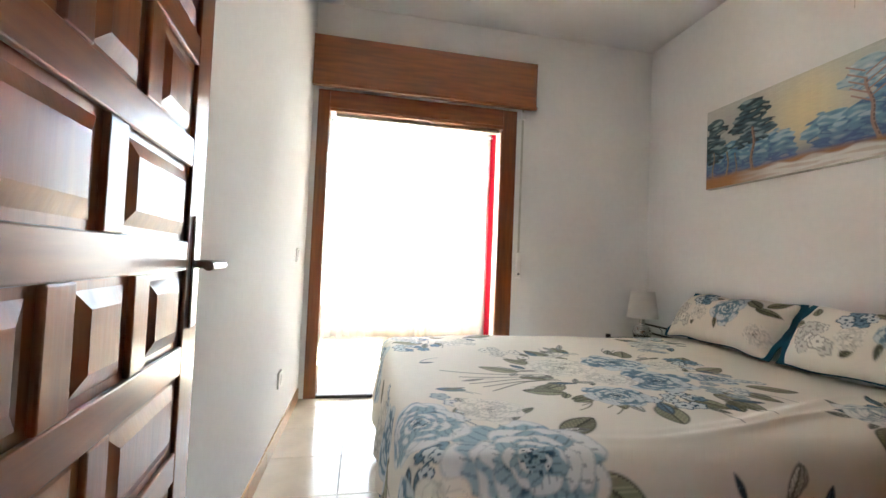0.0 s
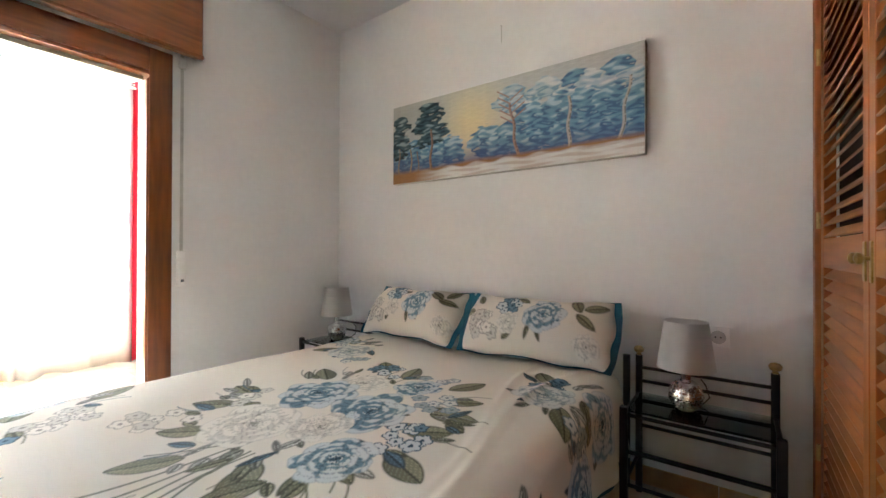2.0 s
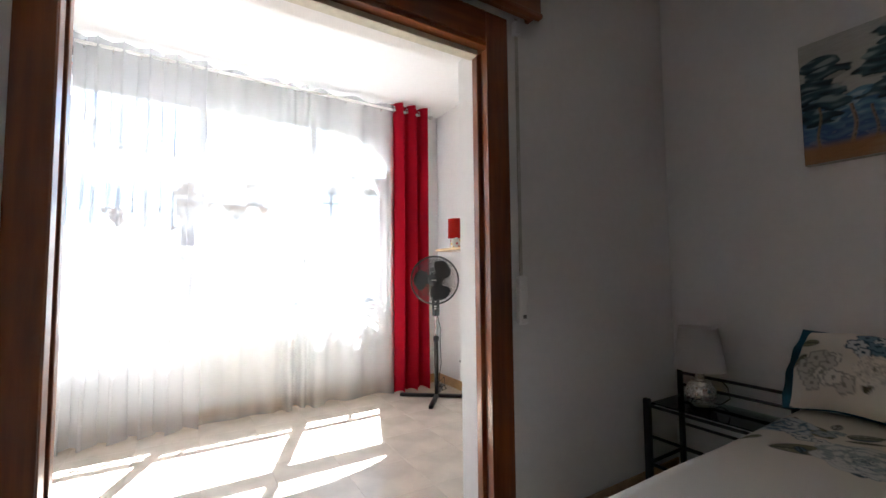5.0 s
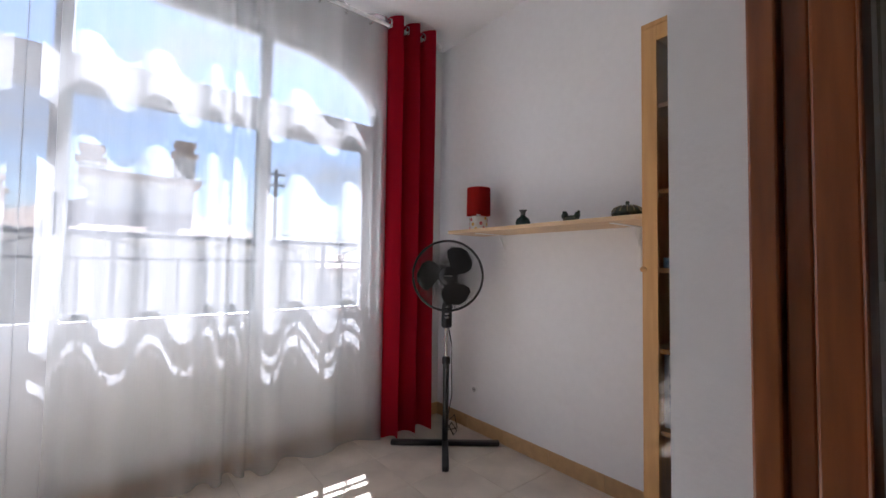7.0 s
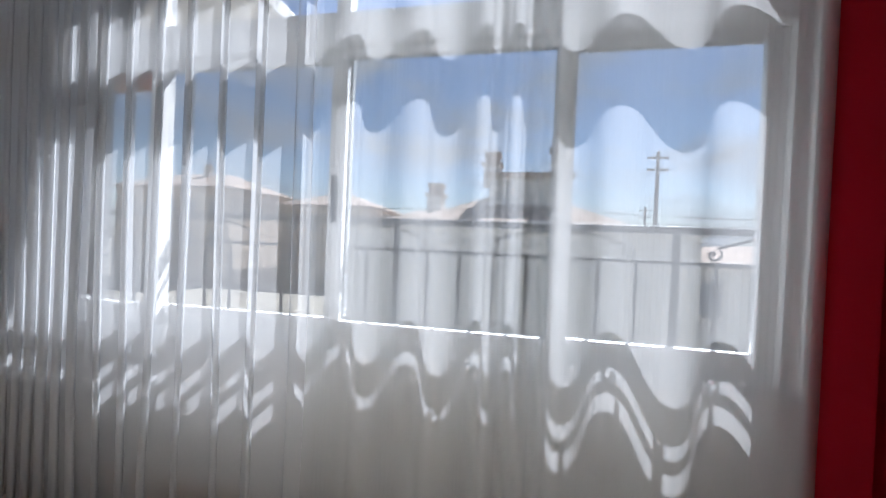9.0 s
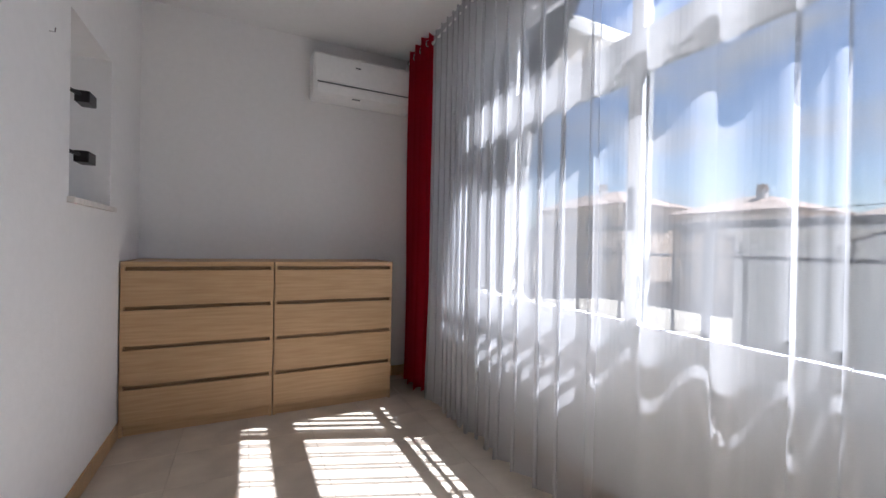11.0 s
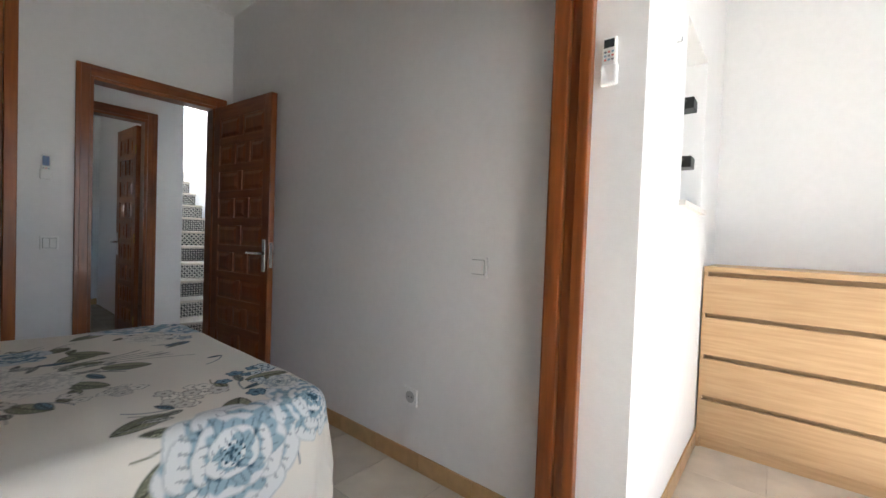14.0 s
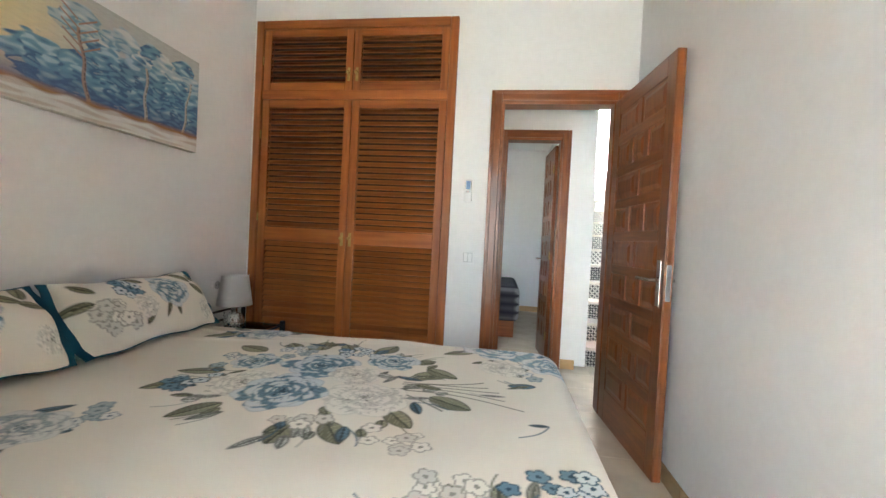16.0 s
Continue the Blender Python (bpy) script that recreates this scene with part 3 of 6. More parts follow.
def louvre_door(x0, x1, z0, z1, rails, knob):
    global slat_me
    st = 0.055
    d = part("door", box(x0, x0 + st, -0.028, 0.006, z0, z1, 0.003), PINE, wd)
    part("stile", box(x1 - st, x1, -0.028, 0.006, z0, z1, 0.003), PINE, d)
    for a, c in rails:
        part("rail", box(x0 + st, x1 - st, -0.028, 0.006, a, c, 0.002), PINE_H, d)
    for (a0, a1), (c0, c1) in zip(rails, rails[1:]):
        n = max(1, round((c0 - a1) / 0.0405))
        for k in range(n):
            z = a1 + (c0 - a1) * (k + 0.5) / n
            if slat_me is None:
                s = part("slat", moved(box(-0.5, 0.5, -0.0225, 0.0225, -0.0035, 0.0035, 0.0025, 1), pose(0, 0, 0, -46, 0, 0)), PINE_H, d)
                slat_me = s.data
            else:
                s = new("slat", slat_me)
                s.parent = d
            s.matrix_basis = Matrix.Translation(((x0 + x1) / 2, -0.011, z)) @ Matrix.Diagonal((x1 - x0 - 2 * st - 0.001, 1, 1, 1))
    kx, kz = knob
    part("knob", moved(lathe([(0.005, 0), (0.005, 0.012), (0.013, 0.018), (0.014, 0.026), (0.006, 0.031)], 12), Matrix.Translation((kx, 0.006, kz)) @ pose(0, 0, 0, -90, 0, 0)), BRASS, d, "round brass knob")
    part("latch_plate", box(kx - 0.011, kx + 0.011, 0.006, 0.010, kz - 0.055, kz + 0.04, 0.002), BRASS, d, "brass latch plate")
    return d


XM = 1.918
louvre_door(1.238, XM - 0.002, 0.055, 2.052, ((0.055, 0.14), (1.03, 1.13), (1.995, 2.052)), (XM - 0.03, 1.07))
louvre_door(XM + 0.002, 2.599, 0.055, 2.052, ((0.055, 0.14), (1.03, 1.13), (1.995, 2.052)), (XM + 0.03, 1.07))
louvre_door(1.238, XM - 0.002, 2.122, 2.553, ((2.122, 2.175), (2.50, 2.553)), (XM - 0.03, 2.24))
louvre_door(XM + 0.002, 2.599, 2.122, 2.553, ((2.122, 2.175), (2.50, 2.553)), (XM + 0.03, 2.24))
for z in (0.35, 1.2, 1.8, 2.33):
    for x in (1.232, 2.602):
        part("hinge", tube([(x, 0.012, z - 0.03), (x, 0.012, z + 0.03)], 0.006, 8), BRASS, wd, "brass hinge")

# ---- bedroom door ----
def door_frame(name, x0, x1, y0, y1, faces):
    f = tagged(new(name), "varnished mahogany door frame with moulded architraves", "door frame", "", "structure")
    part("jamb", box(x0, x0 + 0.03, y0, y1, 0, 2.06, 0.003), WOOD, f)
    part("jamb", box(x1 - 0.03, x1, y0, y1, 0, 2.06, 0.003), WOOD, f)
    part("head", box(x0 + 0.03, x1 - 0.03, y0, y1, 2.03, 2.06, 0.003), WOOD_H, f)
    for y, s in faces:
        ya, yb = sorted((y, y + s * 0.018))
        yc, yd = sorted((y + s * 0.018, y + s * 0.026))
        for xa, xb_, xo in ((x0 - 0.06, x0 + 0.01, x0 - 0.06), (x1 - 0.01, x1 + 0.06, x1 + 0.035)):
            part("architrave", box(xa, xb_, ya, yb, 0, 2.115, 0.005), WOOD, f)
            part("moulding", box(xo, xo + 0.025, yc, yd, 0, 2.115, 0.004), WOOD, f)
        part("architrave", box(x0 + 0.0105, x1 - 0.0105, ya, yb, 2.05, 2.115, 0.005), WOOD_H, f)
        part("moulding", box(x0 - 0.034, x1 + 0.034, yc, yd, 2.092, 2.115, 0.004), WOOD_H, f)
    return f


door_frame("door_frame_bedroom", 0.108, 0.872, -0.118, 0.0, ((0.0, 1), (-0.118, -1)))


def panel_door(name, label, width, height, m, handle=True):
    """Leaf with staggered raised panels. Local x runs from the hinge, y is the thickness."""
    d = tagged(new(name), label, "door", "", "structure")
    d.matrix_basis = m
    T = 0.042
    part("leaf", box(0, width, -T / 2 + 0.009, T / 2 - 0.009, 0.008, height, 0.002), WOOD, d)
    st, rw, n = 0.085, 0.055, 9
    ph = (height - 0.008 - 0.30 - (n - 1) * rw) / n
    for s in (-1, 1):
        ya, yb = sorted((s * (T / 2 - 0.009), s * T / 2))
        part("stile", box(0, st, ya, yb, 0.008, height, 0.003), WOOD, d)
        part("stile", box(width - st, width, ya, yb, 0.008, height, 0.003), WOOD, d)
        z = 0.008
        for k in range(n + 1):
            h = {0: 0.20, n: 0.10}.get(k, rw)
            part("rail", box(st, width - st, ya, yb, z, z + h, 0.003), WOOD_H, d)
            z += h
            if k == n:
                break
            inner = width - 2 * st
            cuts = (0.335, 0.665) if k % 2 else (0.5, )
            xs_ = [st] + [st + inner * c for c in cuts] + [width - st]
            for q, (xa, xb_) in enumerate(zip(xs_, xs_[1:])):
                if q:
                    part("muntin", box(xa - 0.026, xa + 0.026, ya, yb, z, z + ph, 0.003), WOOD, d)
                pa, pb = xa + (0.026 if q else 0) + 0.012, xb_ - (0.026 if q < len(xs_) - 2 else 0) - 0.012
                bm = bmesh.new()
                vs = []
                for inset, yy in ((0, ya if s > 0 else yb), (0.022, (s * (T / 2 - 0.001)))):
                    vs.append([bm.verts.new((x, yy, zz)) for x, zz in ((pa + inset, z + 0.012 + inset), (pb - inset, z + 0.012 + inset), (pb - inset, z + ph - 0.012 - inset), (pa + inset, z + ph - 0.012 - inset))])
                for i in range(4):
                    bm.faces.new((vs[0][i], vs[0][(i + 1) % 4], vs[1][(i + 1) % 4], vs[1][i]))
                bm.faces.new(vs[1])
                bmesh.ops.recalc_face_normals(bm, faces=bm.faces)
                part("panel", bm, WOOD, d)
            z += ph
    if handle:
        for s in (-1, 1):
            y = s * T / 2
            ya, yb = sorted((y, y + s * 0.006))
            hp = part("handle_plate", box(width - 0.065, width - 0.028, ya, yb, 0.83, 1.05, 0.003), CHROME, d, "brushed steel handle plate")
            part("handle", tube([(width - 0.046, y + s * 0.006, 0.955), (width - 0.046, y + s * 0.05, 0.955), (width - 0.06, y + s * 0.055, 0.955), (width - 0.16, y + s * 0.055, 0.955)], 0.009, 10), CHROME, hp)
    part("lock_plate", box(width - 0.0005, width + 0.002, -0.011, 0.011, 0.86, 1.03, 0.001), CHROME, d)
    for z in (0.25, 1.0, 1.8):
        part("hinge", tube([(0.0, T / 2 + 0.004, z - 0.04), (0.0, T / 2 + 0.004, z + 0.04)], 0.006, 8), BRASS, d)
    return d


ang = math.degrees(math.atan2(0.772, -0.075))
panel_door("door_1", "varnished mahogany panelled door standing open against the wall", 0.745, 2.03, pose(0.118, 0.03, 0.0, 0, 0, ang))

# ---- print of roses, worked out on a grid ----
def wobble(u, v, f, seed):
    return (np.sin(u * f + seed * 1.7 + 1.3 * np.sin(v * f * 0.7 + seed)) + np.sin(v * f * 1.3 + seed * 2.9 + 1.1 * np.sin(u * f * 0.9 - seed))) * 0.5


def mix(c, col, a):
    a = np.clip(a, 0, 1)[..., None]
    return c * (1 - a) + np.array(col) * a


def soft(d, w):
    return np.clip(0.5 - d / w, 0, 1)


CREAM = (0.74, 0.69, 0.61)
TONES = {
    "blue": ((0.020, 0.062, 0.105), (0.14, 0.235, 0.31), (0.58, 0.62, 0.63)),
    "white": ((0.28, 0.27, 0.24), (0.60, 0.575, 0.52), (0.76, 0.72, 0.65)),
    "bright": ((0.020, 0.070, 0.115), (0.27, 0.38, 0.45), (0.68, 0.69, 0.68)),
    "grey": ((0.15, 0.20, 0.235), (0.36, 0.41, 0.43), (0.66, 0.66, 0.63)),
}


def rose(c, u, v, cu, cv, r, tone="blue", seed=0.0):
    """A full rose of overlapping petals, dark at their base and pale at the curled rim, round a dotted heart."""
    du, dv = (u - cu) / r, (v - cv) / r
    sel = np.nonzero(np.hypot(du, dv) < 1.3)
    if not len(sel[0]):
        return c
    x, y, out = du[sel], dv[sel], c[sel]
    rng = random.Random(round(seed * 37) + round(cu * 1000))
    dark, mid, pale = (np.array(q) for q in TONES[tone])
    fine = wobble(x, y, 9, seed)
    for ring, (rho, count, pa, pb) in enumerate(((0.66, 7, 0.36, 0.40), (0.50, 7, 0.33, 0.35), (0.34, 6, 0.27, 0.29), (0.19, 5, 0.20, 0.22), (0.07, 3, 0.13, 0.15))):
        a0 = rng.uniform(0, 6.28)
        for k in range(count):
            th = a0 + 6.283 * (k + rng.uniform(-0.22, 0.22)) / count
            ca, sa = math.cos(th), math.sin(th)
            d = rho * rng.uniform(0.86, 1.1)
            a = ((x - d * ca) * ca + (y - d * sa) * sa) / (pa * rng.uniform(0.85, 1.12))
            b_ = (-(x - d * ca) * sa + (y - d * sa) * ca) / (pb * rng.uniform(0.85, 1.15))
            q = np.hypot(a, b_) + 0.07 * fine + 0.05 * np.cos(4 * np.arctan2(b_, a) + seed)
            cover = soft(q - 0.97, 0.09)
            rim = a + 0.22 * np.sin(b_ * 7 + seed + k) * 0.5 + 0.10 * fine
            lo, hi = rng.uniform(-0.75, -0.25), rng.uniform(0.0, 0.6)
            t1, t2 = np.clip((rim - lo) / 0.18, 0, 1)[..., None], np.clip((rim - hi) / 0.16, 0, 1)[..., None]
            body = dark * (1 - t1) + mid * t1
            body = body * (1 - t2) + pale * t2
            streak = (np.sin(b_ * 15 + 3 * a + k) > 0.72) & (a < 0.45) & (a > -0.6)
            body = np.where(streak[..., None], body * 0.55 + dark * 0.35, body)
            body = np.where((q > 0.88)[..., None], body * 0.72 + mid * 0.12, body)
            out = out * (1 - cover[..., None]) + body * cover[..., None]
    heart = np.hypot(x, y)
    dots = (np.sin(x * 52 + 4 * fine) * np.sin(y * 52) > 0.45) & (heart < 0.17)
    out = np.where(dots[..., None], dark * 0.7, out)
    c = c.copy()
    c[sel] = out
    return c


def mix2(c, body, a):
    a = np.clip(a, 0, 1)[..., None]
    return c * (1 - a) + body * a


def leaf(c, u, v, cu, cv, ln, wd_, ang, col=(0.165, 0.165, 0.112)):
    ca, sa = math.cos(ang), math.sin(ang)
    a, b_ = (u - cu) * ca + (v - cv) * sa, -(u - cu) * sa + (v - cv) * ca
    x = a / ln
    half = wd_ * np.clip(1 - (2 * x - 1) ** 2, 0, 1) ** 0.75 * (1 - 0.25 * x)
    inside = soft(np.abs(b_) - half, 0.006) * (x > 0) * (x < 1)
    vein = np.abs(np.mod(a * 60 - np.abs(b_) * 70, 1) - 0.5) < 0.12
    tone = np.where((b_ > 0)[..., None], np.array(col) * 1.45, np.array(col) * 1.0)
    tone = np.where(vein[..., None], tone * 1.5, tone)
    tone = np.where((np.abs(b_) < 0.0035)[..., None], np.array(col) * 0.45, tone)
    rim = (np.abs(b_) > half - 0.006)
    tone = np.where(rim[..., None], np.array(col) * 0.6, tone)
    return mix2(c, tone, inside)


def stem(c, u, v, p, q, w=0.005, bend=0.0, col=(0.13, 0.14, 0.11)):
    pu, pv, qu, qv = *p, *q
    ln = math.hypot(qu - pu, qv - pv)
    a = ((u - pu) * (qu - pu) + (v - pv) * (qv - pv)) / ln
    b_ = (-(u - pu) * (qv - pv) + (v - pv) * (qu - pu)) / ln - bend * np.sin(np.clip(a / ln, 0, 1) * math.pi)
    return mix(c, col, soft(np.abs(b_) - w, 0.004) * (a > 0) * (a < ln))


def blossoms(c, u, v, cu, cv, r, count, seed, tone):
    """A cluster of small five-petalled flowers."""
    rng = random.Random(seed)
    for k in range(count):
        a, d = rng.uniform(0, 6.28), r * math.sqrt(rng.uniform(0, 1))
        fu, fv, fr_ = cu + d * math.cos(a), cv + d * math.sin(a), rng.uniform(0.024, 0.036)
        du, dv = u - fu, v - fv
        q, th = np.hypot(du, dv) / fr_, np.arctan2(dv, du) + rng.uniform(0, 6)
        shape = 0.72 + 0.28 * np.abs(np.cos(2.5 * th))
        cov = soft(q - shape, 0.12)
        dark, mid, pale = TONES[tone]
        col = pale if rng.random() < 0.5 else mid
        body = np.where((q < 0.22)[..., None], np.array(dark), np.where((np.abs(q - shape * 0.93) < 0.1)[..., None], np.array(dark) * 1.2, np.array(col)))
        c = mix2(c, body, cov)
    return c


def bouquet(c, u, v, cu, cv, s, turn, seed, grey=False):
    """Roses, blossoms, leaves and bound stems, about 0.9 m long at s = 1."""
    ca, sa = math.cos(turn), math.sin(turn)

    def at(a, b_):
        return cu + s * (a * ca - b_ * sa), cv + s * (a * sa + b_ * ca)
    for k, (b0, b1, bend) in enumerate(((0.02, -0.10, 0.02), (0.0, -0.06, 0.01), (-0.01, -0.01, -0.01), (-0.02, 0.04, -0.02), (0.03, 0.09, -0.02))):
        c = stem(c, u, v, at(-0.12, b0), at(-0.56 + 0.03 * k, b1), 0.0035 * s, bend * s)
    for a, b_, ln, w, g in ((-0.15, 0.16, 0.20, 0.055, 2.6), (-0.16, -0.10, 0.19, 0.06, 3.7), (0.02, 0.24, 0.17, 0.05, 1.8), (0.05, -0.24, 0.2, 0.06, 4.6), (0.36, 0.16, 0.18, 0.05, 0.5), (0.40, -0.12, 0.18, 0.055, -0.5), (-0.30, 0.10, 0.16, 0.045, 2.9), (0.22, 0.27, 0.16, 0.045, 1.2), (0.24, -0.27, 0.17, 0.05, -1.3), (0.45, 0.03, 0.15, 0.04, 0.1)):
        pu, pv = at(a, b_)
        c = leaf(c, u, v, pu, pv, ln * s, w * s, g + turn)
    big = "grey" if grey else "blue"
    for a, b_, n, r, tone in ((0.36, -0.22, 9, 0.09, big), (0.40, 0.10, 10, 0.10, "grey"), (-0.06, 0.27, 8, 0.08, "white"), (0.10, -0.30, 8, 0.08, "grey")):
        pu, pv = at(a, b_)
        c = blossoms(c, u, v, pu, pv, r * s, n, seed + round(a * 100), tone)
    for a, b_, r, tone in ((0.22, 0.17, 0.115, big), (0.28, -0.08, 0.10, big), (-0.02, 0.13, 0.13, "white"), (0.13, 0.02, 0.12, big), (-0.02, -0.12, 0.14, big), (0.16, -0.19, 0.12, "white")):
        pu, pv = at(a, b_)
        c = rose(c, u, v, pu, pv, r * s, tone, seed + a * 9)
    return c


def spray(c, u, v, cu, cv, s, turn, seed):
    """A loose corner spray: one large rose, a pale one, blossoms and leaves."""
    ca, sa = math.cos(turn), math.sin(turn)

    def at(a, b_):
        return cu + s * (a * ca - b_ * sa), cv + s * (a * sa + b_ * ca)
    for a, b_, ln, w, g in ((0.12, 0.10, 0.2, 0.05, 0.7), (-0.1, 0.12, 0.18, 0.05, 2.3), (-0.14, -0.08, 0.2, 0.05, 3.6), (0.1, -0.14, 0.2, 0.05, -0.9), (0.02, 0.17, 0.16, 0.045, 1.5)):
        c = leaf(c, u, v, *at(a, b_), ln * s, w * s, g + turn)
    c = blossoms(c, u, v, *at(0.14, 0.16), 0.09 * s, 9, seed, "grey")
    c = blossoms(c, u, v, *at(-0.16, 0.10), 0.09 * s, 9, seed + 1, "blue")
    c = rose(c, u, v, *at(-0.12, -0.10), 0.12 * s, "white", seed + 2)
    c = rose(c, u, v, *at(0.02, 0.0), 0.16 * s, "blue", seed)
    return c


def set_pattern(me, cols):
    a = me.color_attributes.new("pattern", "FLOAT_COLOR", "POINT")
    a.data.foreach_set("color", np.concatenate([cols, np.ones((len(cols), 1))], 1).astype(np.float32).ravel())


def grid_mesh(name, pos, cols, material, parent, label="", smooth=True):
    """pos, cols: arrays of rows x columns x 3."""
    r, k = pos.shape[:2]
    idx = np.arange(r * k).reshape(r, k)
    f = np.stack([idx[:-1, :-1], idx[:-1, 1:], idx[1:, 1:], idx[1:, :-1]], -1).reshape(-1, 4)
    me = bpy.data.meshes.new(name)
    me.from_pydata(pos.reshape(-1, 3).tolist(), [], f.tolist())
    if cols is not None:
        set_pattern(me, cols.reshape(-1, 3))
    me.materials.append(material)
    if smooth:
        me.polygons.foreach_set("use_smooth", [True] * len(me.polygons))
    me.update()
    ob = new(name, me)
    ob.parent = parent
    if label:
        tagged(ob, label)
    return ob


# ---- bed ----
BX0, BX1, BY0, BY1, BZ = 0.535, 2.60, 0.68, 2.19, 0.555
bed = thing("bed", "double bed with black metal frame and dark blue valance", "bed")
part("mattress", box(BX0 + 0.05, BX1, BY0 + 0.04, BY1 - 0.04, 0.30, BZ - 0.05, 0.04, 3), MATTRESS, bed, "mattress in a dark blue cover", True)
part("frame", box(BX0 + 0.08, BX1, BY0 + 0.06, BY1 - 0.06, 0.22, 0.298, 0.005), STEEL_BLACK, bed)
for x in (BX0 + 0.12, BX1 - 0.05):
    for y in (BY0 + 0.1, BY1 - 0.1):
        part("leg", tube([(x, y, 0.0), (x, y, 0.22)], 0.02, 10), STEEL_BLACK, bed)

duvet = thing("duvet", "white cotton duvet cover printed with blue and grey roses", "duvet")
DROP = 0.34
su, sv = np.arange(BX0 - DROP, 2.46, 0.0045), np.arange(BY0 - DROP, BY1 + DROP + 0.001, 0.0045)
U, V = np.meshgrid(su, sv, indexing="ij")
RC = 0.10
cu_, cv_ = np.maximum(U, BX0 + RC), np.clip(V, BY0 + RC, BY1 - RC)
du_, dv_ = U - cu_, V - cv_
dist = np.hypot(du_, dv_)
nx_, ny_ = np.where(dist > 1e-6, du_ / np.maximum(dist, 1e-6), 0), np.where(dist > 1e-6, dv_ / np.maximum(dist, 1e-6), 0)
over = np.maximum(dist - (RC - 0.055), 0)
r_ = 0.075
ang_ = np.minimum(over / r_, math.pi / 2)
down = np.where(over < r_ * math.pi / 2, r_ * (1 - np.cos(ang_)), r_ + (over - r_ * math.pi / 2))
down = np.minimum(down, 0.40)
outw = np.where(dist > 0, np.minimum(dist, RC - 0.055) + r_ * np.sin(ang_), 0)
along = np.where(np.abs(nx_) > np.abs(ny_), V, U)
outw = outw + np.clip((down - 0.06) / 0.25, 0, 1) * (0.018 * np.sin(along * 21 + 1.5 * np.sin(along * 5)) + 0.02)
puff = 0.010 * wobble(U, V, 4.2, 1.0) + 0.005 * wobble(U, V, 11, 2.0)
crease = 0.010 * np.exp(-((V - BY0 - 0.13 - 0.06 * np.sin(U * 4)) / 0.02) ** 2) + 0.008 * np.exp(-((V - BY0 - 0.22 - 0.10 * np.sin(U * 3 + 1)) / 0.018) ** 2) * np.clip((U - 0.9) * 1.5, 0, 1)
Z = BZ + (puff + crease * np.clip((U - 0.75) * 2, 0, 1)) * np.clip(1 - over / 0.1, 0, 1) - down
POS = np.stack([cu_ + nx_ * outw, cv_ + ny_ * outw, Z], -1)
C = np.broadcast_to(np.array(CREAM), (*U.shape, 3)).copy()
C *= (1 + 0.02 * wobble(U, V, 6, 4))[..., None]
for p_, q_, bend in (((1.15, 1.36), (0.72, 1.44), 0.03), ((1.15, 1.34), (0.78, 1.36), 0.02), ((1.14, 1.32), (0.80, 1.28), 0.0), ((1.16, 1.30), (0.86, 1.19), -0.02), ((1.16, 1.28), (0.84, 1.24), -0.015), ((1.2, 1.36), (0.98, 1.50), 0.01)):
    C = stem(C, U, V, p_, q_, 0.0035, bend)
for lu, lv, ln, w, g in ((1.04, 1.40, 0.17, 0.05, 2.65), (1.14, 1.22, 0.17, 0.05, 3.6), (1.10, 1.12, 0.15, 0.045, 2.7), (1.38, 1.68, 0.15, 0.05, 1.5), (1.30, 1.66, 0.15, 0.045, 2.2), (1.66, 1.62, 0.16, 0.05, 1.0), (1.84, 1.36, 0.17, 0.045, 0.3), (1.82, 1.12, 0.17, 0.05, -0.4), (1.60, 1.04, 0.16, 0.05, -1.3), (1.35, 0.98, 0.16, 0.05, -1.9), (1.16, 1.52, 0.16, 0.045, 2.3), (1.46, 1.02, 0.14, 0.045, -1.0), (1.70, 1.06, 0.14, 0.04, -0.9), (1.88, 1.50, 0.14, 0.04, 0.8),
                          (0.93, 0.66, 0.18, 0.05, -0.7), (0.66, 0.82, 0.17, 0.05, 2.6), (0.92, 0.80, 0.17, 0.045, 0.6), (0.70, 0.56, 0.18, 0.05, -2.0), (0.80, 2.06, 0.17, 0.05, 1.1), (1.00, 2.06, 0.16, 0.045, 0.4), (0.98, 2.24, 0.16, 0.05, 0.5), (0.72, 1.92, 0.16, 0.045, 3.0), (2.05, 0.70, 0.16, 0.05, -2.2), (1.92, 0.74, 0.17, 0.05, -2.6), (2.14, 0.86, 0.15, 0.045, 0.6), (2.02, 1.96, 0.16, 0.05, 2.2), (2.14, 2.0, 0.15, 0.045, 0.8), (0.45, 1.60, 0.17, 0.05, 2.4), (0.40, 1.10, 0.17, 0.05, 3.9)):
    C = leaf(C, U, V, lu, lv, ln, w, g)
lrng = random.Random(5)
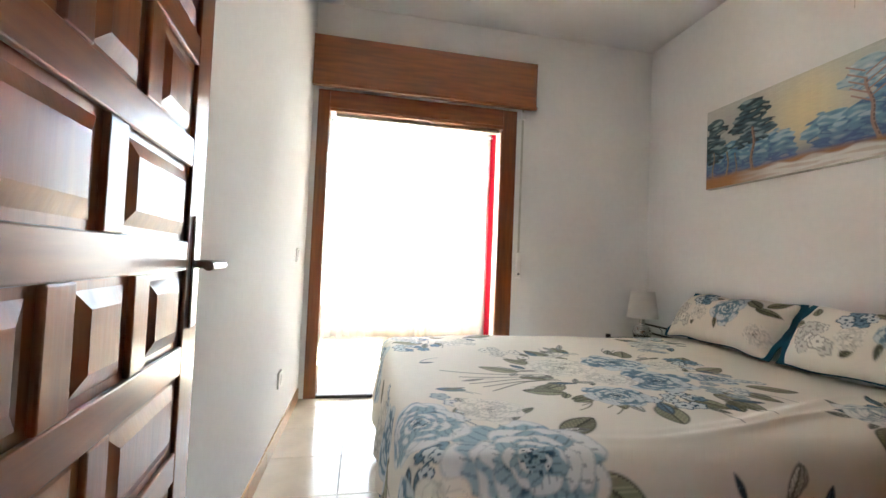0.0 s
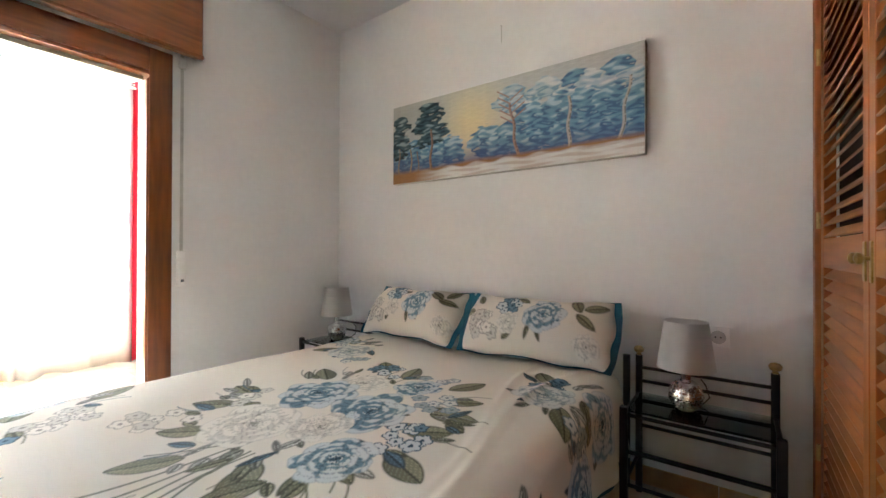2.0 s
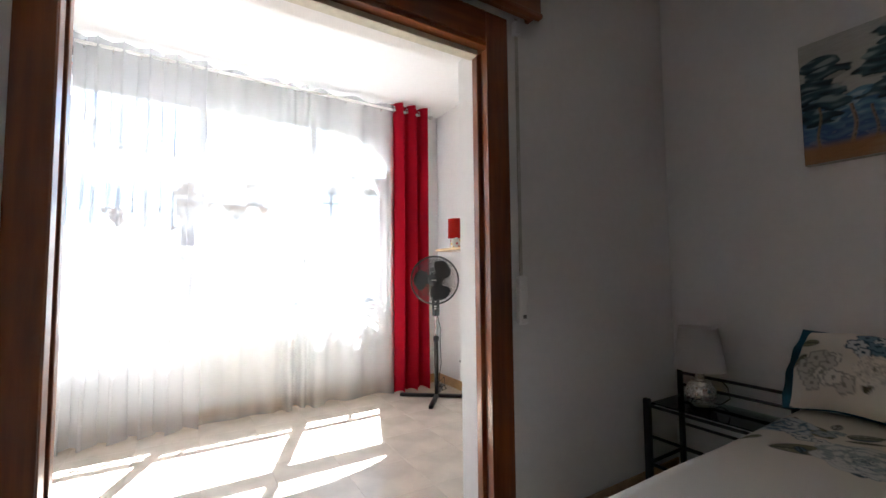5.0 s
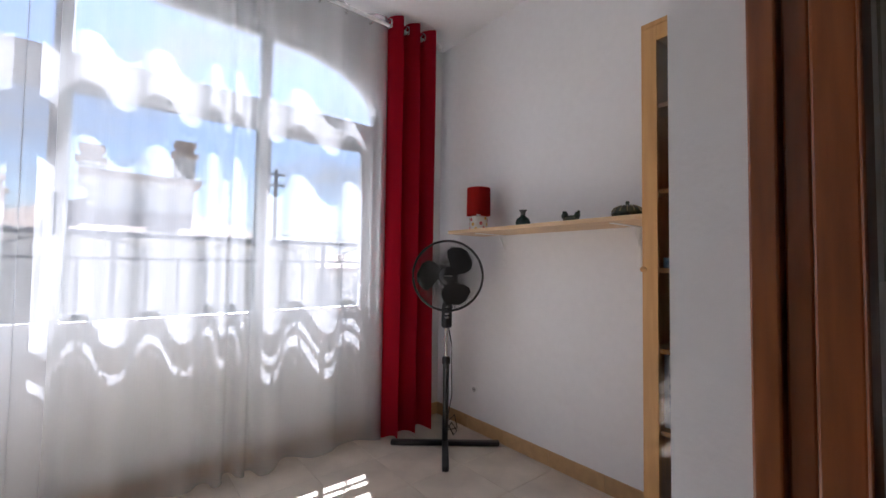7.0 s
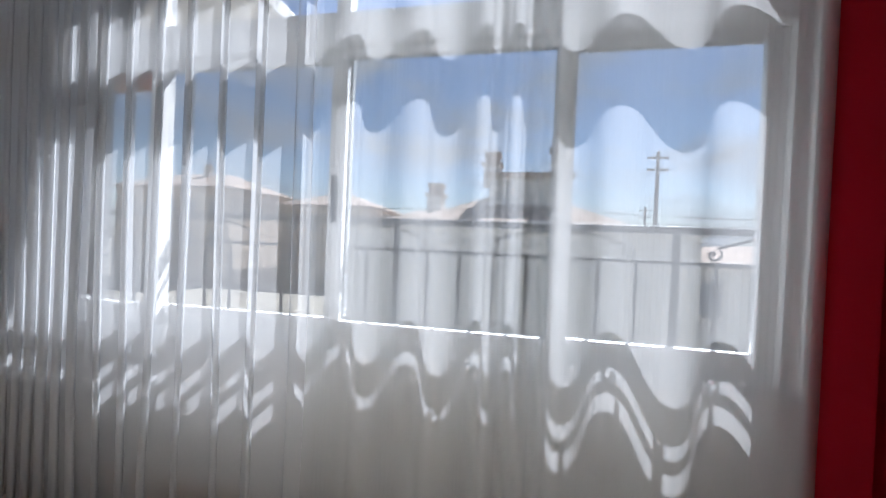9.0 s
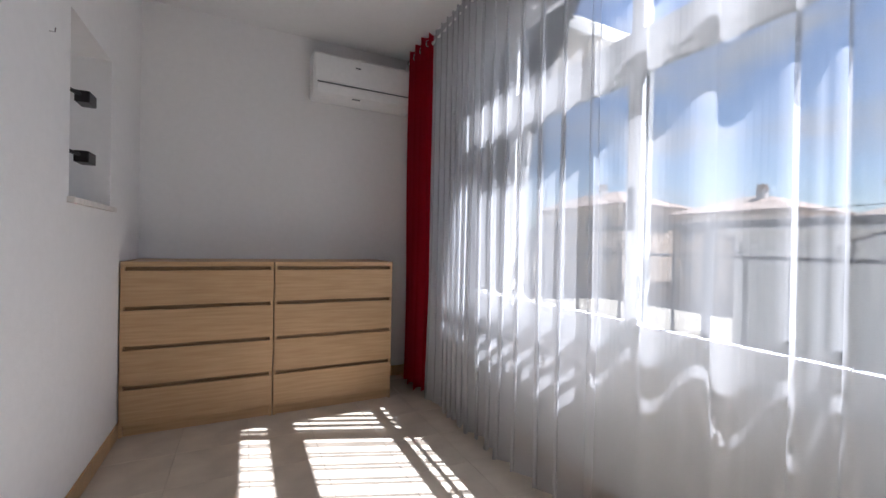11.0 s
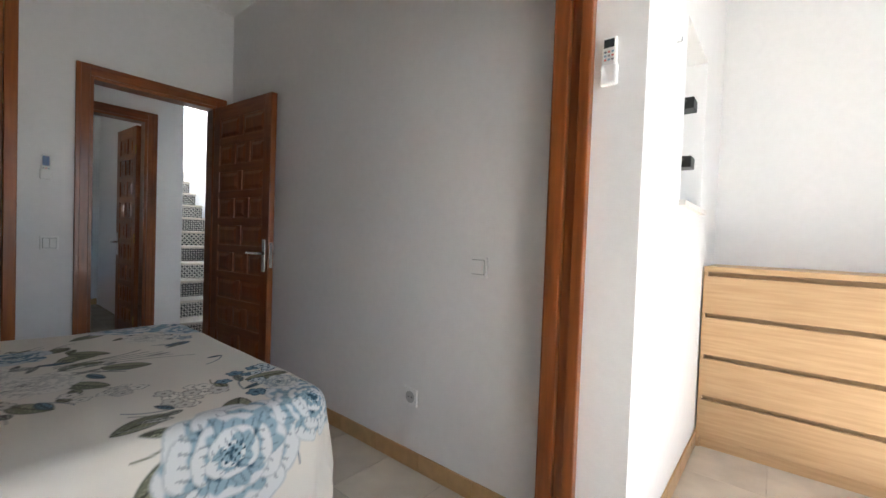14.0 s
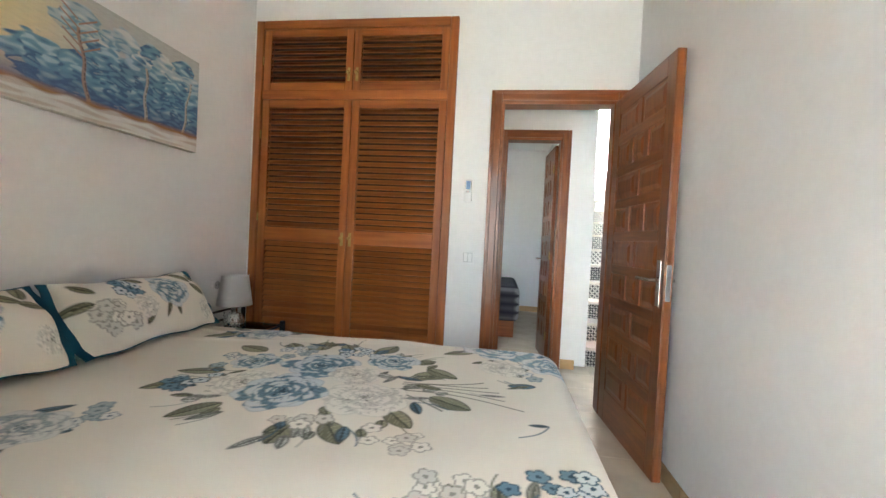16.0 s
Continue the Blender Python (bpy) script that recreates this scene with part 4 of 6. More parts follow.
for k in range(190):
    hub = ((1.45, 1.35, 0.52), (0.72, 0.78, 0.26), (0.80, 2.10, 0.26), (2.05, 0.78, 0.2), (2.08, 2.0, 0.2), (0.40, 1.30, 0.5), (1.9, 0.5, 0.2), (1.40, 0.45, 0.2))[(0, 0, 0, 0, 0, 1, 2, 3, 4, 5, 6, 7)[k % 12]]
    a = lrng.uniform(0, 6.283)
    d = hub[2] * lrng.uniform(0.25, 1.0) ** 0.6
    lu, lv = hub[0] + d * math.cos(a) * 0.85, hub[1] + d * math.sin(a) * 0.85
    tone = lrng.choice(((0.165, 0.165, 0.112), (0.20, 0.205, 0.175), (0.33, 0.33, 0.30), (0.07, 0.12, 0.16)))
    C = leaf(C, U, V, lu, lv, lrng.uniform(0.05, 0.11), lrng.uniform(0.012, 0.028), a + lrng.uniform(-0.9, 0.9), tone)
    if k % 3 == 0:
        C = stem(C, U, V, (lu, lv), (lu + 0.13 * math.cos(a), lv + 0.13 * math.sin(a)), 0.0025, 0.015, tone)
for bu, bv, r, n, tone, sd in ((1.42, 1.00, 0.09, 9, "blue", 1), (1.66, 1.08, 0.09, 9, "grey", 2), (1.86, 1.50, 0.09, 9, "blue", 3), (1.08, 1.70, 0.10, 8, "white", 4), (1.36, 1.70, 0.08, 7, "white", 5), (1.92, 1.24, 0.07, 6, "grey", 6), (0.92, 1.93, 0.11, 14, "white", 7), (0.68, 1.84, 0.11, 10, "blue", 8), (0.70, 2.04, 0.07, 7, "blue", 9), (0.66, 1.02, 0.10, 9, "grey", 10), (2.10, 0.80, 0.09, 9, "blue", 11), (2.16, 2.04, 0.09, 9, "grey", 12), (1.94, 1.80, 0.08, 7, "grey", 13), (0.60, 0.72, 0.07, 6, "blue", 14), (1.86, 0.60, 0.08, 8, "grey", 15), (0.42, 1.36, 0.09, 8, "blue", 16)):
    C = blossoms(C, U, V, bu, bv, r, n, sd, tone)
for ru, rv, r, tone, sd in ((1.70, 1.46, 0.12, "white", 1), (1.25, 1.46, 0.15, "white", 2), (1.53, 1.50, 0.155, "blue", 3), (1.52, 1.22, 0.15, "blue", 4), (1.79, 1.24, 0.10, "blue", 5), (1.25, 1.07, 0.11, "blue", 6), (1.36, 1.27, 0.10, "white", 7),
                            (0.80, 0.70, 0.20, "bright", 8), (0.57, 0.92, 0.145, "bright", 9), (0.79, 1.00, 0.11, "white", 10), (0.56, 0.56, 0.14, "white", 11), (0.88, 2.28, 0.205, "bright", 12), (0.60, 2.18, 0.15, "bright", 13), (0.64, 2.02, 0.07, "grey", 14), (2.00, 0.82, 0.12, "grey", 15), (2.02, 1.90, 0.12, "grey", 16), (2.18, 2.16, 0.11, "blue", 17), (2.15, 0.58, 0.15, "bright", 18), (1.85, 0.47, 0.12, "blue", 19), (1.30, 0.46, 0.13, "blue", 20), (0.40, 1.90, 0.15, "blue", 21), (0.33, 1.50, 0.13, "white", 22), (0.36, 1.15, 0.14, "blue", 23), (0.36, 0.72, 0.14, "blue", 24), (1.35, 2.36, 0.13, "blue", 25), (1.90, 2.38, 0.13, "blue", 26)):
    C = rose(C, U, V, ru, rv, r, tone, sd)
grid_mesh("cover", POS, C, PRINT, duvet)
INNER = np.stack([cu_ + nx_ * (outw - 0.014), cv_ + ny_ * (outw - 0.014), Z - 0.016 - 0.012 * np.clip(down / 0.3, 0, 1)], -1)
grid_mesh("lining", INNER[::7, ::7], None, TEAL, duvet, "plain teal underside")

# ---- pillows ----
def pillow(label, m, seed, lx=0.30, ly=0.74):
    p = thing("pillow", label, "pillow", (0, 0, 0), 0, "pillows on the bed")
    p.matrix_basis = m
    n1, n2 = 60, 120
    a, c = np.meshgrid(np.linspace(-1, 1, n1), np.linspace(-1, 1, n2), indexing="ij")
    th = 0.105 * np.clip((1 - a ** 2), 0, 1) ** 0.55 * np.clip(1 - c ** 4, 0, 1) ** 0.6 * (1 + 0.12 * wobble(a, c, 4, seed))
    edge_u, edge_v = a * (lx / 2) * (0.90 + 0.10 * c ** 2) + 0.006 * np.sin(c * 7 + seed), c * (ly / 2) * (1 - 0.05 * a ** 2)
    edge_v = edge_v + 0.006 * wobble(a, c, 7, seed + 2)
    col = np.broadcast_to(np.array(CREAM), (*a.shape, 3)).copy()
    u, v = edge_u + 5, edge_v + 5
    for du, dv, ln, w, g in ((0.06, -0.24, 0.12, 0.030, 0.3), (0.08, -0.25, 0.11, 0.030, -1.3), (0.05, -0.22, 0.11, 0.026, -2.4), (-0.03, -0.02, 0.075, 0.014, 2.6), (-0.04, -0.05, 0.07, 0.013, 3.3), (0.02, 0.30, 0.10, 0.024, 1.2), (0.07, 0.27, 0.09, 0.022, 0.4), (-0.01, 0.24, 0.08, 0.02, 2.0), (0.10, 0.02, 0.08, 0.018, 0.9), (-0.11, 0.12, 0.08, 0.018, -1.0)):
        col = leaf(col, u, v, 5 + du, 5 + dv, ln, w, g + 0.2 * seed, (0.16, 0.155, 0.10))
    col = blossoms(col, u, v, 5 - 0.06, 5 + 0.24, 0.075, 14, 3, "white")
    col = blossoms(col, u, v, 5 + 0.085, 5 + 0.13, 0.06, 13, 5, "blue")
    col = rose(col, u, v, 5 - 0.03, 5 + 0.10, 0.06, "white", 2 + seed)
    col = rose(col, u, v, 5 + 0.03, 5 - 0.07, 0.105, "blue", 1 + seed)
    col = rose(col, u, v, 5 - 0.09, 5 - 0.28, 0.06, "white", 3 + seed)
    grid_mesh("front", np.stack([edge_u, edge_v, th], -1), col, PRINT, p)
    grid_mesh("back", np.stack([edge_u, edge_v, -0.6 * th - 0.001], -1)[:, ::-1], None, TEAL, p, "plain teal back")
    # flat teal border round the edge
    bm = bmesh.new()
    ring = []
    m_ = 120
    for k in range(m_):
        f = k / m_ * 4
        s_, q = int(f), f - int(f)
        e = [(-1 + 2 * q, -1), (1, -1 + 2 * q), (1 - 2 * q, 1), (-1, 1 - 2 * q)][s_]
        pu, pv = e[0] * lx / 2 * (0.90 + 0.10 * e[1] ** 2) + 0.006 * math.sin(e[1] * 7 + seed), e[1] * ly / 2 * (1 - 0.05 * e[0] ** 2)
        wv = 0.006 * math.sin(k * 0.7 + seed)
        ou, ov = pu + e[0] * 0.006, pv + (0.028 if abs(e[1]) > 0.98 else 0.028 * e[1]) * (1 if e[1] > 0 else (-1 if abs(e[1]) > 0.98 else 1))
        ring.append((bm.verts.new((pu * 0.97, pv * 0.97, 0.004)), bm.verts.new((ou, ov, wv))))
    for k in range(m_):
        a_, b2 = ring[k], ring[(k + 1) % m_]
        bm.faces.new((a_[0], a_[1], b2[1], b2[0]))
    bmesh.ops.recalc_face_normals(bm, faces=bm.faces)
    bmesh.ops.solidify(bm, geom=bm.faces, thickness=0.004)
    part("border", bm, TEAL, p, "teal cotton border", True)
    return p


def lean(x, y, z, tilt, turn=0.0):
    """Pillow propped on the wall: its local x runs up, y along the wall, z out towards the room."""
    up = Vector((math.sin(radians(tilt)), 0, math.cos(radians(tilt))))
    out = Vector((-math.cos(radians(tilt)), 0, math.sin(radians(tilt))))
    al = out.cross(up)
    m = Matrix((up, al, out)).transposed().to_4x4()
    return Matrix.Translation((x, y, z)) @ pose(0, 0, 0, 0, 0, turn) @ m


pillow("plump floral pillow with teal border leaning on the wall", lean(2.475, 1.07, 0.70, 38, 2), 1.0, 0.35, 0.75)
pillow("plump floral pillow with teal border beside the window", lean(2.475, 1.84, 0.705, 40, -2), 4.0, 0.35, 0.70)

# ---- headboard posts ----
for y in (BY0 - 0.005, BY1 + 0.01):
    part("headboard_post", tube([(BX1 + 0.035, y, 0.0), (BX1 + 0.035, y, 0.60)], 0.016, 10), STEEL_BLACK, bed)

# ---- nightstands ----
def nightstand(y0, y1, group="pair of nightstands"):
    """Metal stand with glass top: tall posts at the back with brass balls, a low gallery between them."""
    n = thing("nightstand", "black metal nightstand with glass top and brass finials", "nightstand", (0, 0, 0), 0, group)
    xb, xf, zt = 2.60, 2.30, 0.455
    for y in (y0 + 0.015, y1 - 0.015):
        part("back_leg", tube([(xb, y, 0), (xb, y, 0.615)], 0.0145, 10), STEEL_BLACK, n)
        part("finial", lathe([(0.006, 0), (0.012, 0.004), (0.008, 0.010), (0.019, 0.018), (0.023, 0.030), (0.016, 0.040), (0.004, 0.044)], 14, (xb, y, 0.614)), BRASS, n, "dull brass ball finial", True)
        part("front_leg", box(xf - 0.0145, xf + 0.0145, y - 0.0145, y + 0.0145, 0, zt + 0.02, 0.004), STEEL_BLACK, n)
        part("side_bar", tube([(xf + 0.013, y, zt - 0.015), (xb - 0.012, y, zt - 0.015)], 0.009, 8), STEEL_BLACK, n)
        part("side_bar", tube([(xf + 0.013, y, 0.17), (xb - 0.012, y, 0.17)], 0.008, 8), STEEL_BLACK, n)
    for x, z in ((xb, 0.56), (xb, 0.50), (xf, zt - 0.012), (xf, 0.30), (xb, 0.30), (xf, 0.17), (xb, 0.17)):
        part("cross_bar", tube([(x, y0 + 0.016, z), (x, y1 - 0.016, z)], 0.0075, 8), STEEL_BLACK, n)
    part("glass_top", box(xf + 0.016, xb - 0.016, y0 + 0.022, y1 - 0.022, zt - 0.006, zt, 0.002), TABLE_GLASS, n, "clear glass top")
    return n


nightstand(0.12, 0.63)
nightstand(2.225, 2.735)


def table_lamp(x, y, z):
    t = thing("table_lamp", "small lamp with silver mosaic base and white shade", "lamp", (x, y, z), 0, "pair of bedside lamps")
    prof = []
    n = 9
    for k in range(n + 1):
        f = k / n
        prof.append((0.026 + 0.034 * math.sin(math.pi * (0.12 + 0.80 * f)), 0.004 + 0.105 * f))
    part("foot", lathe([(0.036, 0), (0.038, 0.003), (0.034, 0.006)], 20), SILVER, t)
    bd = part("base", lathe([(0.033, 0.005)] + prof + [(0.022, 0.112), (0.018, 0.120)], 20, cap=False), SILVER, t, "round silver mosaic body")
    me = None
    for k in range(1, n):
        r, zz = prof[k]
        cnt = 18
        for i in range(cnt):
            a = 2 * math.pi * (i + 0.5 * (k % 2)) / cnt
            if me is None:
                q = part("mosaic_piece", box(-0.002, 0.0025, -0.0078, 0.0078, -0.0052, 0.0052, 0.0012, 1), SILVER, bd)
                me = q.data
            else:
                q = new("mosaic_piece", me)
                q.parent = bd
            tilt = math.degrees(math.atan2(prof[min(n, k + 1)][0] - prof[k - 1][0], prof[min(n, k + 1)][1] - prof[k - 1][1]))
            q.matrix_basis = pose(r * math.cos(a), r * math.sin(a), zz, 0, 0, math.degrees(a)) @ pose(0, 0, 0, 0, tilt, 0) @ Matrix.Diagonal((1, r / 0.06, 1, 1))
    part("neck", lathe([(0.017, 0.118), (0.019, 0.122), (0.019, 0.15), (0.012, 0.155), (0.012, 0.19)], 16), CHROME, t, "polished metal neck")
    s = lathe([(0.104, 0.163), (0.077, 0.350)], 40, cap=False)
    bmesh.ops.solidify(s, geom=s.faces, thickness=0.002)
    part("shade", s, SHADE, t, "white fabric cone shade", True)
    part("shade_ring", tube([(0.0775 * math.cos(a), 0.0775 * math.sin(a), 0.349) for a in [2 * math.pi * k / 32 for k in range(32)]], 0.0016, 5, True), WHITE_PLASTIC, t)
    part("cable", tube([(0.03, -0.02, 0.012), (0.07, -0.05, 0.004), (0.10, -0.075, 0.03), (0.115, -0.06, 0.075), (0.10, -0.045, 0.10)], 0.0028, 6), BLACK_PLASTIC, t, "black lamp cable", True)
    return t


table_lamp(2.47, 0.42, 0.456)
table_lamp(2.47, 2.555, 0.456).scale = (1.05, 1.05, 1.05)

# ---- painting ----
pt = thing("painting", "long unframed oil painting of snowy blue trees", "painting")
PY0, PY1, PZ0, PZ1, PX = 0.596, 2.168, 1.535, 2.06, 2.632
b = box(PX + 0.001, W - 0.004, PY0, PY1, PZ0, PZ1, 0.003)
part("stretcher", b, CANVAS_EDGE, pt)
A, B = np.meshgrid(np.linspace(0, 1, 190), np.linspace(0, 1, 560), indexing="ij")   # A: up, B: from the window side
col = np.empty((*A.shape, 3))
wv = wobble(B, A, 14, 2)
grain_ = wobble(B, A, 95, 5) * 0.5 + wobble(B, A, 170, 7) * 0.5
skyc = np.array((0.52, 0.53, 0.50)) * (1 + 0.02 * grain_)[..., None]
col[:] = skyc
glow = np.exp(-(((B - 0.40) / 0.13) ** 2 + ((A - 0.60) / 0.42) ** 2))
col = mix(col, (0.76, 0.66, 0.40), glow)


def foliage(c, u, v, cu, cv, ru, rv, tones, seed, dens=0.0):
    """Dabbed foliage: a ragged patch of brush strokes in several tones."""
    du, dv = (u - cu) / ru, (v - cv) / rv
    rag = np.hypot(du, dv) + 0.20 * wobble(u * 2, v * 1.4, 16, seed) + 0.16 * wobble(u * 2, v * 2.0, 38, seed + 1)
    cov = soft(rag - 0.95, 0.08)
    k = 0.5 + 0.34 * wobble(u * 1.5, v * 1.3, 62, seed + 2) + 0.30 * wobble(u * 1.2, v * 1.1, 30, seed + 4) + 0.28 * dv
    a, b_ = np.clip((k - 0.30) / 0.22, 0, 1)[..., None], np.clip((k - 0.66) / 0.26, 0, 1)[..., None]
    body = np.array(tones[0]) * (1 - a) + np.array(tones[1]) * a
    body = body * (1 - b_) + np.array(tones[2]) * b_
    return mix2(c, body, cov * np.where(k + dens > 0.12, 1, 0.35))


BLU = ((0.07, 0.15, 0.28), (0.16, 0.31, 0.43), (0.42, 0.56, 0.62))
DRK = ((0.015, 0.035, 0.05), (0.05, 0.10, 0.125), (0.30, 0.38, 0.40))
PAL = ((0.20, 0.33, 0.43), (0.42, 0.52, 0.56), (0.66, 0.68, 0.65))
for k in range(26):
    bx = k / 25
    if 0.345 < bx < 0.42:
        continue
    col = foliage(col, B, A, bx, 0.32 + 0.06 * math.sin(k * 2.3), 0.05, 0.19, BLU, k)
col = mix(col, (0.06, 0.085, 0.22), soft(A - 0.27 - 0.03 * wv, 0.22) * 0.7)
for k in range(14):
    col = foliage(col, B, A, 0.54 + 0.033 * k, 0.72 + 0.10 * math.sin(k * 1.7), 0.05, 0.10, PAL if k % 4 or k < 5 else BLU, 40 + k)
for k in range(10):
    col = foliage(col, B, A, 0.62 + 0.04 * k, 0.52 + 0.05 * math.sin(k * 2.7), 0.05, 0.15, BLU, 60 + k)
for bx, top, w_ in ((0.04, 0.80, 0.07), (0.20, 0.90, 0.10)):
    for k in range(6):
        col = foliage(col, B, A, bx + 0.02 * math.sin(k * 2), top - 0.085 * k, w_ * (0.55 + 0.12 * k if k < 4 else 0.8), 0.07, DRK, 80 + k + bx * 9)
for bx, lean_, top, w_, tone in ((0.035, 0.0, 0.45, 0.003, (0.30, 0.22, 0.16)), (0.10, 0.005, 0.42, 0.004, (0.34, 0.26, 0.20)), (0.205, 0.012, 0.62, 0.006, (0.33, 0.20, 0.15)), (0.60, -0.05, 0.72, 0.006, (0.36, 0.24, 0.20)), (0.775, 0.003, 0.66, 0.006, (0.48, 0.43, 0.38)), (0.925, 0.05, 0.72, 0.0055, (0.50, 0.46, 0.41)), (0.14, -0.003, 0.38, 0.003, (0.25, 0.2, 0.18))):
    cx_ = bx + lean_ * A + 0.004 * np.sin(A * 18 + bx * 30)
    col = mix(col, tone, soft(np.abs(B - cx_) - w_ * (1.15 - 0.6 * A), 0.003) * (A < top) * (A > 0.12))
    col = mix(col, tuple(c * 0.35 for c in tone), soft(np.abs(B - cx_ - w_ * 0.5) - w_ * 0.3, 0.002) * (A < top) * (A > 0.12) * (wobble(B, A, 120, bx) > -0.1))
for k in range(9):
    s_ = 1 if k % 2 else -1
    y0_ = 0.50 + 0.035 * k
    cx_ = 0.60 - 0.05 * y0_
    col = mix(col, (0.36, 0.22, 0.18), soft(np.abs(A - y0_ - s_ * (B - cx_) * 1.9) - 0.008, 0.006) * ((B - cx_) * s_ > 0) * ((B - cx_) * s_ < 0.05))
gr = A - 0.135 - 0.04 * B - 0.02 * wv
col = mix(col, (0.34, 0.17, 0.07), soft(gr, 0.05))
snow = soft(A - 0.105 - 0.03 * B + 0.025 * wobble(B * 2, A, 26, 9), 0.03) * (0.82 + 0.18 * np.tanh(6 * (wobble(B, A * 3, 30, 3) + 0.2)))
col = mix(col, (0.70, 0.68, 0.64), snow * np.clip((B - 0.12) * 6, 0, 1))
col = col * (1 + 0.05 * grain_)[..., None]
col = np.clip(col, 0.01, 0.9)
pos_ = np.stack([PX - 0.0012 * (0.5 + 0.5 * grain_), PY1 - 0.002 - B * (PY1 - PY0 - 0.004), PZ0 + 0.002 + A * (PZ1 - PZ0 - 0.004)], -1)
grid_mesh("canvas", pos_, col, CANVAS, pt, "painted canvas", True)
hk = thing("wall_hook", "thin bare picture wire hanging from a nail", "wall hook")
part("wire", tube([(W - 0.004, 1.36, 2.29), (W - 0.004, 1.36, 2.385)], 0.0016, 5), mat("pale_wire", (0.55, 0.53, 0.50), 0.5), hk)
part("nail", tube([(W - 0.012, 1.36, 2.388), (W, 1.36, 2.388)], 0.003, 6), CHROME, hk)

# ---- switches, sockets, small fittings ----
SWITCH_SHADE = mat("switch_shade", (0.24, 0.24, 0.235), 0.6)


def plate(name, label, m, kind):
    """Square white fitting; local x right, y up, z out of the wall."""
    p = thing(name, label, "switch" if kind == "switch" else "socket")
    p.matrix_basis = m
    part("frame", box(-0.042, 0.042, -0.042, 0.042, 0, 0.011, 0.003), WHITE_PLASTIC, p)
    if kind != "socket":
        # Grey sheet under the rocker: a shadow line painted round its edge.
        part("gap", box(-0.031, 0.031, -0.031, 0.031, 0.0105, 0.0114), SWITCH_SHADE, p)
    if kind == "switch":
        part("rocker", moved(box(-0.029, 0.029, -0.029, 0.029, 0, 0.006, 0.002), pose(0, 0, 0.010, 3, 0, 0)), WHITE_PLASTIC, p)
    elif kind == "double":
        for s in (-1, 1):
            part("rocker", moved(box(-0.014, 0.014, -0.029, 0.029, 0, 0.006, 0.002), pose(s * 0.0148, 0, 0.010, 3 * s, 0, 0)), WHITE_PLASTIC, p)
    else:
        # Discs on the plate's face; grey and black give the well's and holes' shade.
        part("well", lathe([(0.028, 0.0115), (0.024, 0.0118), (0.0225, 0.0112)], 24), mat("socket_shade", (0.5, 0.5, 0.49), 0.5), p)
        for s in (-1, 1):
            part("pin_hole", lathe([(0.0036, 0.0119), (0.003, 0.0124)], 10, (s * 0.0095, 0, 0)), BLACK_PLASTIC, p)
    return p


def on_wall(x, y, z, facing):
    """Pose whose local z points along facing, y up."""
    f = Vector(facing)
    up = Vector((0, 0, 1))
    return Matrix.Translation((x, y, z)) @ Matrix((up.cross(f), up, f)).transposed().to_4x4()


plate("light_switch", "white plastic light switch on the white wall", on_wall(0.0, 2.44, 0.985, (1, 0, 0)), "switch")
plate("power_socket", "white plastic wall socket above the skirting", on_wall(0.0, 2.076, 0.34, (1, 0, 0)), "socket")
plate("light_switch", "white double light switch beside the door", on_wall(1.04, 0.0, 0.985, (0, 1, 0)), "double")
plate("power_socket", "white wall socket above the nightstand", on_wall(W, 0.32, 0.72, (-1, 0, 0)), "socket")
plate("power_socket", "small white wall socket behind the fan", on_wall(XR, 4.72, 0.27, (-1, 0, 0)), "socket").scale = (0.6, 0.6, 0.6)


def remote(name, label, m, screen, keys):
    r = thing(name, label, "remote control")
    r.matrix_basis = m
    part("holder", box(-0.026, 0.026, -0.075, -0.012, 0.0, 0.024, 0.006), WHITE_PLASTIC, r, "white wall holder")
    part("body", box(-0.022, 0.022, -0.06, 0.072, 0.004, 0.022, 0.006), WHITE_PLASTIC, r)
    part("screen", box(-0.016, 0.016, 0.038 if keys > 3 else 0.006, 0.064, 0.0222, 0.0234, 0.0005), screen, r, "dark display")
    for k in range(keys):
        i, j = k % 3, k // 3
        mt = (GREY_PLASTIC, BLUE_KEY, RED_KEY)[(k * 2 + j) % 3]
        part("button", box(-0.014 + i * 0.011, -0.007 + i * 0.011, (0.022 if keys > 3 else -0.012) - j * 0.012, (0.028 if keys > 3 else -0.006) - j * 0.012, 0.0222, 0.0236, 0.0006), mt, r)
    return r


BLUE_KEY, RED_KEY = mat("blue_key", (0.25, 0.40, 0.5), 0.5), mat("red_key", (0.6, 0.16, 0.12), 0.5)
DISPLAY = mat("display", (0.03, 0.035, 0.04), 0.2)
BLUE_DISPLAY = mat("blue_display", (0.05, 0.10, 0.25), 0.2)
remote("remote_control", "white air conditioner remote in its wall holder", on_wall(OP0, 2.965, 1.67, (1, 0, 0)), DISPLAY, 9)
remote("remote_control", "small white remote with blue display by the door", on_wall(1.06, 0.0, 1.44, (0, 1, 0)), BLUE_DISPLAY, 3)
rs = thing("ceiling_rose", "round cream ceiling lamp rose", "ceiling fitting")
part("cover", lathe([(0.06, 0.0), (0.058, -0.015), (0.045, -0.03), (0.02, -0.036)][::-1], 24, (1.25, 1.4, H)), mat("cream_plastic", (0.66, 0.56, 0.36), 0.5), rs, "", True)

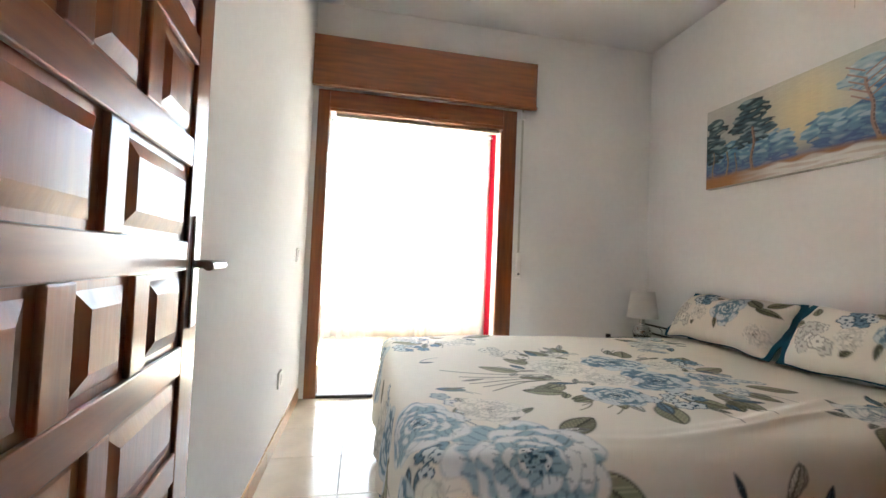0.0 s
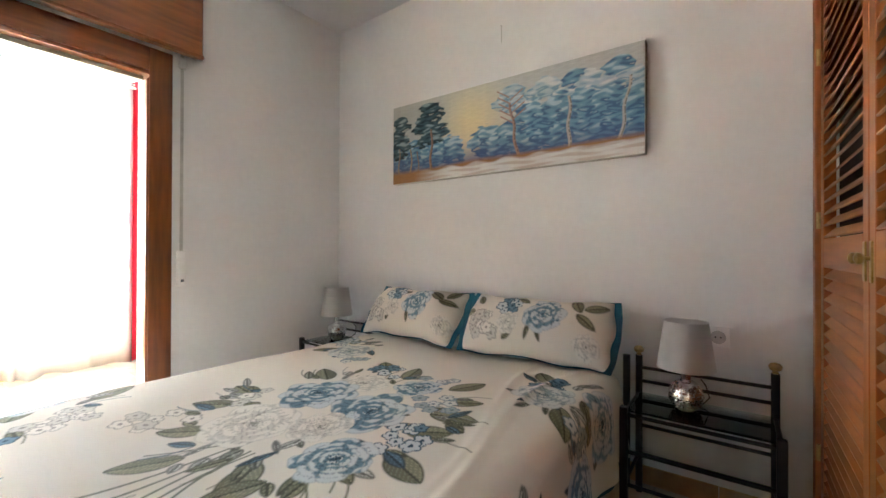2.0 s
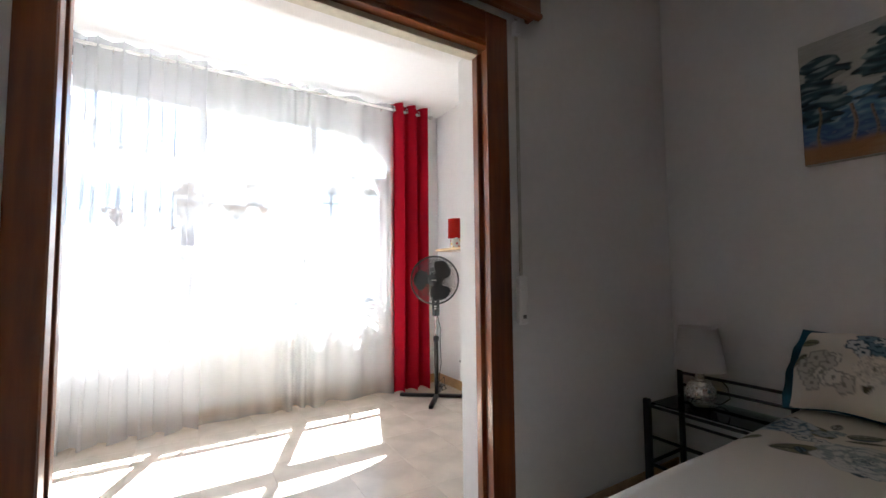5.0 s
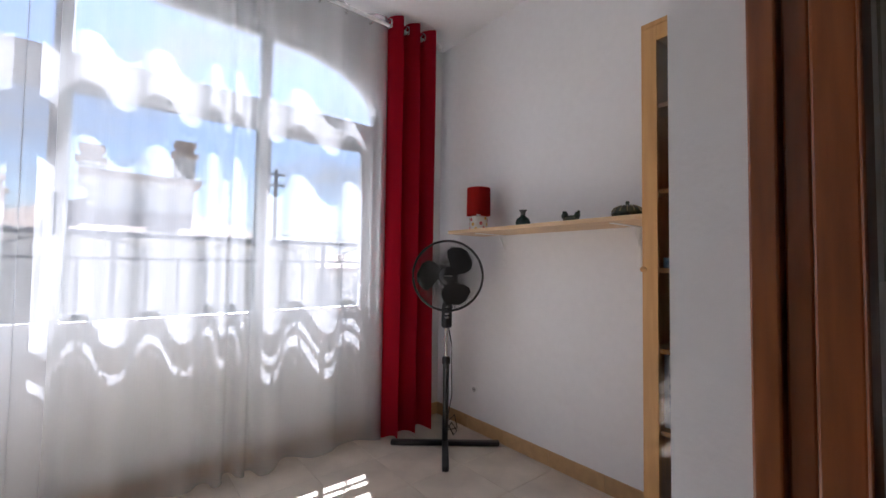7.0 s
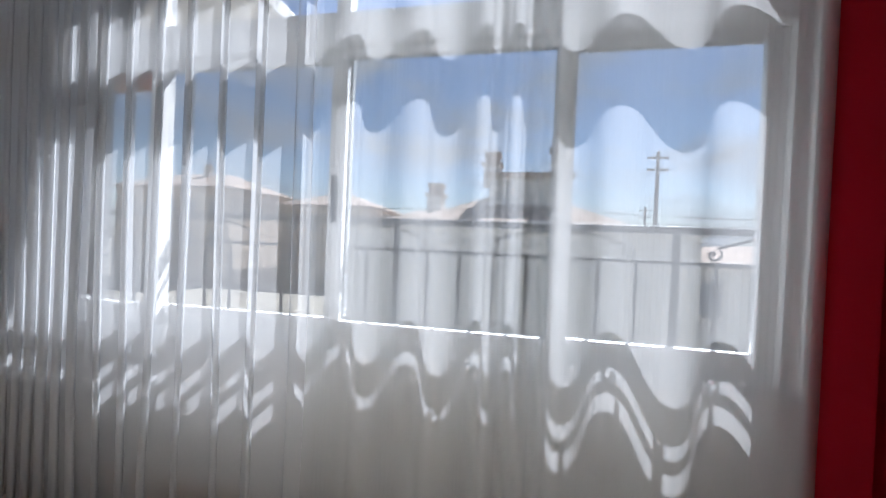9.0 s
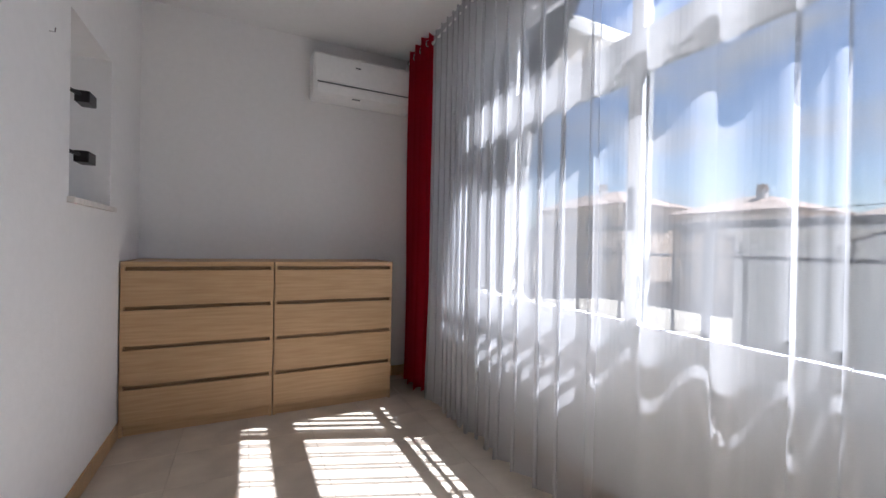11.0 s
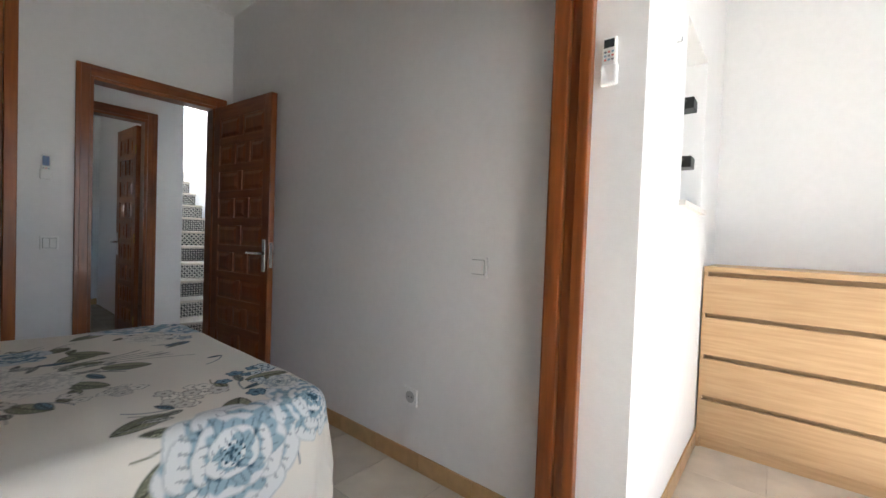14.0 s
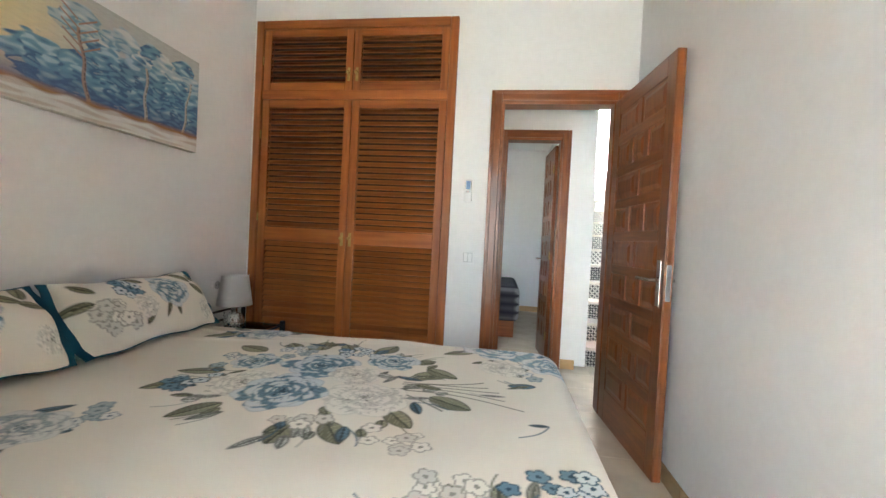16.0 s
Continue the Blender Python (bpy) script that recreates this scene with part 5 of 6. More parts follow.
# ---- pedestal fan ----
fan = thing("pedestal_fan", "black pedestal fan with mesh guard and cross feet", "fan", (2.25, 4.66, 0))
MESH = mat("fan_mesh", (0.012, 0.012, 0.012), 0.5)
fa = math.atan2(0.78, 0.627)
for k in range(2):
    a = fa + k * math.pi / 2
    part("foot_bar", moved(box(-0.33, 0.33, -0.019, 0.019, 0.004, 0.034, 0.008), pose(0, 0, 0.001 + 0.0 * k, 0, 0, math.degrees(a))), BLACK_PLASTIC, fan, "", True)
part("lower_tube", tube([(0, 0, 0.034), (0, 0, 0.52)], 0.018, 14), BLACK_PLASTIC, fan, "", True)
part("collar", lathe([(0.02, 0.49), (0.025, 0.495), (0.025, 0.53), (0.018, 0.54)], 16), BLACK_PLASTIC, fan, "", True)
part("upper_tube", tube([(0, 0, 0.53), (0, 0, 0.73)], 0.0125, 14), CHROME, fan, "bare steel telescopic tube", True)
hb = part("control_box", moved(box(-0.03, 0.03, -0.026, 0.026, 0.71, 0.87, 0.018, 3), pose(0, 0, 0)), BLACK_PLASTIC, fan, "", True)
turn_f = math.degrees(math.atan2(-0.80, -0.60)) + 90   # local -y faces the room
head = pose(0, 0, 1.033, 0, 0, turn_f)
for k in range(4):
    part("button", moved(lathe([(0.011, 0.0), (0.011, 0.004), (0.008, 0.005)], 12), Matrix.Translation((0, 0, 0)) @ pose(0, 0, 0, 0, 0, turn_f) @ pose(0, -0.0295, 0.845 - 0.022 * k, 90, 0, 0) @ Matrix.Diagonal((1.2, 0.7, 1, 1))), CHROME, hb, "silver push button")
part("motor", moved(lathe([(0.03, 0.0), (0.055, 0.02), (0.06, 0.07), (0.05, 0.11), (0.03, 0.12)], 24), head @ pose(0, -0.02, 0, -90, 0, 0) ), BLACK_PLASTIC, fan, "", True)
part("neck", tube([(0, 0, 0.86), (0.0, 0.0, 1.0)], 0.02, 12), BLACK_PLASTIC, fan, "", True)


def blade(a0):
    bm = bmesh.new()
    n, m_ = 10, 14
    rows = []
    for i in range(n + 1):
        f = i / n
        r = 0.03 + 0.155 * f
        w = 0.25 + 0.62 * math.sin(math.pi * (0.12 + 0.72 * f)) ** 0.8
        if f > 0.75:
            w *= math.sqrt(max(0.02, 1 - ((f - 0.75) / 0.26) ** 2))
        rows.append([bm.verts.new((r * math.cos(a0 + w * (j / m_ - 0.5) * 1.6 + 0.35 * f), -0.085 + 0.045 * (j / m_ - 0.5), r * math.sin(a0 + w * (j / m_ - 0.5) * 1.6 + 0.35 * f))) for j in range(m_ + 1)])
    for p, q in zip(rows, rows[1:]):
        for j in range(m_):
            bm.faces.new((p[j], p[j + 1], q[j + 1], q[j]))
    bmesh.ops.solidify(bm, geom=bm.faces, thickness=0.003)
    return moved(bm, head)


for a in (radians(40), radians(165), radians(280)):
    part("blade", blade(a), BLACK_PLASTIC, fan, "", True)
part("hub", moved(lathe([(0.052, 0.0), (0.052, 0.012), (0.045, 0.02), (0.02, 0.024)], 28), head @ pose(0, -0.118, 0, 90, 0, 0)), BLACK_PLASTIC, fan, "", True)
part("badge", moved(box(-0.022, 0.022, -0.0015, 0.0, -0.004, 0.004), head @ pose(0, -0.1425, 0)), CHROME, fan, "small silver badge")
RG = 0.208
part("guard_ring", moved(tube([(RG * math.cos(2 * math.pi * k / 64), -0.085, RG * math.sin(2 * math.pi * k / 64)) for k in range(64)], 0.007, 8, True), head), BLACK_PLASTIC, fan, "", True)


def dome(r, front):
    d = (1 - (r / RG) ** 2)
    return -0.085 - 0.05 * d if front else -0.085 + 0.07 * d


for front in (True, False):
    bm = bmesh.new()
    n = 84
    for s in (1, -1):
        for k in range(n):
            a0 = 2 * math.pi * k / n
            pts = [Vector(((0.05 + (RG - 0.05) * f) * math.cos(a0 + s * 0.42 * f), dome(0.05 + (RG - 0.05) * f, front), (0.05 + (RG - 0.05) * f) * math.sin(a0 + s * 0.42 * f))) for f in (0, 0.25, 0.5, 0.75, 1)]
            va = [bm.verts.new(p) for p in pts]
            vb = []
            for i, p in enumerate(pts):
                t_ = (pts[min(4, i + 1)] - pts[max(0, i - 1)]).normalized()
                vb.append(bm.verts.new(p + t_.cross(Vector((0, 1, 0))).normalized() * 0.0019))
            for i in range(4):
                bm.faces.new((va[i], va[i + 1], vb[i + 1], vb[i]))
    tagged(part("guard", moved(bm, head), MESH, fan), "fine black wire mesh guard", "", "", "stuff")
part("cable", tube([(0.02, 0.01, 0.72), (0.045, 0.0, 0.6), (0.035, -0.01, 0.45), (0.05, 0.0, 0.30), (0.045, 0.02, 0.2), (0.06, 0.05, 0.12), (0.09, 0.02, 0.16), (0.07, -0.03, 0.10), (0.03, 0.02, 0.08), (0.10, 0.06, 0.10), (0.12, 0.03, 0.05), (0.05, -0.02, 0.06), (0.04, 0.06, 0.14)], 0.0035, 6), BLACK_PLASTIC, fan, "looped black cable", True)

# ---- wall shelf with ornaments ----
SZ = 1.308
sf = thing("wall_shelf", "long light beech shelf on white brackets", "shelf")
part("board", box(2.25, XR - 0.001, 3.457, 4.66, SZ - 0.02, SZ, 0.002), BEECH_L, sf)
for y in (4.46, 3.62):
    part("bracket", box(XR - 0.004, XR - 0.001, y - 0.011, y + 0.011, 1.10, SZ - 0.0205, 0.001), WHITE_PLASTIC, sf, "white pressed steel bracket")
    part("bracket_arm", box(2.30, XR - 0.004, y - 0.011, y + 0.011, SZ - 0.0245, SZ - 0.0205, 0.001), WHITE_PLASTIC, sf, "white bracket arm")
    part("brace", tube([(XR - 0.006, y, 1.20), (XR - 0.02, y, 1.235), (XR - 0.05, y, SZ - 0.03)], 0.005, 6), WHITE_PLASTIC, sf)

rlp = thing("table_lamp", "small lamp with red drum shade and spotted base", "lamp", (2.40, 4.545, SZ))
part("base", lathe([(0.054, 0.0), (0.056, 0.003), (0.056, 0.088), (0.05, 0.092)], 28), mat("white_ceramic", (0.74, 0.70, 0.62), 0.25), rlp, "white ceramic base", True)
DOT_R, DOT_Y = mat("red_dot", (0.55, 0.10, 0.10), 0.3), mat("yellow_dot", (0.62, 0.36, 0.03), 0.3)
for k in range(18):
    a, z = k * 2.399, 0.014 + (k % 3) * 0.03 + 0.004 * math.sin(k)
    m_ = pose(0.0562 * math.cos(a), 0.0562 * math.sin(a), z, 0, 0, math.degrees(a)) @ pose(0, 0, 0, 0, 90, 0)
    part("spot", moved(lathe([(0.0105, 0), (0.009, 0.0014)], 14), m_), DOT_R if k % 2 else DOT_Y, rlp)
part("stem", lathe([(0.012, 0.09), (0.012, 0.13)], 12), WHITE_PLASTIC, rlp)
bm = lathe([(0.074, 0.098), (0.072, 0.268)], 40, cap=False)
bmesh.ops.solidify(bm, geom=bm.faces, thickness=0.002)
part("shade", bm, SHADE_RED, rlp, "red fabric drum shade", True)

GLAZE = mat("green_glaze", (0.035, 0.075, 0.062), 0.2, grain=0.35, scale=45, large=0.2)
DARKGLAZE = mat("dark_glaze", (0.012, 0.022, 0.02), 0.18, grain=0.4, scale=60, col2=(0.06, 0.075, 0.04))
v_ = thing("vase", "small round green glazed vase with narrow neck", "vase", (2.40, 4.19, SZ))
part("body", lathe([(0.028, 0.0), (0.038, 0.012), (0.041, 0.028), (0.034, 0.05), (0.016, 0.062), (0.013, 0.07)], 24), GLAZE, v_, "", True)
part("neck", lathe([(0.013, 0.069), (0.014, 0.085), (0.022, 0.098), (0.020, 0.099), (0.012, 0.086)], 24, cap=False), mat("bare_clay_rim", (0.12, 0.13, 0.11), 0.5), v_, "", True)
fg = thing("figurine", "dark green glazed animal figurine", "figurine", (2.40, 3.885, SZ))
bm = bmesh.new()
for cx, cy, cz, r, sx, sy, sz in ((0, 0, 0.022, 0.022, 1.0, 2.1, 1.0), (0, 0.035, 0.042, 0.018, 1, 1.0, 1.1), (0, -0.035, 0.040, 0.016, 1, 0.9, 1.2), (0.008, 0.036, 0.060, 0.007, 1, 1, 1), (-0.008, 0.036, 0.060, 0.007, 1, 1, 1), (0, -0.042, 0.056, 0.008, 1, 1, 1)):
    bmesh.ops.create_icosphere(bm, subdivisions=2, radius=r, matrix=Matrix.Translation((cx, cy, cz)) @ Matrix.Diagonal((sx, sy, sz, 1)))
part("body", bm, DARKGLAZE, fg, "", True)
pp = thing("lidded_pot", "low striped dark green pot with a knobbed lid", "pot", (2.40, 3.60, SZ))
part("bowl", lathe([(0.040, 0.0), (0.062, 0.012), (0.068, 0.024), (0.066, 0.03)], 28), DARKGLAZE, pp, "", True)
part("lid", lathe([(0.066, 0.030), (0.055, 0.048), (0.03, 0.06), (0.008, 0.064), (0.006, 0.068), (0.010, 0.074), (0.005, 0.080)], 28), DARKGLAZE, pp, "", True)
for k in range(14):
    a = 2 * math.pi * k / 14
    part("stripe", tube([(r * math.cos(a), r * math.sin(a), z) for r, z in ((0.067, 0.031), (0.056, 0.0485), (0.031, 0.0605))], 0.002, 5), mat("ochre_stripe", (0.22, 0.17, 0.06), 0.3) if k == 0 else bpy.data.materials["ochre_stripe"], pp)

# ---- bookcase ----
bc = thing("bookcase", "tall beech bookcase with glazed door, half full", "bookcase")
BXF, BY_0, BY_1, BZT = 2.22, 3.04, 3.454, 2.04
part("side_panel", box(BXF + 0.02, XR - 0.012, BY_1 - 0.018, BY_1, 0, BZT - 0.02, 0.001), BEECH, bc)
part("side_panel", box(BXF + 0.02, XR - 0.012, BY_0, BY_0 + 0.018, 0, BZT - 0.02, 0.001), BEECH, bc)
part("top", box(BXF + 0.002, XR - 0.012, BY_0, BY_1, BZT - 0.0198, BZT, 0.002), BEECH, bc)
part("plinth", box(BXF + 0.025, BXF + 0.04, BY_0 + 0.02, BY_1 - 0.02, 0, 0.07), BEECH, bc)
part("back_panel", box(XR - 0.02, XR - 0.0125, BY_0 + 0.018, BY_1 - 0.018, 0.02, BZT - 0.02), BLACKBOARD, bc)
SHELVES = (0.09, 0.495, 0.795, 1.095, 1.395, 1.725)
for z in SHELVES:
    part("shelf", box(BXF + 0.03, XR - 0.021, BY_0 + 0.019, BY_1 - 0.019, z - 0.018, z, 0.001), BEECH, bc)
dr = part("door", box(BXF, BXF + 0.018, BY_1 - 0.058, BY_1 - 0.001, 0.075, BZT - 0.022, 0.002), BEECH, bc)
part("stile", box(BXF, BXF + 0.018, BY_0 + 0.001, BY_0 + 0.058, 0.075, BZT - 0.022, 0.002), BEECH, dr)
for z0, z1 in ((0.075, 0.13), (BZT - 0.08, BZT - 0.022)):
    part("rail", box(BXF, BXF + 0.018, BY_0 + 0.0585, BY_1 - 0.0585, z0, z1, 0.002), BEECH, dr)
part("pane", box(BXF + 0.007, BXF + 0.011, BY_0 + 0.055, BY_1 - 0.055, 0.125, BZT - 0.075), GLASS, dr, "clear glass").visible_shadow = False
part("knob", moved(lathe([(0.005, 0), (0.005, 0.01), (0.011, 0.015), (0.011, 0.022), (0.004, 0.026)], 12), Matrix.Translation((BXF, BY_1 - 0.014, 1.09)) @ pose(0, 0, 0, 0, -90, 0)), BEECH, dr, "round wooden knob", True)


def book(y, h, th, tilt, col, x=2.30, dep=0.15):
    bk = thing("book", "paperback book leaning on the bookcase shelf", "book", (x, y, 1.396), 0, "books in the bookcase")
    bk.matrix_basis = Matrix.Translation((x, y, 1.396)) @ pose(0, 0, 0, tilt, 0, 0)
    part("cover", box(0, dep, -th, 0, 0, h, 0.001), mat("book_cover", col, 0.5, grain=0.1), bk)
    part("pages", box(0.002, dep + 0.001, -th + 0.002, -0.002, 0.003, h + 0.0008), mat("paper", (0.7, 0.66, 0.56), 0.9), bk)
    part("spine_title", box(-0.001, -0.0002, -th * 0.7, -th * 0.3, h * 0.3, h * 0.8), WHITE_PLASTIC if sum(col) < 0.9 else GREY_PLASTIC, bk)


yb = 3.39
for h, th, tl, col_ in ((0.20, 0.022, 12, (0.03, 0.035, 0.04)), (0.185, 0.02, 13, (0.06, 0.05, 0.045)), (0.19, 0.02, 13, (0.65, 0.63, 0.6)), (0.19, 0.02, 14, (0.7, 0.68, 0.64)), (0.175, 0.03, 15, (0.05, 0.20, 0.42)), (0.165, 0.02, 17, (0.55, 0.10, 0.06)), (0.15, 0.022, 20, (0.62, 0.45, 0.12))):
    book(yb, h, th, tl, col_)
    yb -= th + 0.003
for k in range(3):
    mg = thing("magazine", "thin magazine lying flat on the shelf", "magazine", (2.27, 3.12 + 0.004 * k, 1.396 + 0.006 * k), 0, "magazines in the bookcase")
    part("cover", box(0, 0.2, 0, 0.12, 0, 0.0055, 0.001), mat("magazine_cover", (0.6 - 0.1 * k, 0.58, 0.5 + 0.05 * k), 0.4), mg)
dsh = thing("dish", "round white china dish with a lid", "dish", (2.36, 3.35, 1.726))
CHINA = mat("white_china", (0.72, 0.70, 0.66), 0.2, grain=0.1, scale=60)
part("bowl", lathe([(0.03, 0), (0.045, 0.02), (0.047, 0.032)], 24), CHINA, dsh, "", True)
part("lid", lathe([(0.047, 0.0325), (0.04, 0.055), (0.015, 0.068), (0.006, 0.07), (0.007, 0.08), (0.002, 0.083)], 24), CHINA, dsh, "", True)
tur = thing("china_box", "white oblong china box with rounded lid", "china box", (2.36, 3.20, 1.726))
part("body", moved(lathe([(0.05, 0.0), (0.06, 0.012), (0.06, 0.035)], 24), Matrix.Diagonal((0.7, 1.0, 1, 1))), CHINA, tur, "", True)
part("lid", moved(lathe([(0.062, 0.0355), (0.05, 0.052), (0.02, 0.06), (0.006, 0.062), (0.006, 0.07)], 24), Matrix.Diagonal((0.7, 1.0, 1, 1))), CHINA, tur, "", True)


def carton(x, y, z, dx, dy, dz, col, label, stripe=None, tilt=0):
    c = thing("box", label, "box", (x, y, z))
    c.matrix_basis = Matrix.Translation((x, y, z)) @ pose(0, 0, 0, 0, tilt, 0)
    part("carton", box(0, dx, 0, dy, 0, dz, 0.0015), mat("carton", col, 0.5, grain=0.06, scale=60), c)
    if stripe:
        part("printed_band", box(-0.0012, -0.0003, dy * 0.12, dy * 0.88, dz * 0.3, dz * 0.7), mat("carton_print", stripe, 0.5, grain=0.2, scale=90), c)
    return c


carton(2.29, 3.325, 1.096, 0.05, 0.08, 0.04, (0.45, 0.60, 0.68), "small pale blue printed box", (0.2, 0.35, 0.5))
carton(2.33, 3.19, 1.096, 0.02, 0.11, 0.13, (0.60, 0.52, 0.54), "square pink and grey floral card", (0.62, 0.38, 0.42), 8)
carton(2.28, 3.21, 1.096, 0.045, 0.09, 0.018, (0.72, 0.62, 0.60), "flat pale pink box")
carton(2.29, 3.115, 1.096, 0.12, 0.07, 0.006, (0.3, 0.5, 0.5), "thin teal booklet lying flat")
carton(2.30, 3.14, 0.496, 0.08, 0.11, 0.10, (0.75, 0.60, 0.62), "white and pink patterned box", (0.62, 0.08, 0.16))
bb = carton(2.29, 3.275, 0.496, 0.045, 0.13, 0.27, (0.66, 0.68, 0.68), "white puzzle box with a blue clock tower")
TOWER = mat("tower_print", (0.20, 0.33, 0.55), 0.5, grain=0.25, scale=80)
part("tower_picture", box(-0.0016, -0.0004, 0.022, 0.052, 0.02, 0.17), TOWER, bb)
part("tower_picture", box(-0.0022, -0.0006, 0.018, 0.056, 0.15, 0.19), TOWER, bb)
bm = bmesh.new()
a_ = [bm.verts.new(p) for p in ((-0.0012, 0.02, 0.192), (-0.0012, 0.054, 0.192), (-0.0012, 0.037, 0.245))]
bm.faces.new(a_)
part("tower_picture", bm, TOWER, bb)
part("title_bar", box(-0.0013, -0.0004, 0.02, 0.105, 0.247, 0.256), GREY_PLASTIC, bb)


def letters(text, size, m, material, parent):
    cu = bpy.data.curves.new("lettering", "FONT")
    cu.body, cu.size, cu.extrude, cu.align_x, cu.align_y = text, size, 0.0004, "CENTER", "CENTER"
    tmp = bpy.data.objects.new("lettering", cu)
    scene.collection.objects.link(tmp)
    bpy.context.view_layer.update()
    me = bpy.data.meshes.new_from_object(tmp.evaluated_get(bpy.context.evaluated_depsgraph_get()))
    bpy.data.objects.remove(tmp)
    bpy.data.curves.remove(cu)
    me.materials.clear()
    me.materials.append(material)
    ob = new("lettering", me)
    ob.parent = parent
    ob.matrix_basis = m
    return ob


letters("BIG BEN", 0.042, Matrix.Translation((-0.0012, 0.098, 0.13)) @ Matrix(((0, 0, -1, 0), (0, -1, 0, 0), (-1, 0, 0, 0), (0, 0, 0, 1))), mat("title_ink", (0.18, 0.26, 0.42), 0.5), bb)

gl = thing("globe", "blue desk globe on a bent wire stand", "globe", (2.385, 3.255, 0.796))
gm = bpy.data.materials.new("globe_map")
gm.use_nodes = True
gn, gk = gm.node_tree.nodes, gm.node_tree.links
gt, gno, gr = gn.new("ShaderNodeTexCoord"), gn.new("ShaderNodeTexNoise"), gn.new("ShaderNodeValToRGB")
gno.inputs["Scale"].default_value, gno.inputs["Detail"].default_value = 11.0, 5
e = gr.color_ramp.elements
e[0].position, e[0].color, e[1].position, e[1].color = 0.55, (0.03, 0.27, 0.42, 1), 0.565, (0.62, 0.42, 0.08, 1)
x_ = e.new(0.62)
x_.color = (0.45, 0.50, 0.18, 1)
gk.new(gt.outputs["Object"], gno.inputs["Vector"])
gk.new(gno.outputs["Fac"], gr.inputs["Fac"])
gk.new(gr.outputs["Color"], gn["Principled BSDF"].inputs["Base Color"])
gn["Principled BSDF"].inputs["Roughness"].default_value = 0.3
bm = bmesh.new()
bmesh.ops.create_uvsphere(bm, u_segments=40, v_segments=24, radius=0.104, matrix=pose(0, 0, 0.158, 0, 20, 0))
part("ball", bm, gm, gl, "blue sea with yellow land", True)
part("meridian", tube([(0.0, 0.112 * math.cos(a), 0.158 + 0.112 * math.sin(a)) for a in [radians(-80 + 8 * k) for k in range(22)]][::-1], 0.0022, 6), CHROME, gl)
for s in (-1, 1):
    part("wire_foot", tube([(-0.05, s * 0.03 + 0.03, 0.002), (-0.02, s * 0.05, 0.002), (0.03, s * 0.05, 0.002), (0.0, s * 0.02, 0.05)], 0.002, 6), CHROME, gl)

# ---- air conditioner, smoke detector, niche fittings ----
ac = thing("air_conditioner", "white split air conditioner high on the wall", "air conditioner", (XL, 4.14, 2.235))
bm = bmesh.new()
sec = [(0.0, 0.0), (0.12, 0.0), (0.165, 0.03), (0.195, 0.085), (0.20, 0.11), (0.20, 0.27), (0.19, 0.305), (0.16, 0.325), (0.0, 0.325)]
s0 = [bm.verts.new((x, 0.0, z)) for x, z in sec]
s1 = [bm.verts.new((x, 0.80, z)) for x, z in sec]
for i in range(len(sec)):
    j = (i + 1) % len(sec)
    bm.faces.new((s0[i], s0[j], s1[j], s1[i]))
bm.faces.new(s0[::-1])
bm.faces.new(s1)
bmesh.ops.recalc_face_normals(bm, faces=bm.faces)
bmesh.ops.bevel(bm, geom=[e_ for e_ in bm.edges if abs(e_.verts[0].co.y - e_.verts[1].co.y) < 0.01], offset=0.008, segments=2, affect="EDGES")
part("body", bm, WHITE_PLASTIC, ac, "", True)
part("front_panel", box(0.199, 0.207, 0.012, 0.788, 0.10, 0.295, 0.004), WHITE_PLASTIC, ac)
part("outlet_gap", box(0.1975, 0.2005, 0.03, 0.77, 0.088, 0.097), GREY_PLASTIC, ac, "dark air outlet gap")
part("flap", moved(box(-0.006, 0.006, 0.03, 0.77, -0.032, 0.032, 0.003), pose(0.188, 0, 0.052, 0, 20, 0)), WHITE_PLASTIC, ac)
part("badge", box(0.207, 0.2085, 0.31, 0.35, 0.232, 0.242), GREY_PLASTIC, ac)
part("indicator", box(0.150, 0.158, 0.30, 0.36, 0.012, 0.018), GREY_PLASTIC, ac)
sd = thing("smoke_detector", "round yellowed smoke detector on the ceiling", "smoke detector")
part("cover", lathe([(0.015, -0.036), (0.042, -0.032), (0.052, -0.02), (0.054, 0.0)], 28, (-1.42, 3.24, HS)), mat("yellowed_plastic", (0.62, 0.52, 0.30), 0.5), sd, "", True)
ns = tagged(part("window_sill", box(NX0 - 0.02, NX1 + 0.02, L + 0.072, L2 + 0.025, NZ0 - 0.022, NZ0 - 0.002 + 0.004, 0.003), mat("painted_sill", (0.74, 0.70, 0.66), 0.6)), "pale painted sill of the wall niche", "sill", "", "structure")
for z in (1.77, 1.50):
    am = thing("swivel_mount", "black metal swivel mount inside the niche", "wall mount")
    part("arm", tube([(-0.58, L + 0.07, z + 0.045), (-0.72, L2 - 0.07, z + 0.012), (-0.78, L2 - 0.03, z)], 0.009, 8), STEEL_BLACK, am)
    part("clamp", box(-0.86, -0.76, L2 - 0.06, L2 - 0.005, z - 0.03, z + 0.022, 0.004), STEEL_BLACK, am)
    part("foot_plate", box(-0.60, -0.56, L + 0.07, L + 0.076, z + 0.01, z + 0.08, 0.002), STEEL_BLACK, am)
nl = thing("wall_nail", "small bent nail in the white wall", "nail")
part("nail", tube([(-0.32, L2, 1.86), (-0.32, L2 + 0.015, 1.86), (-0.32, L2 + 0.017, 1.875)], 0.0025, 6), CHROME, nl)

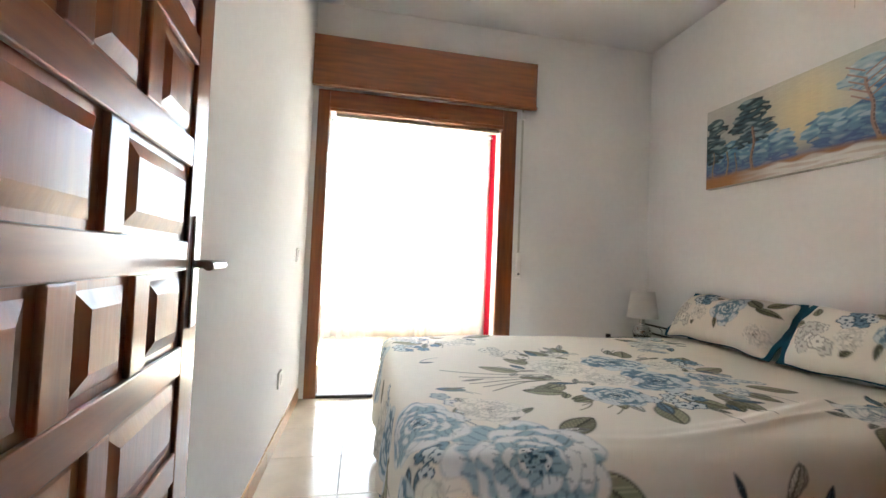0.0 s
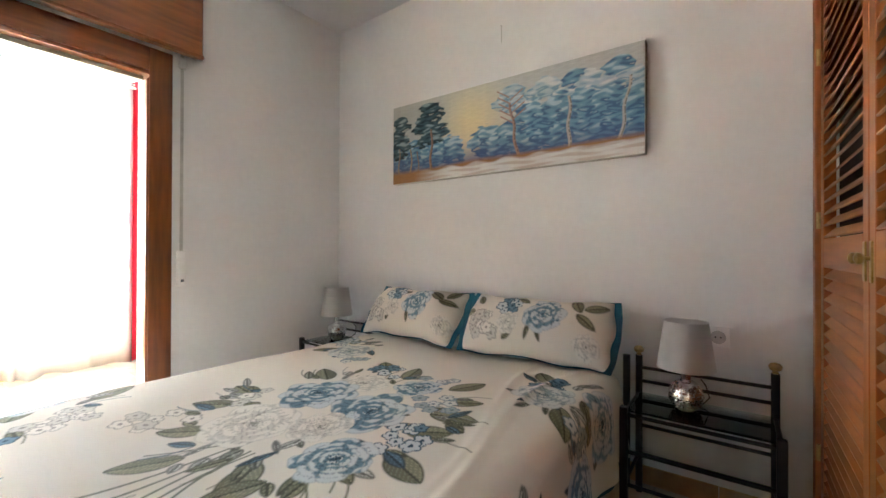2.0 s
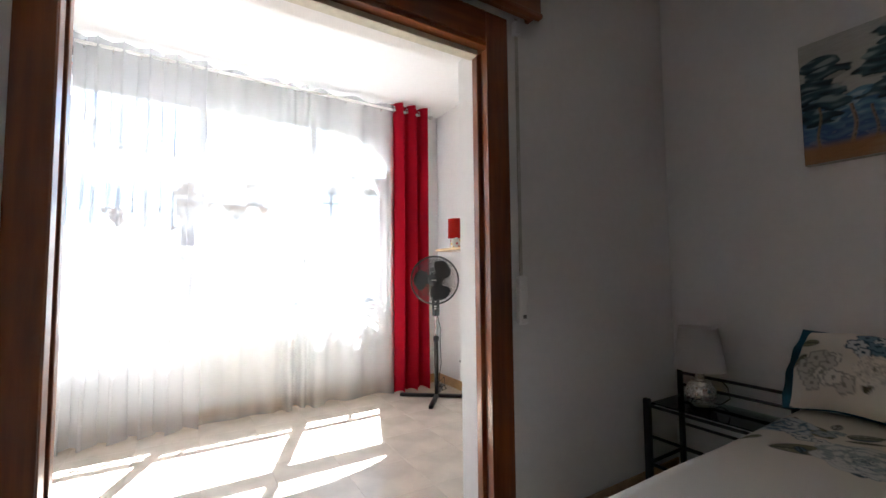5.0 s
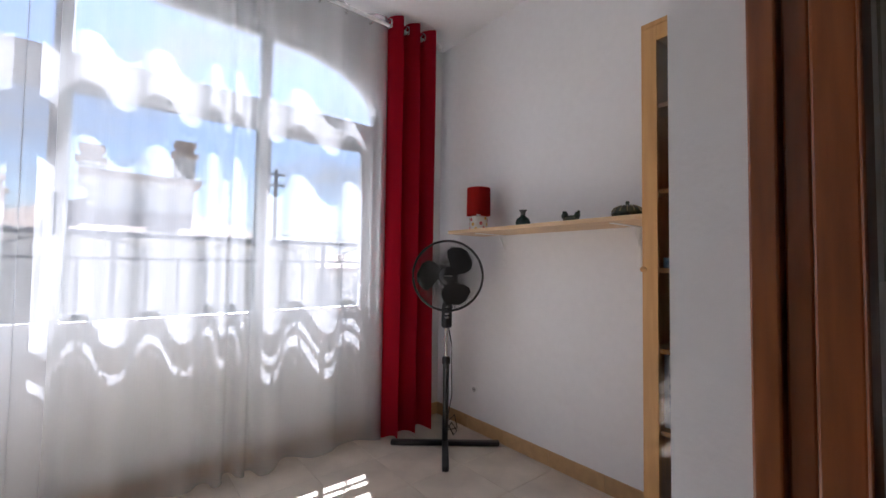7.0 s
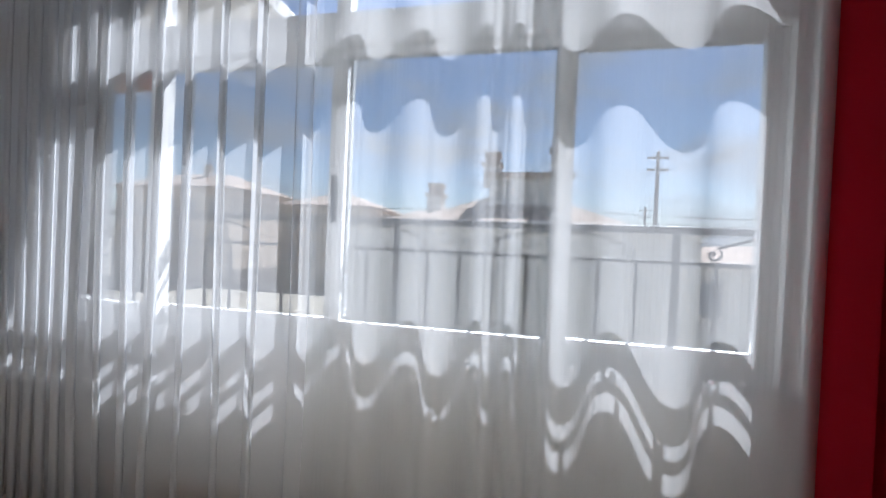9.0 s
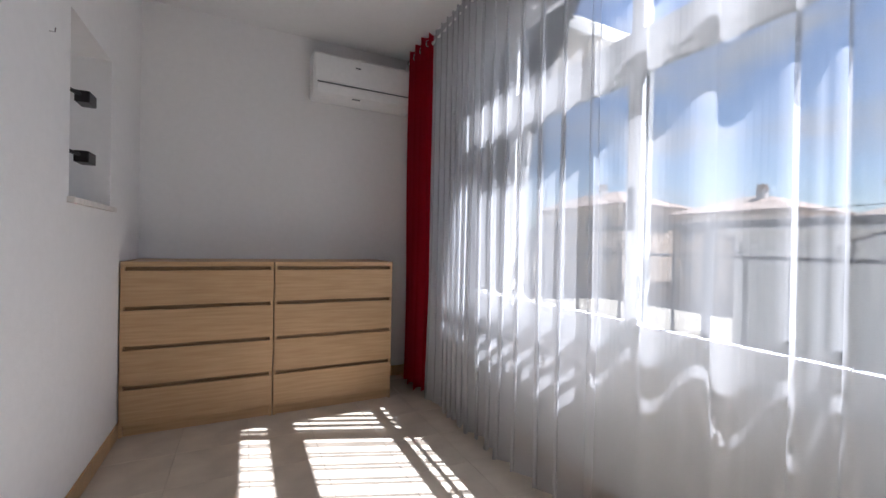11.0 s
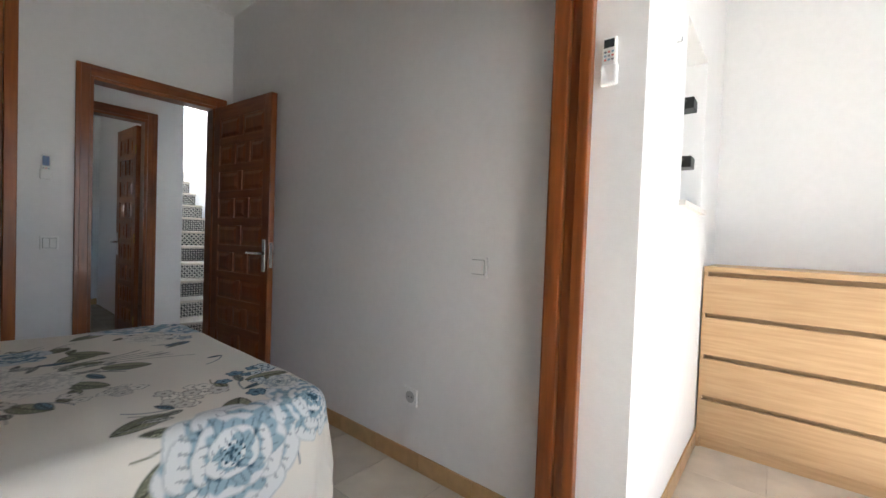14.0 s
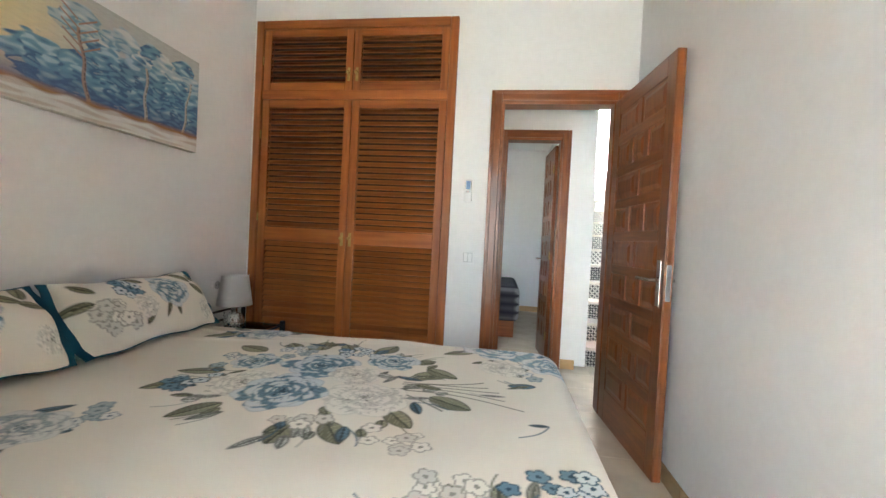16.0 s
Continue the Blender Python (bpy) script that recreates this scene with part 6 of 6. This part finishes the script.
# ---- corridor, stairs and the room across ----
wall("wall_corridor_far", moved(bm_box(bm_box(box(0.12, 0.31, -1.07, -0.95, 0, H), 0.83, 1.3, -1.07, -0.95, 0, H), 0.31, 0.83, -1.07, -0.95, 2.06, H), Matrix.Identity(4)), "white corridor wall with a doorway")
wall("wall_corridor_end", box(1.18, 1.3, -0.95, -0.125, 0, H), "white corridor end wall")
wall("wall_corridor_start", box(-0.92, -0.80, -4.1, -0.12, 0, 4.3), "white wall beside the stairs")
wall("wall_corridor_back", box(-0.80, -0.12, -0.24, -0.12, 0, H), "white corridor wall")
wall("wall_stairs_side", box(0.0, 0.12, -4.1, -1.072, 0, 4.3), "white wall beside the stairs")
wall("wall_stairs_end", box(-0.80, 0.0, -4.1, -3.98, 0, 4.3), "white wall at the head of the stairs")
wall("wall_stairs_over", box(-0.80, 0.0, -1.2, -1.08, 2.5, 4.3), "white wall above the stair opening")
# Added out of view to keep direct sun off the lower steps.
struct("shade_slab_stairs", box(-0.80, 0.0, -2.7, -1.2, 4.2, 4.3), CEILING, "unseen white slab added to shade the lower stairs", "ceiling")
struct("ceiling_corridor", box(-0.80, 1.3, -1.08, -0.125, 2.5, 2.6), CEILING, "plain white corridor ceiling", "ceiling")
floor_hall = struct("floor_corridor", box(-0.9, 2.6, -4.0, -0.02, -0.15, -0.004), GROUT, "cream floor tiles of the corridor", "floor")
skirting("baseboard_corridor", (0.12, -0.95), (0.245, -0.95), (0, 1))
door_frame("door_frame_corridor", 0.31, 0.83, -1.068, -0.95, ((-0.95, 1), ))
panel_door("door_2", "varnished panelled door standing open into the far room", 0.50, 2.02, pose(0.345, -1.10, 0, 0, 0, -86))
wall("wall_far_room_end", box(0.12, 2.5, -4.1, -3.98, 0, H), "white wall of the far room")
# The narrow opening is added out of view to brighten the far room.
wall("wall_far_room_side", bm_box(bm_box(bm_box(box(2.4, 2.5, -3.98, -2.35, 0, H), 2.4, 2.5, -2.1, -1.07, 0, H), 2.4, 2.5, -2.35, -2.1, 0, 1.2), 2.4, 2.5, -2.35, -2.1, 1.9, H), "white wall of the far room with an unseen opening added for daylight")
wall("wall_far_room_near", box(1.3, 2.5, -1.07, -0.95, 0, H), "white wall of the far room")
struct("ceiling_far_room", box(0.12, 2.5, -4.1, -1.07, 2.62, H), CEILING, "plain white ceiling of the far room", "ceiling")
skirting("baseboard_far_room", (0.13, -3.98), (2.39, -3.98), (0, 1))
vb = thing("wall_panel", "grey fabric roller blind box on the far wall", "blind")
part("panel", box(0.86, 1.15, -3.978, -3.95, 1.62, 2.0, 0.004), mat("grey_blind", (0.13, 0.14, 0.15), 0.8), vb)
part("head_rail", box(0.84, 1.17, -3.978, -3.93, 2.0, 2.05, 0.006), GREY_PLASTIC, vb)
fb = thing("bed", "bed in the far room under a plaid blanket", "bed")
part("base", box(0.62, 1.6, -3.3, -2.0, 0.0, 0.28, 0.01), PINE_H, fb)
plaid = bpy.data.materials.new("plaid_wool")
plaid.use_nodes = True
pn, pk = plaid.node_tree.nodes, plaid.node_tree.links
pc = pn.new("ShaderNodeTexCoord")
wv1, wv2, pm = pn.new("ShaderNodeTexWave"), pn.new("ShaderNodeTexWave"), pn.new("ShaderNodeMixRGB")
wv1.bands_direction, wv2.bands_direction = "Y", "Z"
for w_ in (wv1, wv2):
    w_.inputs["Scale"].default_value = 3.2
    pk.new(pc.outputs["Object"], w_.inputs["Vector"])
pm.blend_type = "MULTIPLY"
pm.inputs[0].default_value = 1.0
pr = pn.new("ShaderNodeValToRGB")
pr.color_ramp.elements[1].position = 0.3
pr.color_ramp.elements[0].color, pr.color_ramp.elements[1].color = (0.03, 0.025, 0.04, 1), (0.45, 0.42, 0.42, 1)
pk.new(wv1.outputs["Color"], pm.inputs[1])
pk.new(wv2.outputs["Color"], pm.inputs[2])
pk.new(pm.outputs[0], pr.inputs["Fac"])
pk.new(pr.outputs["Color"], pn["Principled BSDF"].inputs["Base Color"])
pn["Principled BSDF"].inputs["Roughness"].default_value = 0.95
part("blanket", box(0.57, 1.62, -3.3, -1.97, 0.18, 0.60, 0.07, 3), plaid, fb, "dark and white plaid blanket", True)

stairs = tagged(new("stairs"), "white stairs with black and white patterned risers", "stairs", "", "structure")
rp_ = bpy.data.materials.new("patterned_riser_tile")
rp_.use_nodes = True
rn, rk = rp_.node_tree.nodes, rp_.node_tree.links
rc, rm, rr = rn.new("ShaderNodeTexCoord"), rn.new("ShaderNodeTexMagic"), rn.new("ShaderNodeValToRGB")
rm.turbulence_depth = 3
rm.inputs["Scale"].default_value, rm.inputs["Distortion"].default_value = 24.0, 1.2
rr.color_ramp.elements[0].position, rr.color_ramp.elements[0].color = 0.50, (0.03, 0.03, 0.032, 1)
rr.color_ramp.elements[1].position, rr.color_ramp.elements[1].color = 0.58, (0.66, 0.63, 0.57, 1)
rk.new(rc.outputs["Object"], rm.inputs["Vector"])
rk.new(rm.outputs["Fac"], rr.inputs["Fac"])
rk.new(rr.outputs["Color"], rn["Principled BSDF"].inputs["Base Color"])
rn["Principled BSDF"].inputs["Roughness"].default_value = 0.3
TREAD = mat("pale_marble_tread", (0.70, 0.64, 0.55), 0.3, grain=0.08, scale=10)
for k in range(11):
    y = -1.10 - 0.25 * k
    part("riser", box(-0.798, -0.002, y - 0.02, y, 0.18 * k + 0.001, 0.18 * (k + 1) - 0.03, 0.001), rp_, stairs)
    part("tread", box(-0.798, -0.002, y - 0.268, y + 0.022, 0.18 * (k + 1) - 0.0295, 0.18 * (k + 1), 0.004), TREAD, stairs)
hr = thing("handrail", "black iron handrail on the stair wall", "handrail")
part("rail", tube([(-0.06, -1.5, 1.25), (-0.06, -3.0, 2.33)], 0.018, 10), STEEL_BLACK, hr)
part("end_cap", tube([(-0.06, -1.5, 1.25), (-0.045, -1.46, 1.20)], 0.02, 10), STEEL_BLACK, hr)
for k in range(3):
    y = -1.6 - 0.6 * k
    part("bracket", tube([(-0.06, y, 1.25 + (-1.5 - y) * 0.72), (0.0, y, 1.20 + (-1.5 - y) * 0.72)], 0.007, 6), STEEL_BLACK, hr)
part("upper_rail", tube([(-0.78, -3.3, 2.95), (-0.02, -3.3, 2.95)], 0.012, 8), STEEL_BLACK, hr)

# ---- outside ----
GROUND = mat("dry_ground", (0.28, 0.25, 0.20), 0.95, grain=0.15, scale=0.6, bump=0.3, bscale=6)
gb = bmesh.new()
bmesh.ops.create_grid(gb, x_segments=8, y_segments=8, size=1600, matrix=Matrix.Translation((0, 0, -3.3)))
struct("ground", gb, GROUND, "dry pale ground reaching the horizon", "ground")
ROOF = mat("clay_roof_tile", (0.28, 0.20, 0.15), 0.9, grain=0.2, scale=8, bump=0.6, bscale=18, col2=(0.36, 0.28, 0.22))
WHITEWASH = mat("whitewash", (0.58, 0.555, 0.515), 0.95, grain=0.05, scale=3, bump=0.2, bscale=20)
CREAMWALL = mat("cream_facade", (0.55, 0.45, 0.35), 0.95, grain=0.06, scale=3)


def hip_roof(x0, x1, y0, y1, z0, z1, over=0.35, inset=0.42):
    bm = bmesh.new()
    x0, x1, y0, y1 = x0 - over, x1 + over, y0 - over, y1 + over
    i = min(x1 - x0, y1 - y0) * inset
    lo = [bm.verts.new(p) for p in ((x0, y0, z0), (x1, y0, z0), (x1, y1, z0), (x0, y1, z0))]
    b0 = [bm.verts.new((v.co.x, v.co.y, z0 - 0.12)) for v in lo]
    hi = [bm.verts.new(p) for p in ((x0 + i, y0 + i, z1), (x1 - i, y0 + i, z1), (x1 - i, y1 - i, z1), (x0 + i, y1 - i, z1))]
    for a, c in ((b0, lo), (lo, hi)):
        for k in range(4):
            bm.faces.new((a[k], a[(k + 1) % 4], c[(k + 1) % 4], c[k]))
    bm.faces.new(hi)
    bm.faces.new(b0[::-1])
    bmesh.ops.recalc_face_normals(bm, faces=bm.faces)
    return bm


def chimney(parent, x, y, z, h=0.9, w=0.22):
    c = part("chimney", box(x - w, x + w, y - w, y + w, z, z + h, 0.02), WHITEWASH, parent)
    part("chimney_cap", bm_box(bm_box(box(x - w * 1.25, x + w * 1.25, y - w * 1.25, y + w * 1.25, z + h, z + h + 0.08, 0.01), x - w * 0.8, x + w * 0.8, y - w * 0.8, y + w * 0.8, z + h + 0.08, z + h + 0.25), x - w, x + w, y - w, y + w, z + h + 0.25, z + h + 0.36), ROOF, c)


def windows(parent, x0, x1, y, z, n, w=0.9, h=1.1):
    for k in range(n):
        x = x0 + (x1 - x0) * (k + 0.5) / n
        f = part("window", box(x - w / 2, x + w / 2, y - 0.06, y + 0.05, z, z + h, 0.01), mat("far_frame", (0.5, 0.45, 0.4), 0.6) if k == 0 else bpy.data.materials["far_frame"], parent)
        part("pane", box(x - w / 2 + 0.08, x + w / 2 - 0.08, y - 0.07, y - 0.061, z + 0.08, z + h - 0.08), GREY_PLASTIC, f)


h1 = thing("house", "white rendered house with low clay roof and chimneys", "house")
part("wall", box(-3.4, 4.7, 13, 21, -3.3, 1.52), WHITEWASH, h1)
part("parapet", box(-3.5, 4.8, 12.9, 13.15, 1.52, 1.64, 0.02), WHITEWASH, h1)
part("roof", hip_roof(-1.5, 3.2, 13.6, 20, 1.7, 2.70), ROOF, h1)
part("upper_wall", box(0.1, 2.1, 14.5, 18, 1.7, 3.08), WHITEWASH, h1)
part("upper_roof", hip_roof(0.1, 2.1, 14.5, 18, 3.1, 3.25, 0.15), ROOF, h1)
for x, y, z in ((0.15, 14.7, 2.75), (1.9, 14.7, 3.15), (-1.45, 15, 1.95)):
    chimney(h1, x, y, z, 0.55)
h2 = thing("house", "low white house with a tiled wall coping", "house")
part("wall", box(4.9, 12, 16, 24, -3.3, 0.9), WHITEWASH, h2)
part("roof", hip_roof(4.9, 12, 16, 24, 0.95, 1.5), ROOF, h2)
windows(h2, 5.2, 11.5, 16, -0.6, 4)
for k, (x0, x1, y, z1, roof) in enumerate(((-36, -24, 34, 5.2, 1.2), (-22, -13, 38, 4.2, 1.0), (-11.5, -4.5, 36, 2.6, 0.9))):
    hx = thing("apartment_building", "cream apartment house with clay tiled roof", "building")
    part("wall", box(x0, x1, y, y + 9, -3.3, z1), CREAMWALL, hx)
    part("roof", hip_roof(x0, x1, y, y + 9, z1 + 0.1, z1 + roof + 0.6, 0.5), ROOF, hx)
    for st_ in range(2 if z1 > 4 else 1):
        windows(hx, x0 + 0.5, x1 - 0.5, y, z1 - 2.4 - 2.9 * st_, int((x1 - x0) / 2.2), 1.0, 1.4)
    chimney(hx, (x0 + x1) / 2 + 1, y + 3, z1 + roof, 1.0, 0.3)
gw = tagged(part("garden_wall", box(-14, 20, 9.6, 9.85, -3.3, -1.2, 0.03), WHITEWASH), "low white rendered garden wall along the street", "garden wall")
for x, y, top in ((7.4, 26, 6.3), (10.5, 40, 5.0)):
    up = thing("utility_pole", "grey utility pole carrying thin wires", "utility pole")
    part("pole", tube([(x, y, -3.3), (x, y, top)], lambda f: 0.14 - 0.05 * f, 10), IRON, up)
    for dz in (0.3, 0.9):
        part("crossarm", box(x - 0.5, x + 0.5, y - 0.05, y + 0.05, top - dz - 0.05, top - dz + 0.05), IRON, up)
pw = thing("overhead_wires", "thin dark wires strung across the sky", "wires")
for k, z in enumerate((2.9, 3.3, 2.4)):
    part("wire", tube([(-30 + 5 * i, 26 + 0.0 * i, z - 0.35 * math.sin(math.pi * ((i * 5) % 30) / 30)) for i in range(15)], 0.018, 4), BLACK_PLASTIC, pw)


LEAFM = mat("pine_foliage", (0.05, 0.075, 0.03), 0.9, grain=0.4, scale=3)
BARK = mat("bark", (0.12, 0.09, 0.06), 0.95, grain=0.3, scale=10)


def tree(x, y, base, h, r, seed):
    rng = random.Random(seed)
    t = thing("tree", "dark green pine tree with an uneven crown", "tree", (x, y, base))
    part("trunk", tube([(0.1 * math.sin(k), 0, h * 0.75 * k / 6) for k in range(7)], lambda f: 0.22 - 0.14 * f, 8), BARK, t)
    vs, fs = [], []
    for k in range(900):
        a, b_ = rng.uniform(0, 6.28), math.acos(rng.uniform(-1, 1))
        d = r * rng.uniform(0.45, 1.0) * (0.75 + 0.3 * math.sin(a * 3 + seed) * math.sin(b_ * 2))
        c = Vector((d * math.sin(b_) * math.cos(a), d * math.sin(b_) * math.sin(a), h * 0.75 + 0.7 * d * math.cos(b_)))
        for q in range(2):
            u_ = Vector((rng.gauss(0, 1), rng.gauss(0, 1), rng.gauss(0, 1))).normalized() * rng.uniform(0.12, 0.3)
            w_ = Vector((rng.gauss(0, 1), rng.gauss(0, 1), rng.gauss(0, 1))).normalized() * rng.uniform(0.08, 0.18)
            n_ = len(vs)
            vs += [c - u_, c + w_, c + u_]
            fs.append((n_, n_ + 1, n_ + 2))
    me = bpy.data.meshes.new("crown")
    me.from_pydata([tuple(v) for v in vs], [], fs)
    me.materials.append(LEAFM)
    new("crown", me).parent = t


for k, (x, y, h, r) in enumerate(((17, 42, 5.4, 2.2), (20.5, 44, 4.6, 2.4), (24, 41, 4.4, 2.0), (14, 50, 4.8, 1.8))):
    tree(x, y, -3.3, h, r, k + 1)
pier = thing("porch", "white rendered porch pier with a brown beam", "porch")
part("pier", box(-2.75, -2.15, 5.75, 6.3, -3.3, 3.2, 0.02), RENDER, pier)
part("side_wall", box(-2.9, -2.55, 5.31, 5.75, -3.3, 3.2, 0.01), RENDER, pier)
part("beam", box(-2.5, -2.05, 5.35, 6.6, 2.35, 2.52, 0.01), WOOD, pier, "brown wooden beam")
# Unseen slab, added to block the sun that would reach the chests.
part("roof", box(-2.9, -0.45, 5.33, 6.62, 2.56, 2.68, 0.02), RENDER, pier, "slab added above view to shade the west end of the window")

# ---- floor tiles ----
tile_cache = {}


def tiles(parent, x0, x1, y0, y1, ox, oy, p, material, gap=0.003):
    """Square tiles on a grid through (ox, oy), cut at the edges of the room."""
    i0, i1 = math.floor((x0 - ox) / p), math.ceil((x1 - ox) / p)
    j0, j1 = math.floor((y0 - oy) / p), math.ceil((y1 - oy) / p)
    for i in range(i0, i1):
        for j in range(j0, j1):
            a0, a1 = max(x0, ox + i * p), min(x1, ox + (i + 1) * p)
            c0, c1 = max(y0, oy + j * p), min(y1, oy + (j + 1) * p)
            w, d = a1 - a0 - gap, c1 - c0 - gap
            if w < 0.01 or d < 0.01:
                continue
            key = (round(w, 4), round(d, 4), material.name)
            if key not in tile_cache:
                bm = box(-w / 2, w / 2, -d / 2, d / 2, -0.0035, 0.0, 0.0012, 1)
                ob = part("tile", bm, material, parent)
                tile_cache[key] = ob.data
            else:
                ob = new("tile", tile_cache[key])
                ob.parent = parent
            ob.matrix_basis = Matrix.Translation(((a0 + a1) / 2, (c0 + c1) / 2, 0.0))


tiles(floor_bed, 0.0, W, -0.02, L + 0.14, 0.34, 1.595, 0.345, TILE)
tiles(floor_sun, XL, XR, L + 0.14, Y2, 0.80, 3.395, 0.345, TILE_S, 0.0016)
tiles(floor_hall, -0.8, 1.18, -1.08, -0.02, 0.34, -0.13, 0.345, TILE)
tiles(floor_hall, 0.12, 2.4, -3.98, -1.08, 0.34, -1.18, 0.345, TILE)
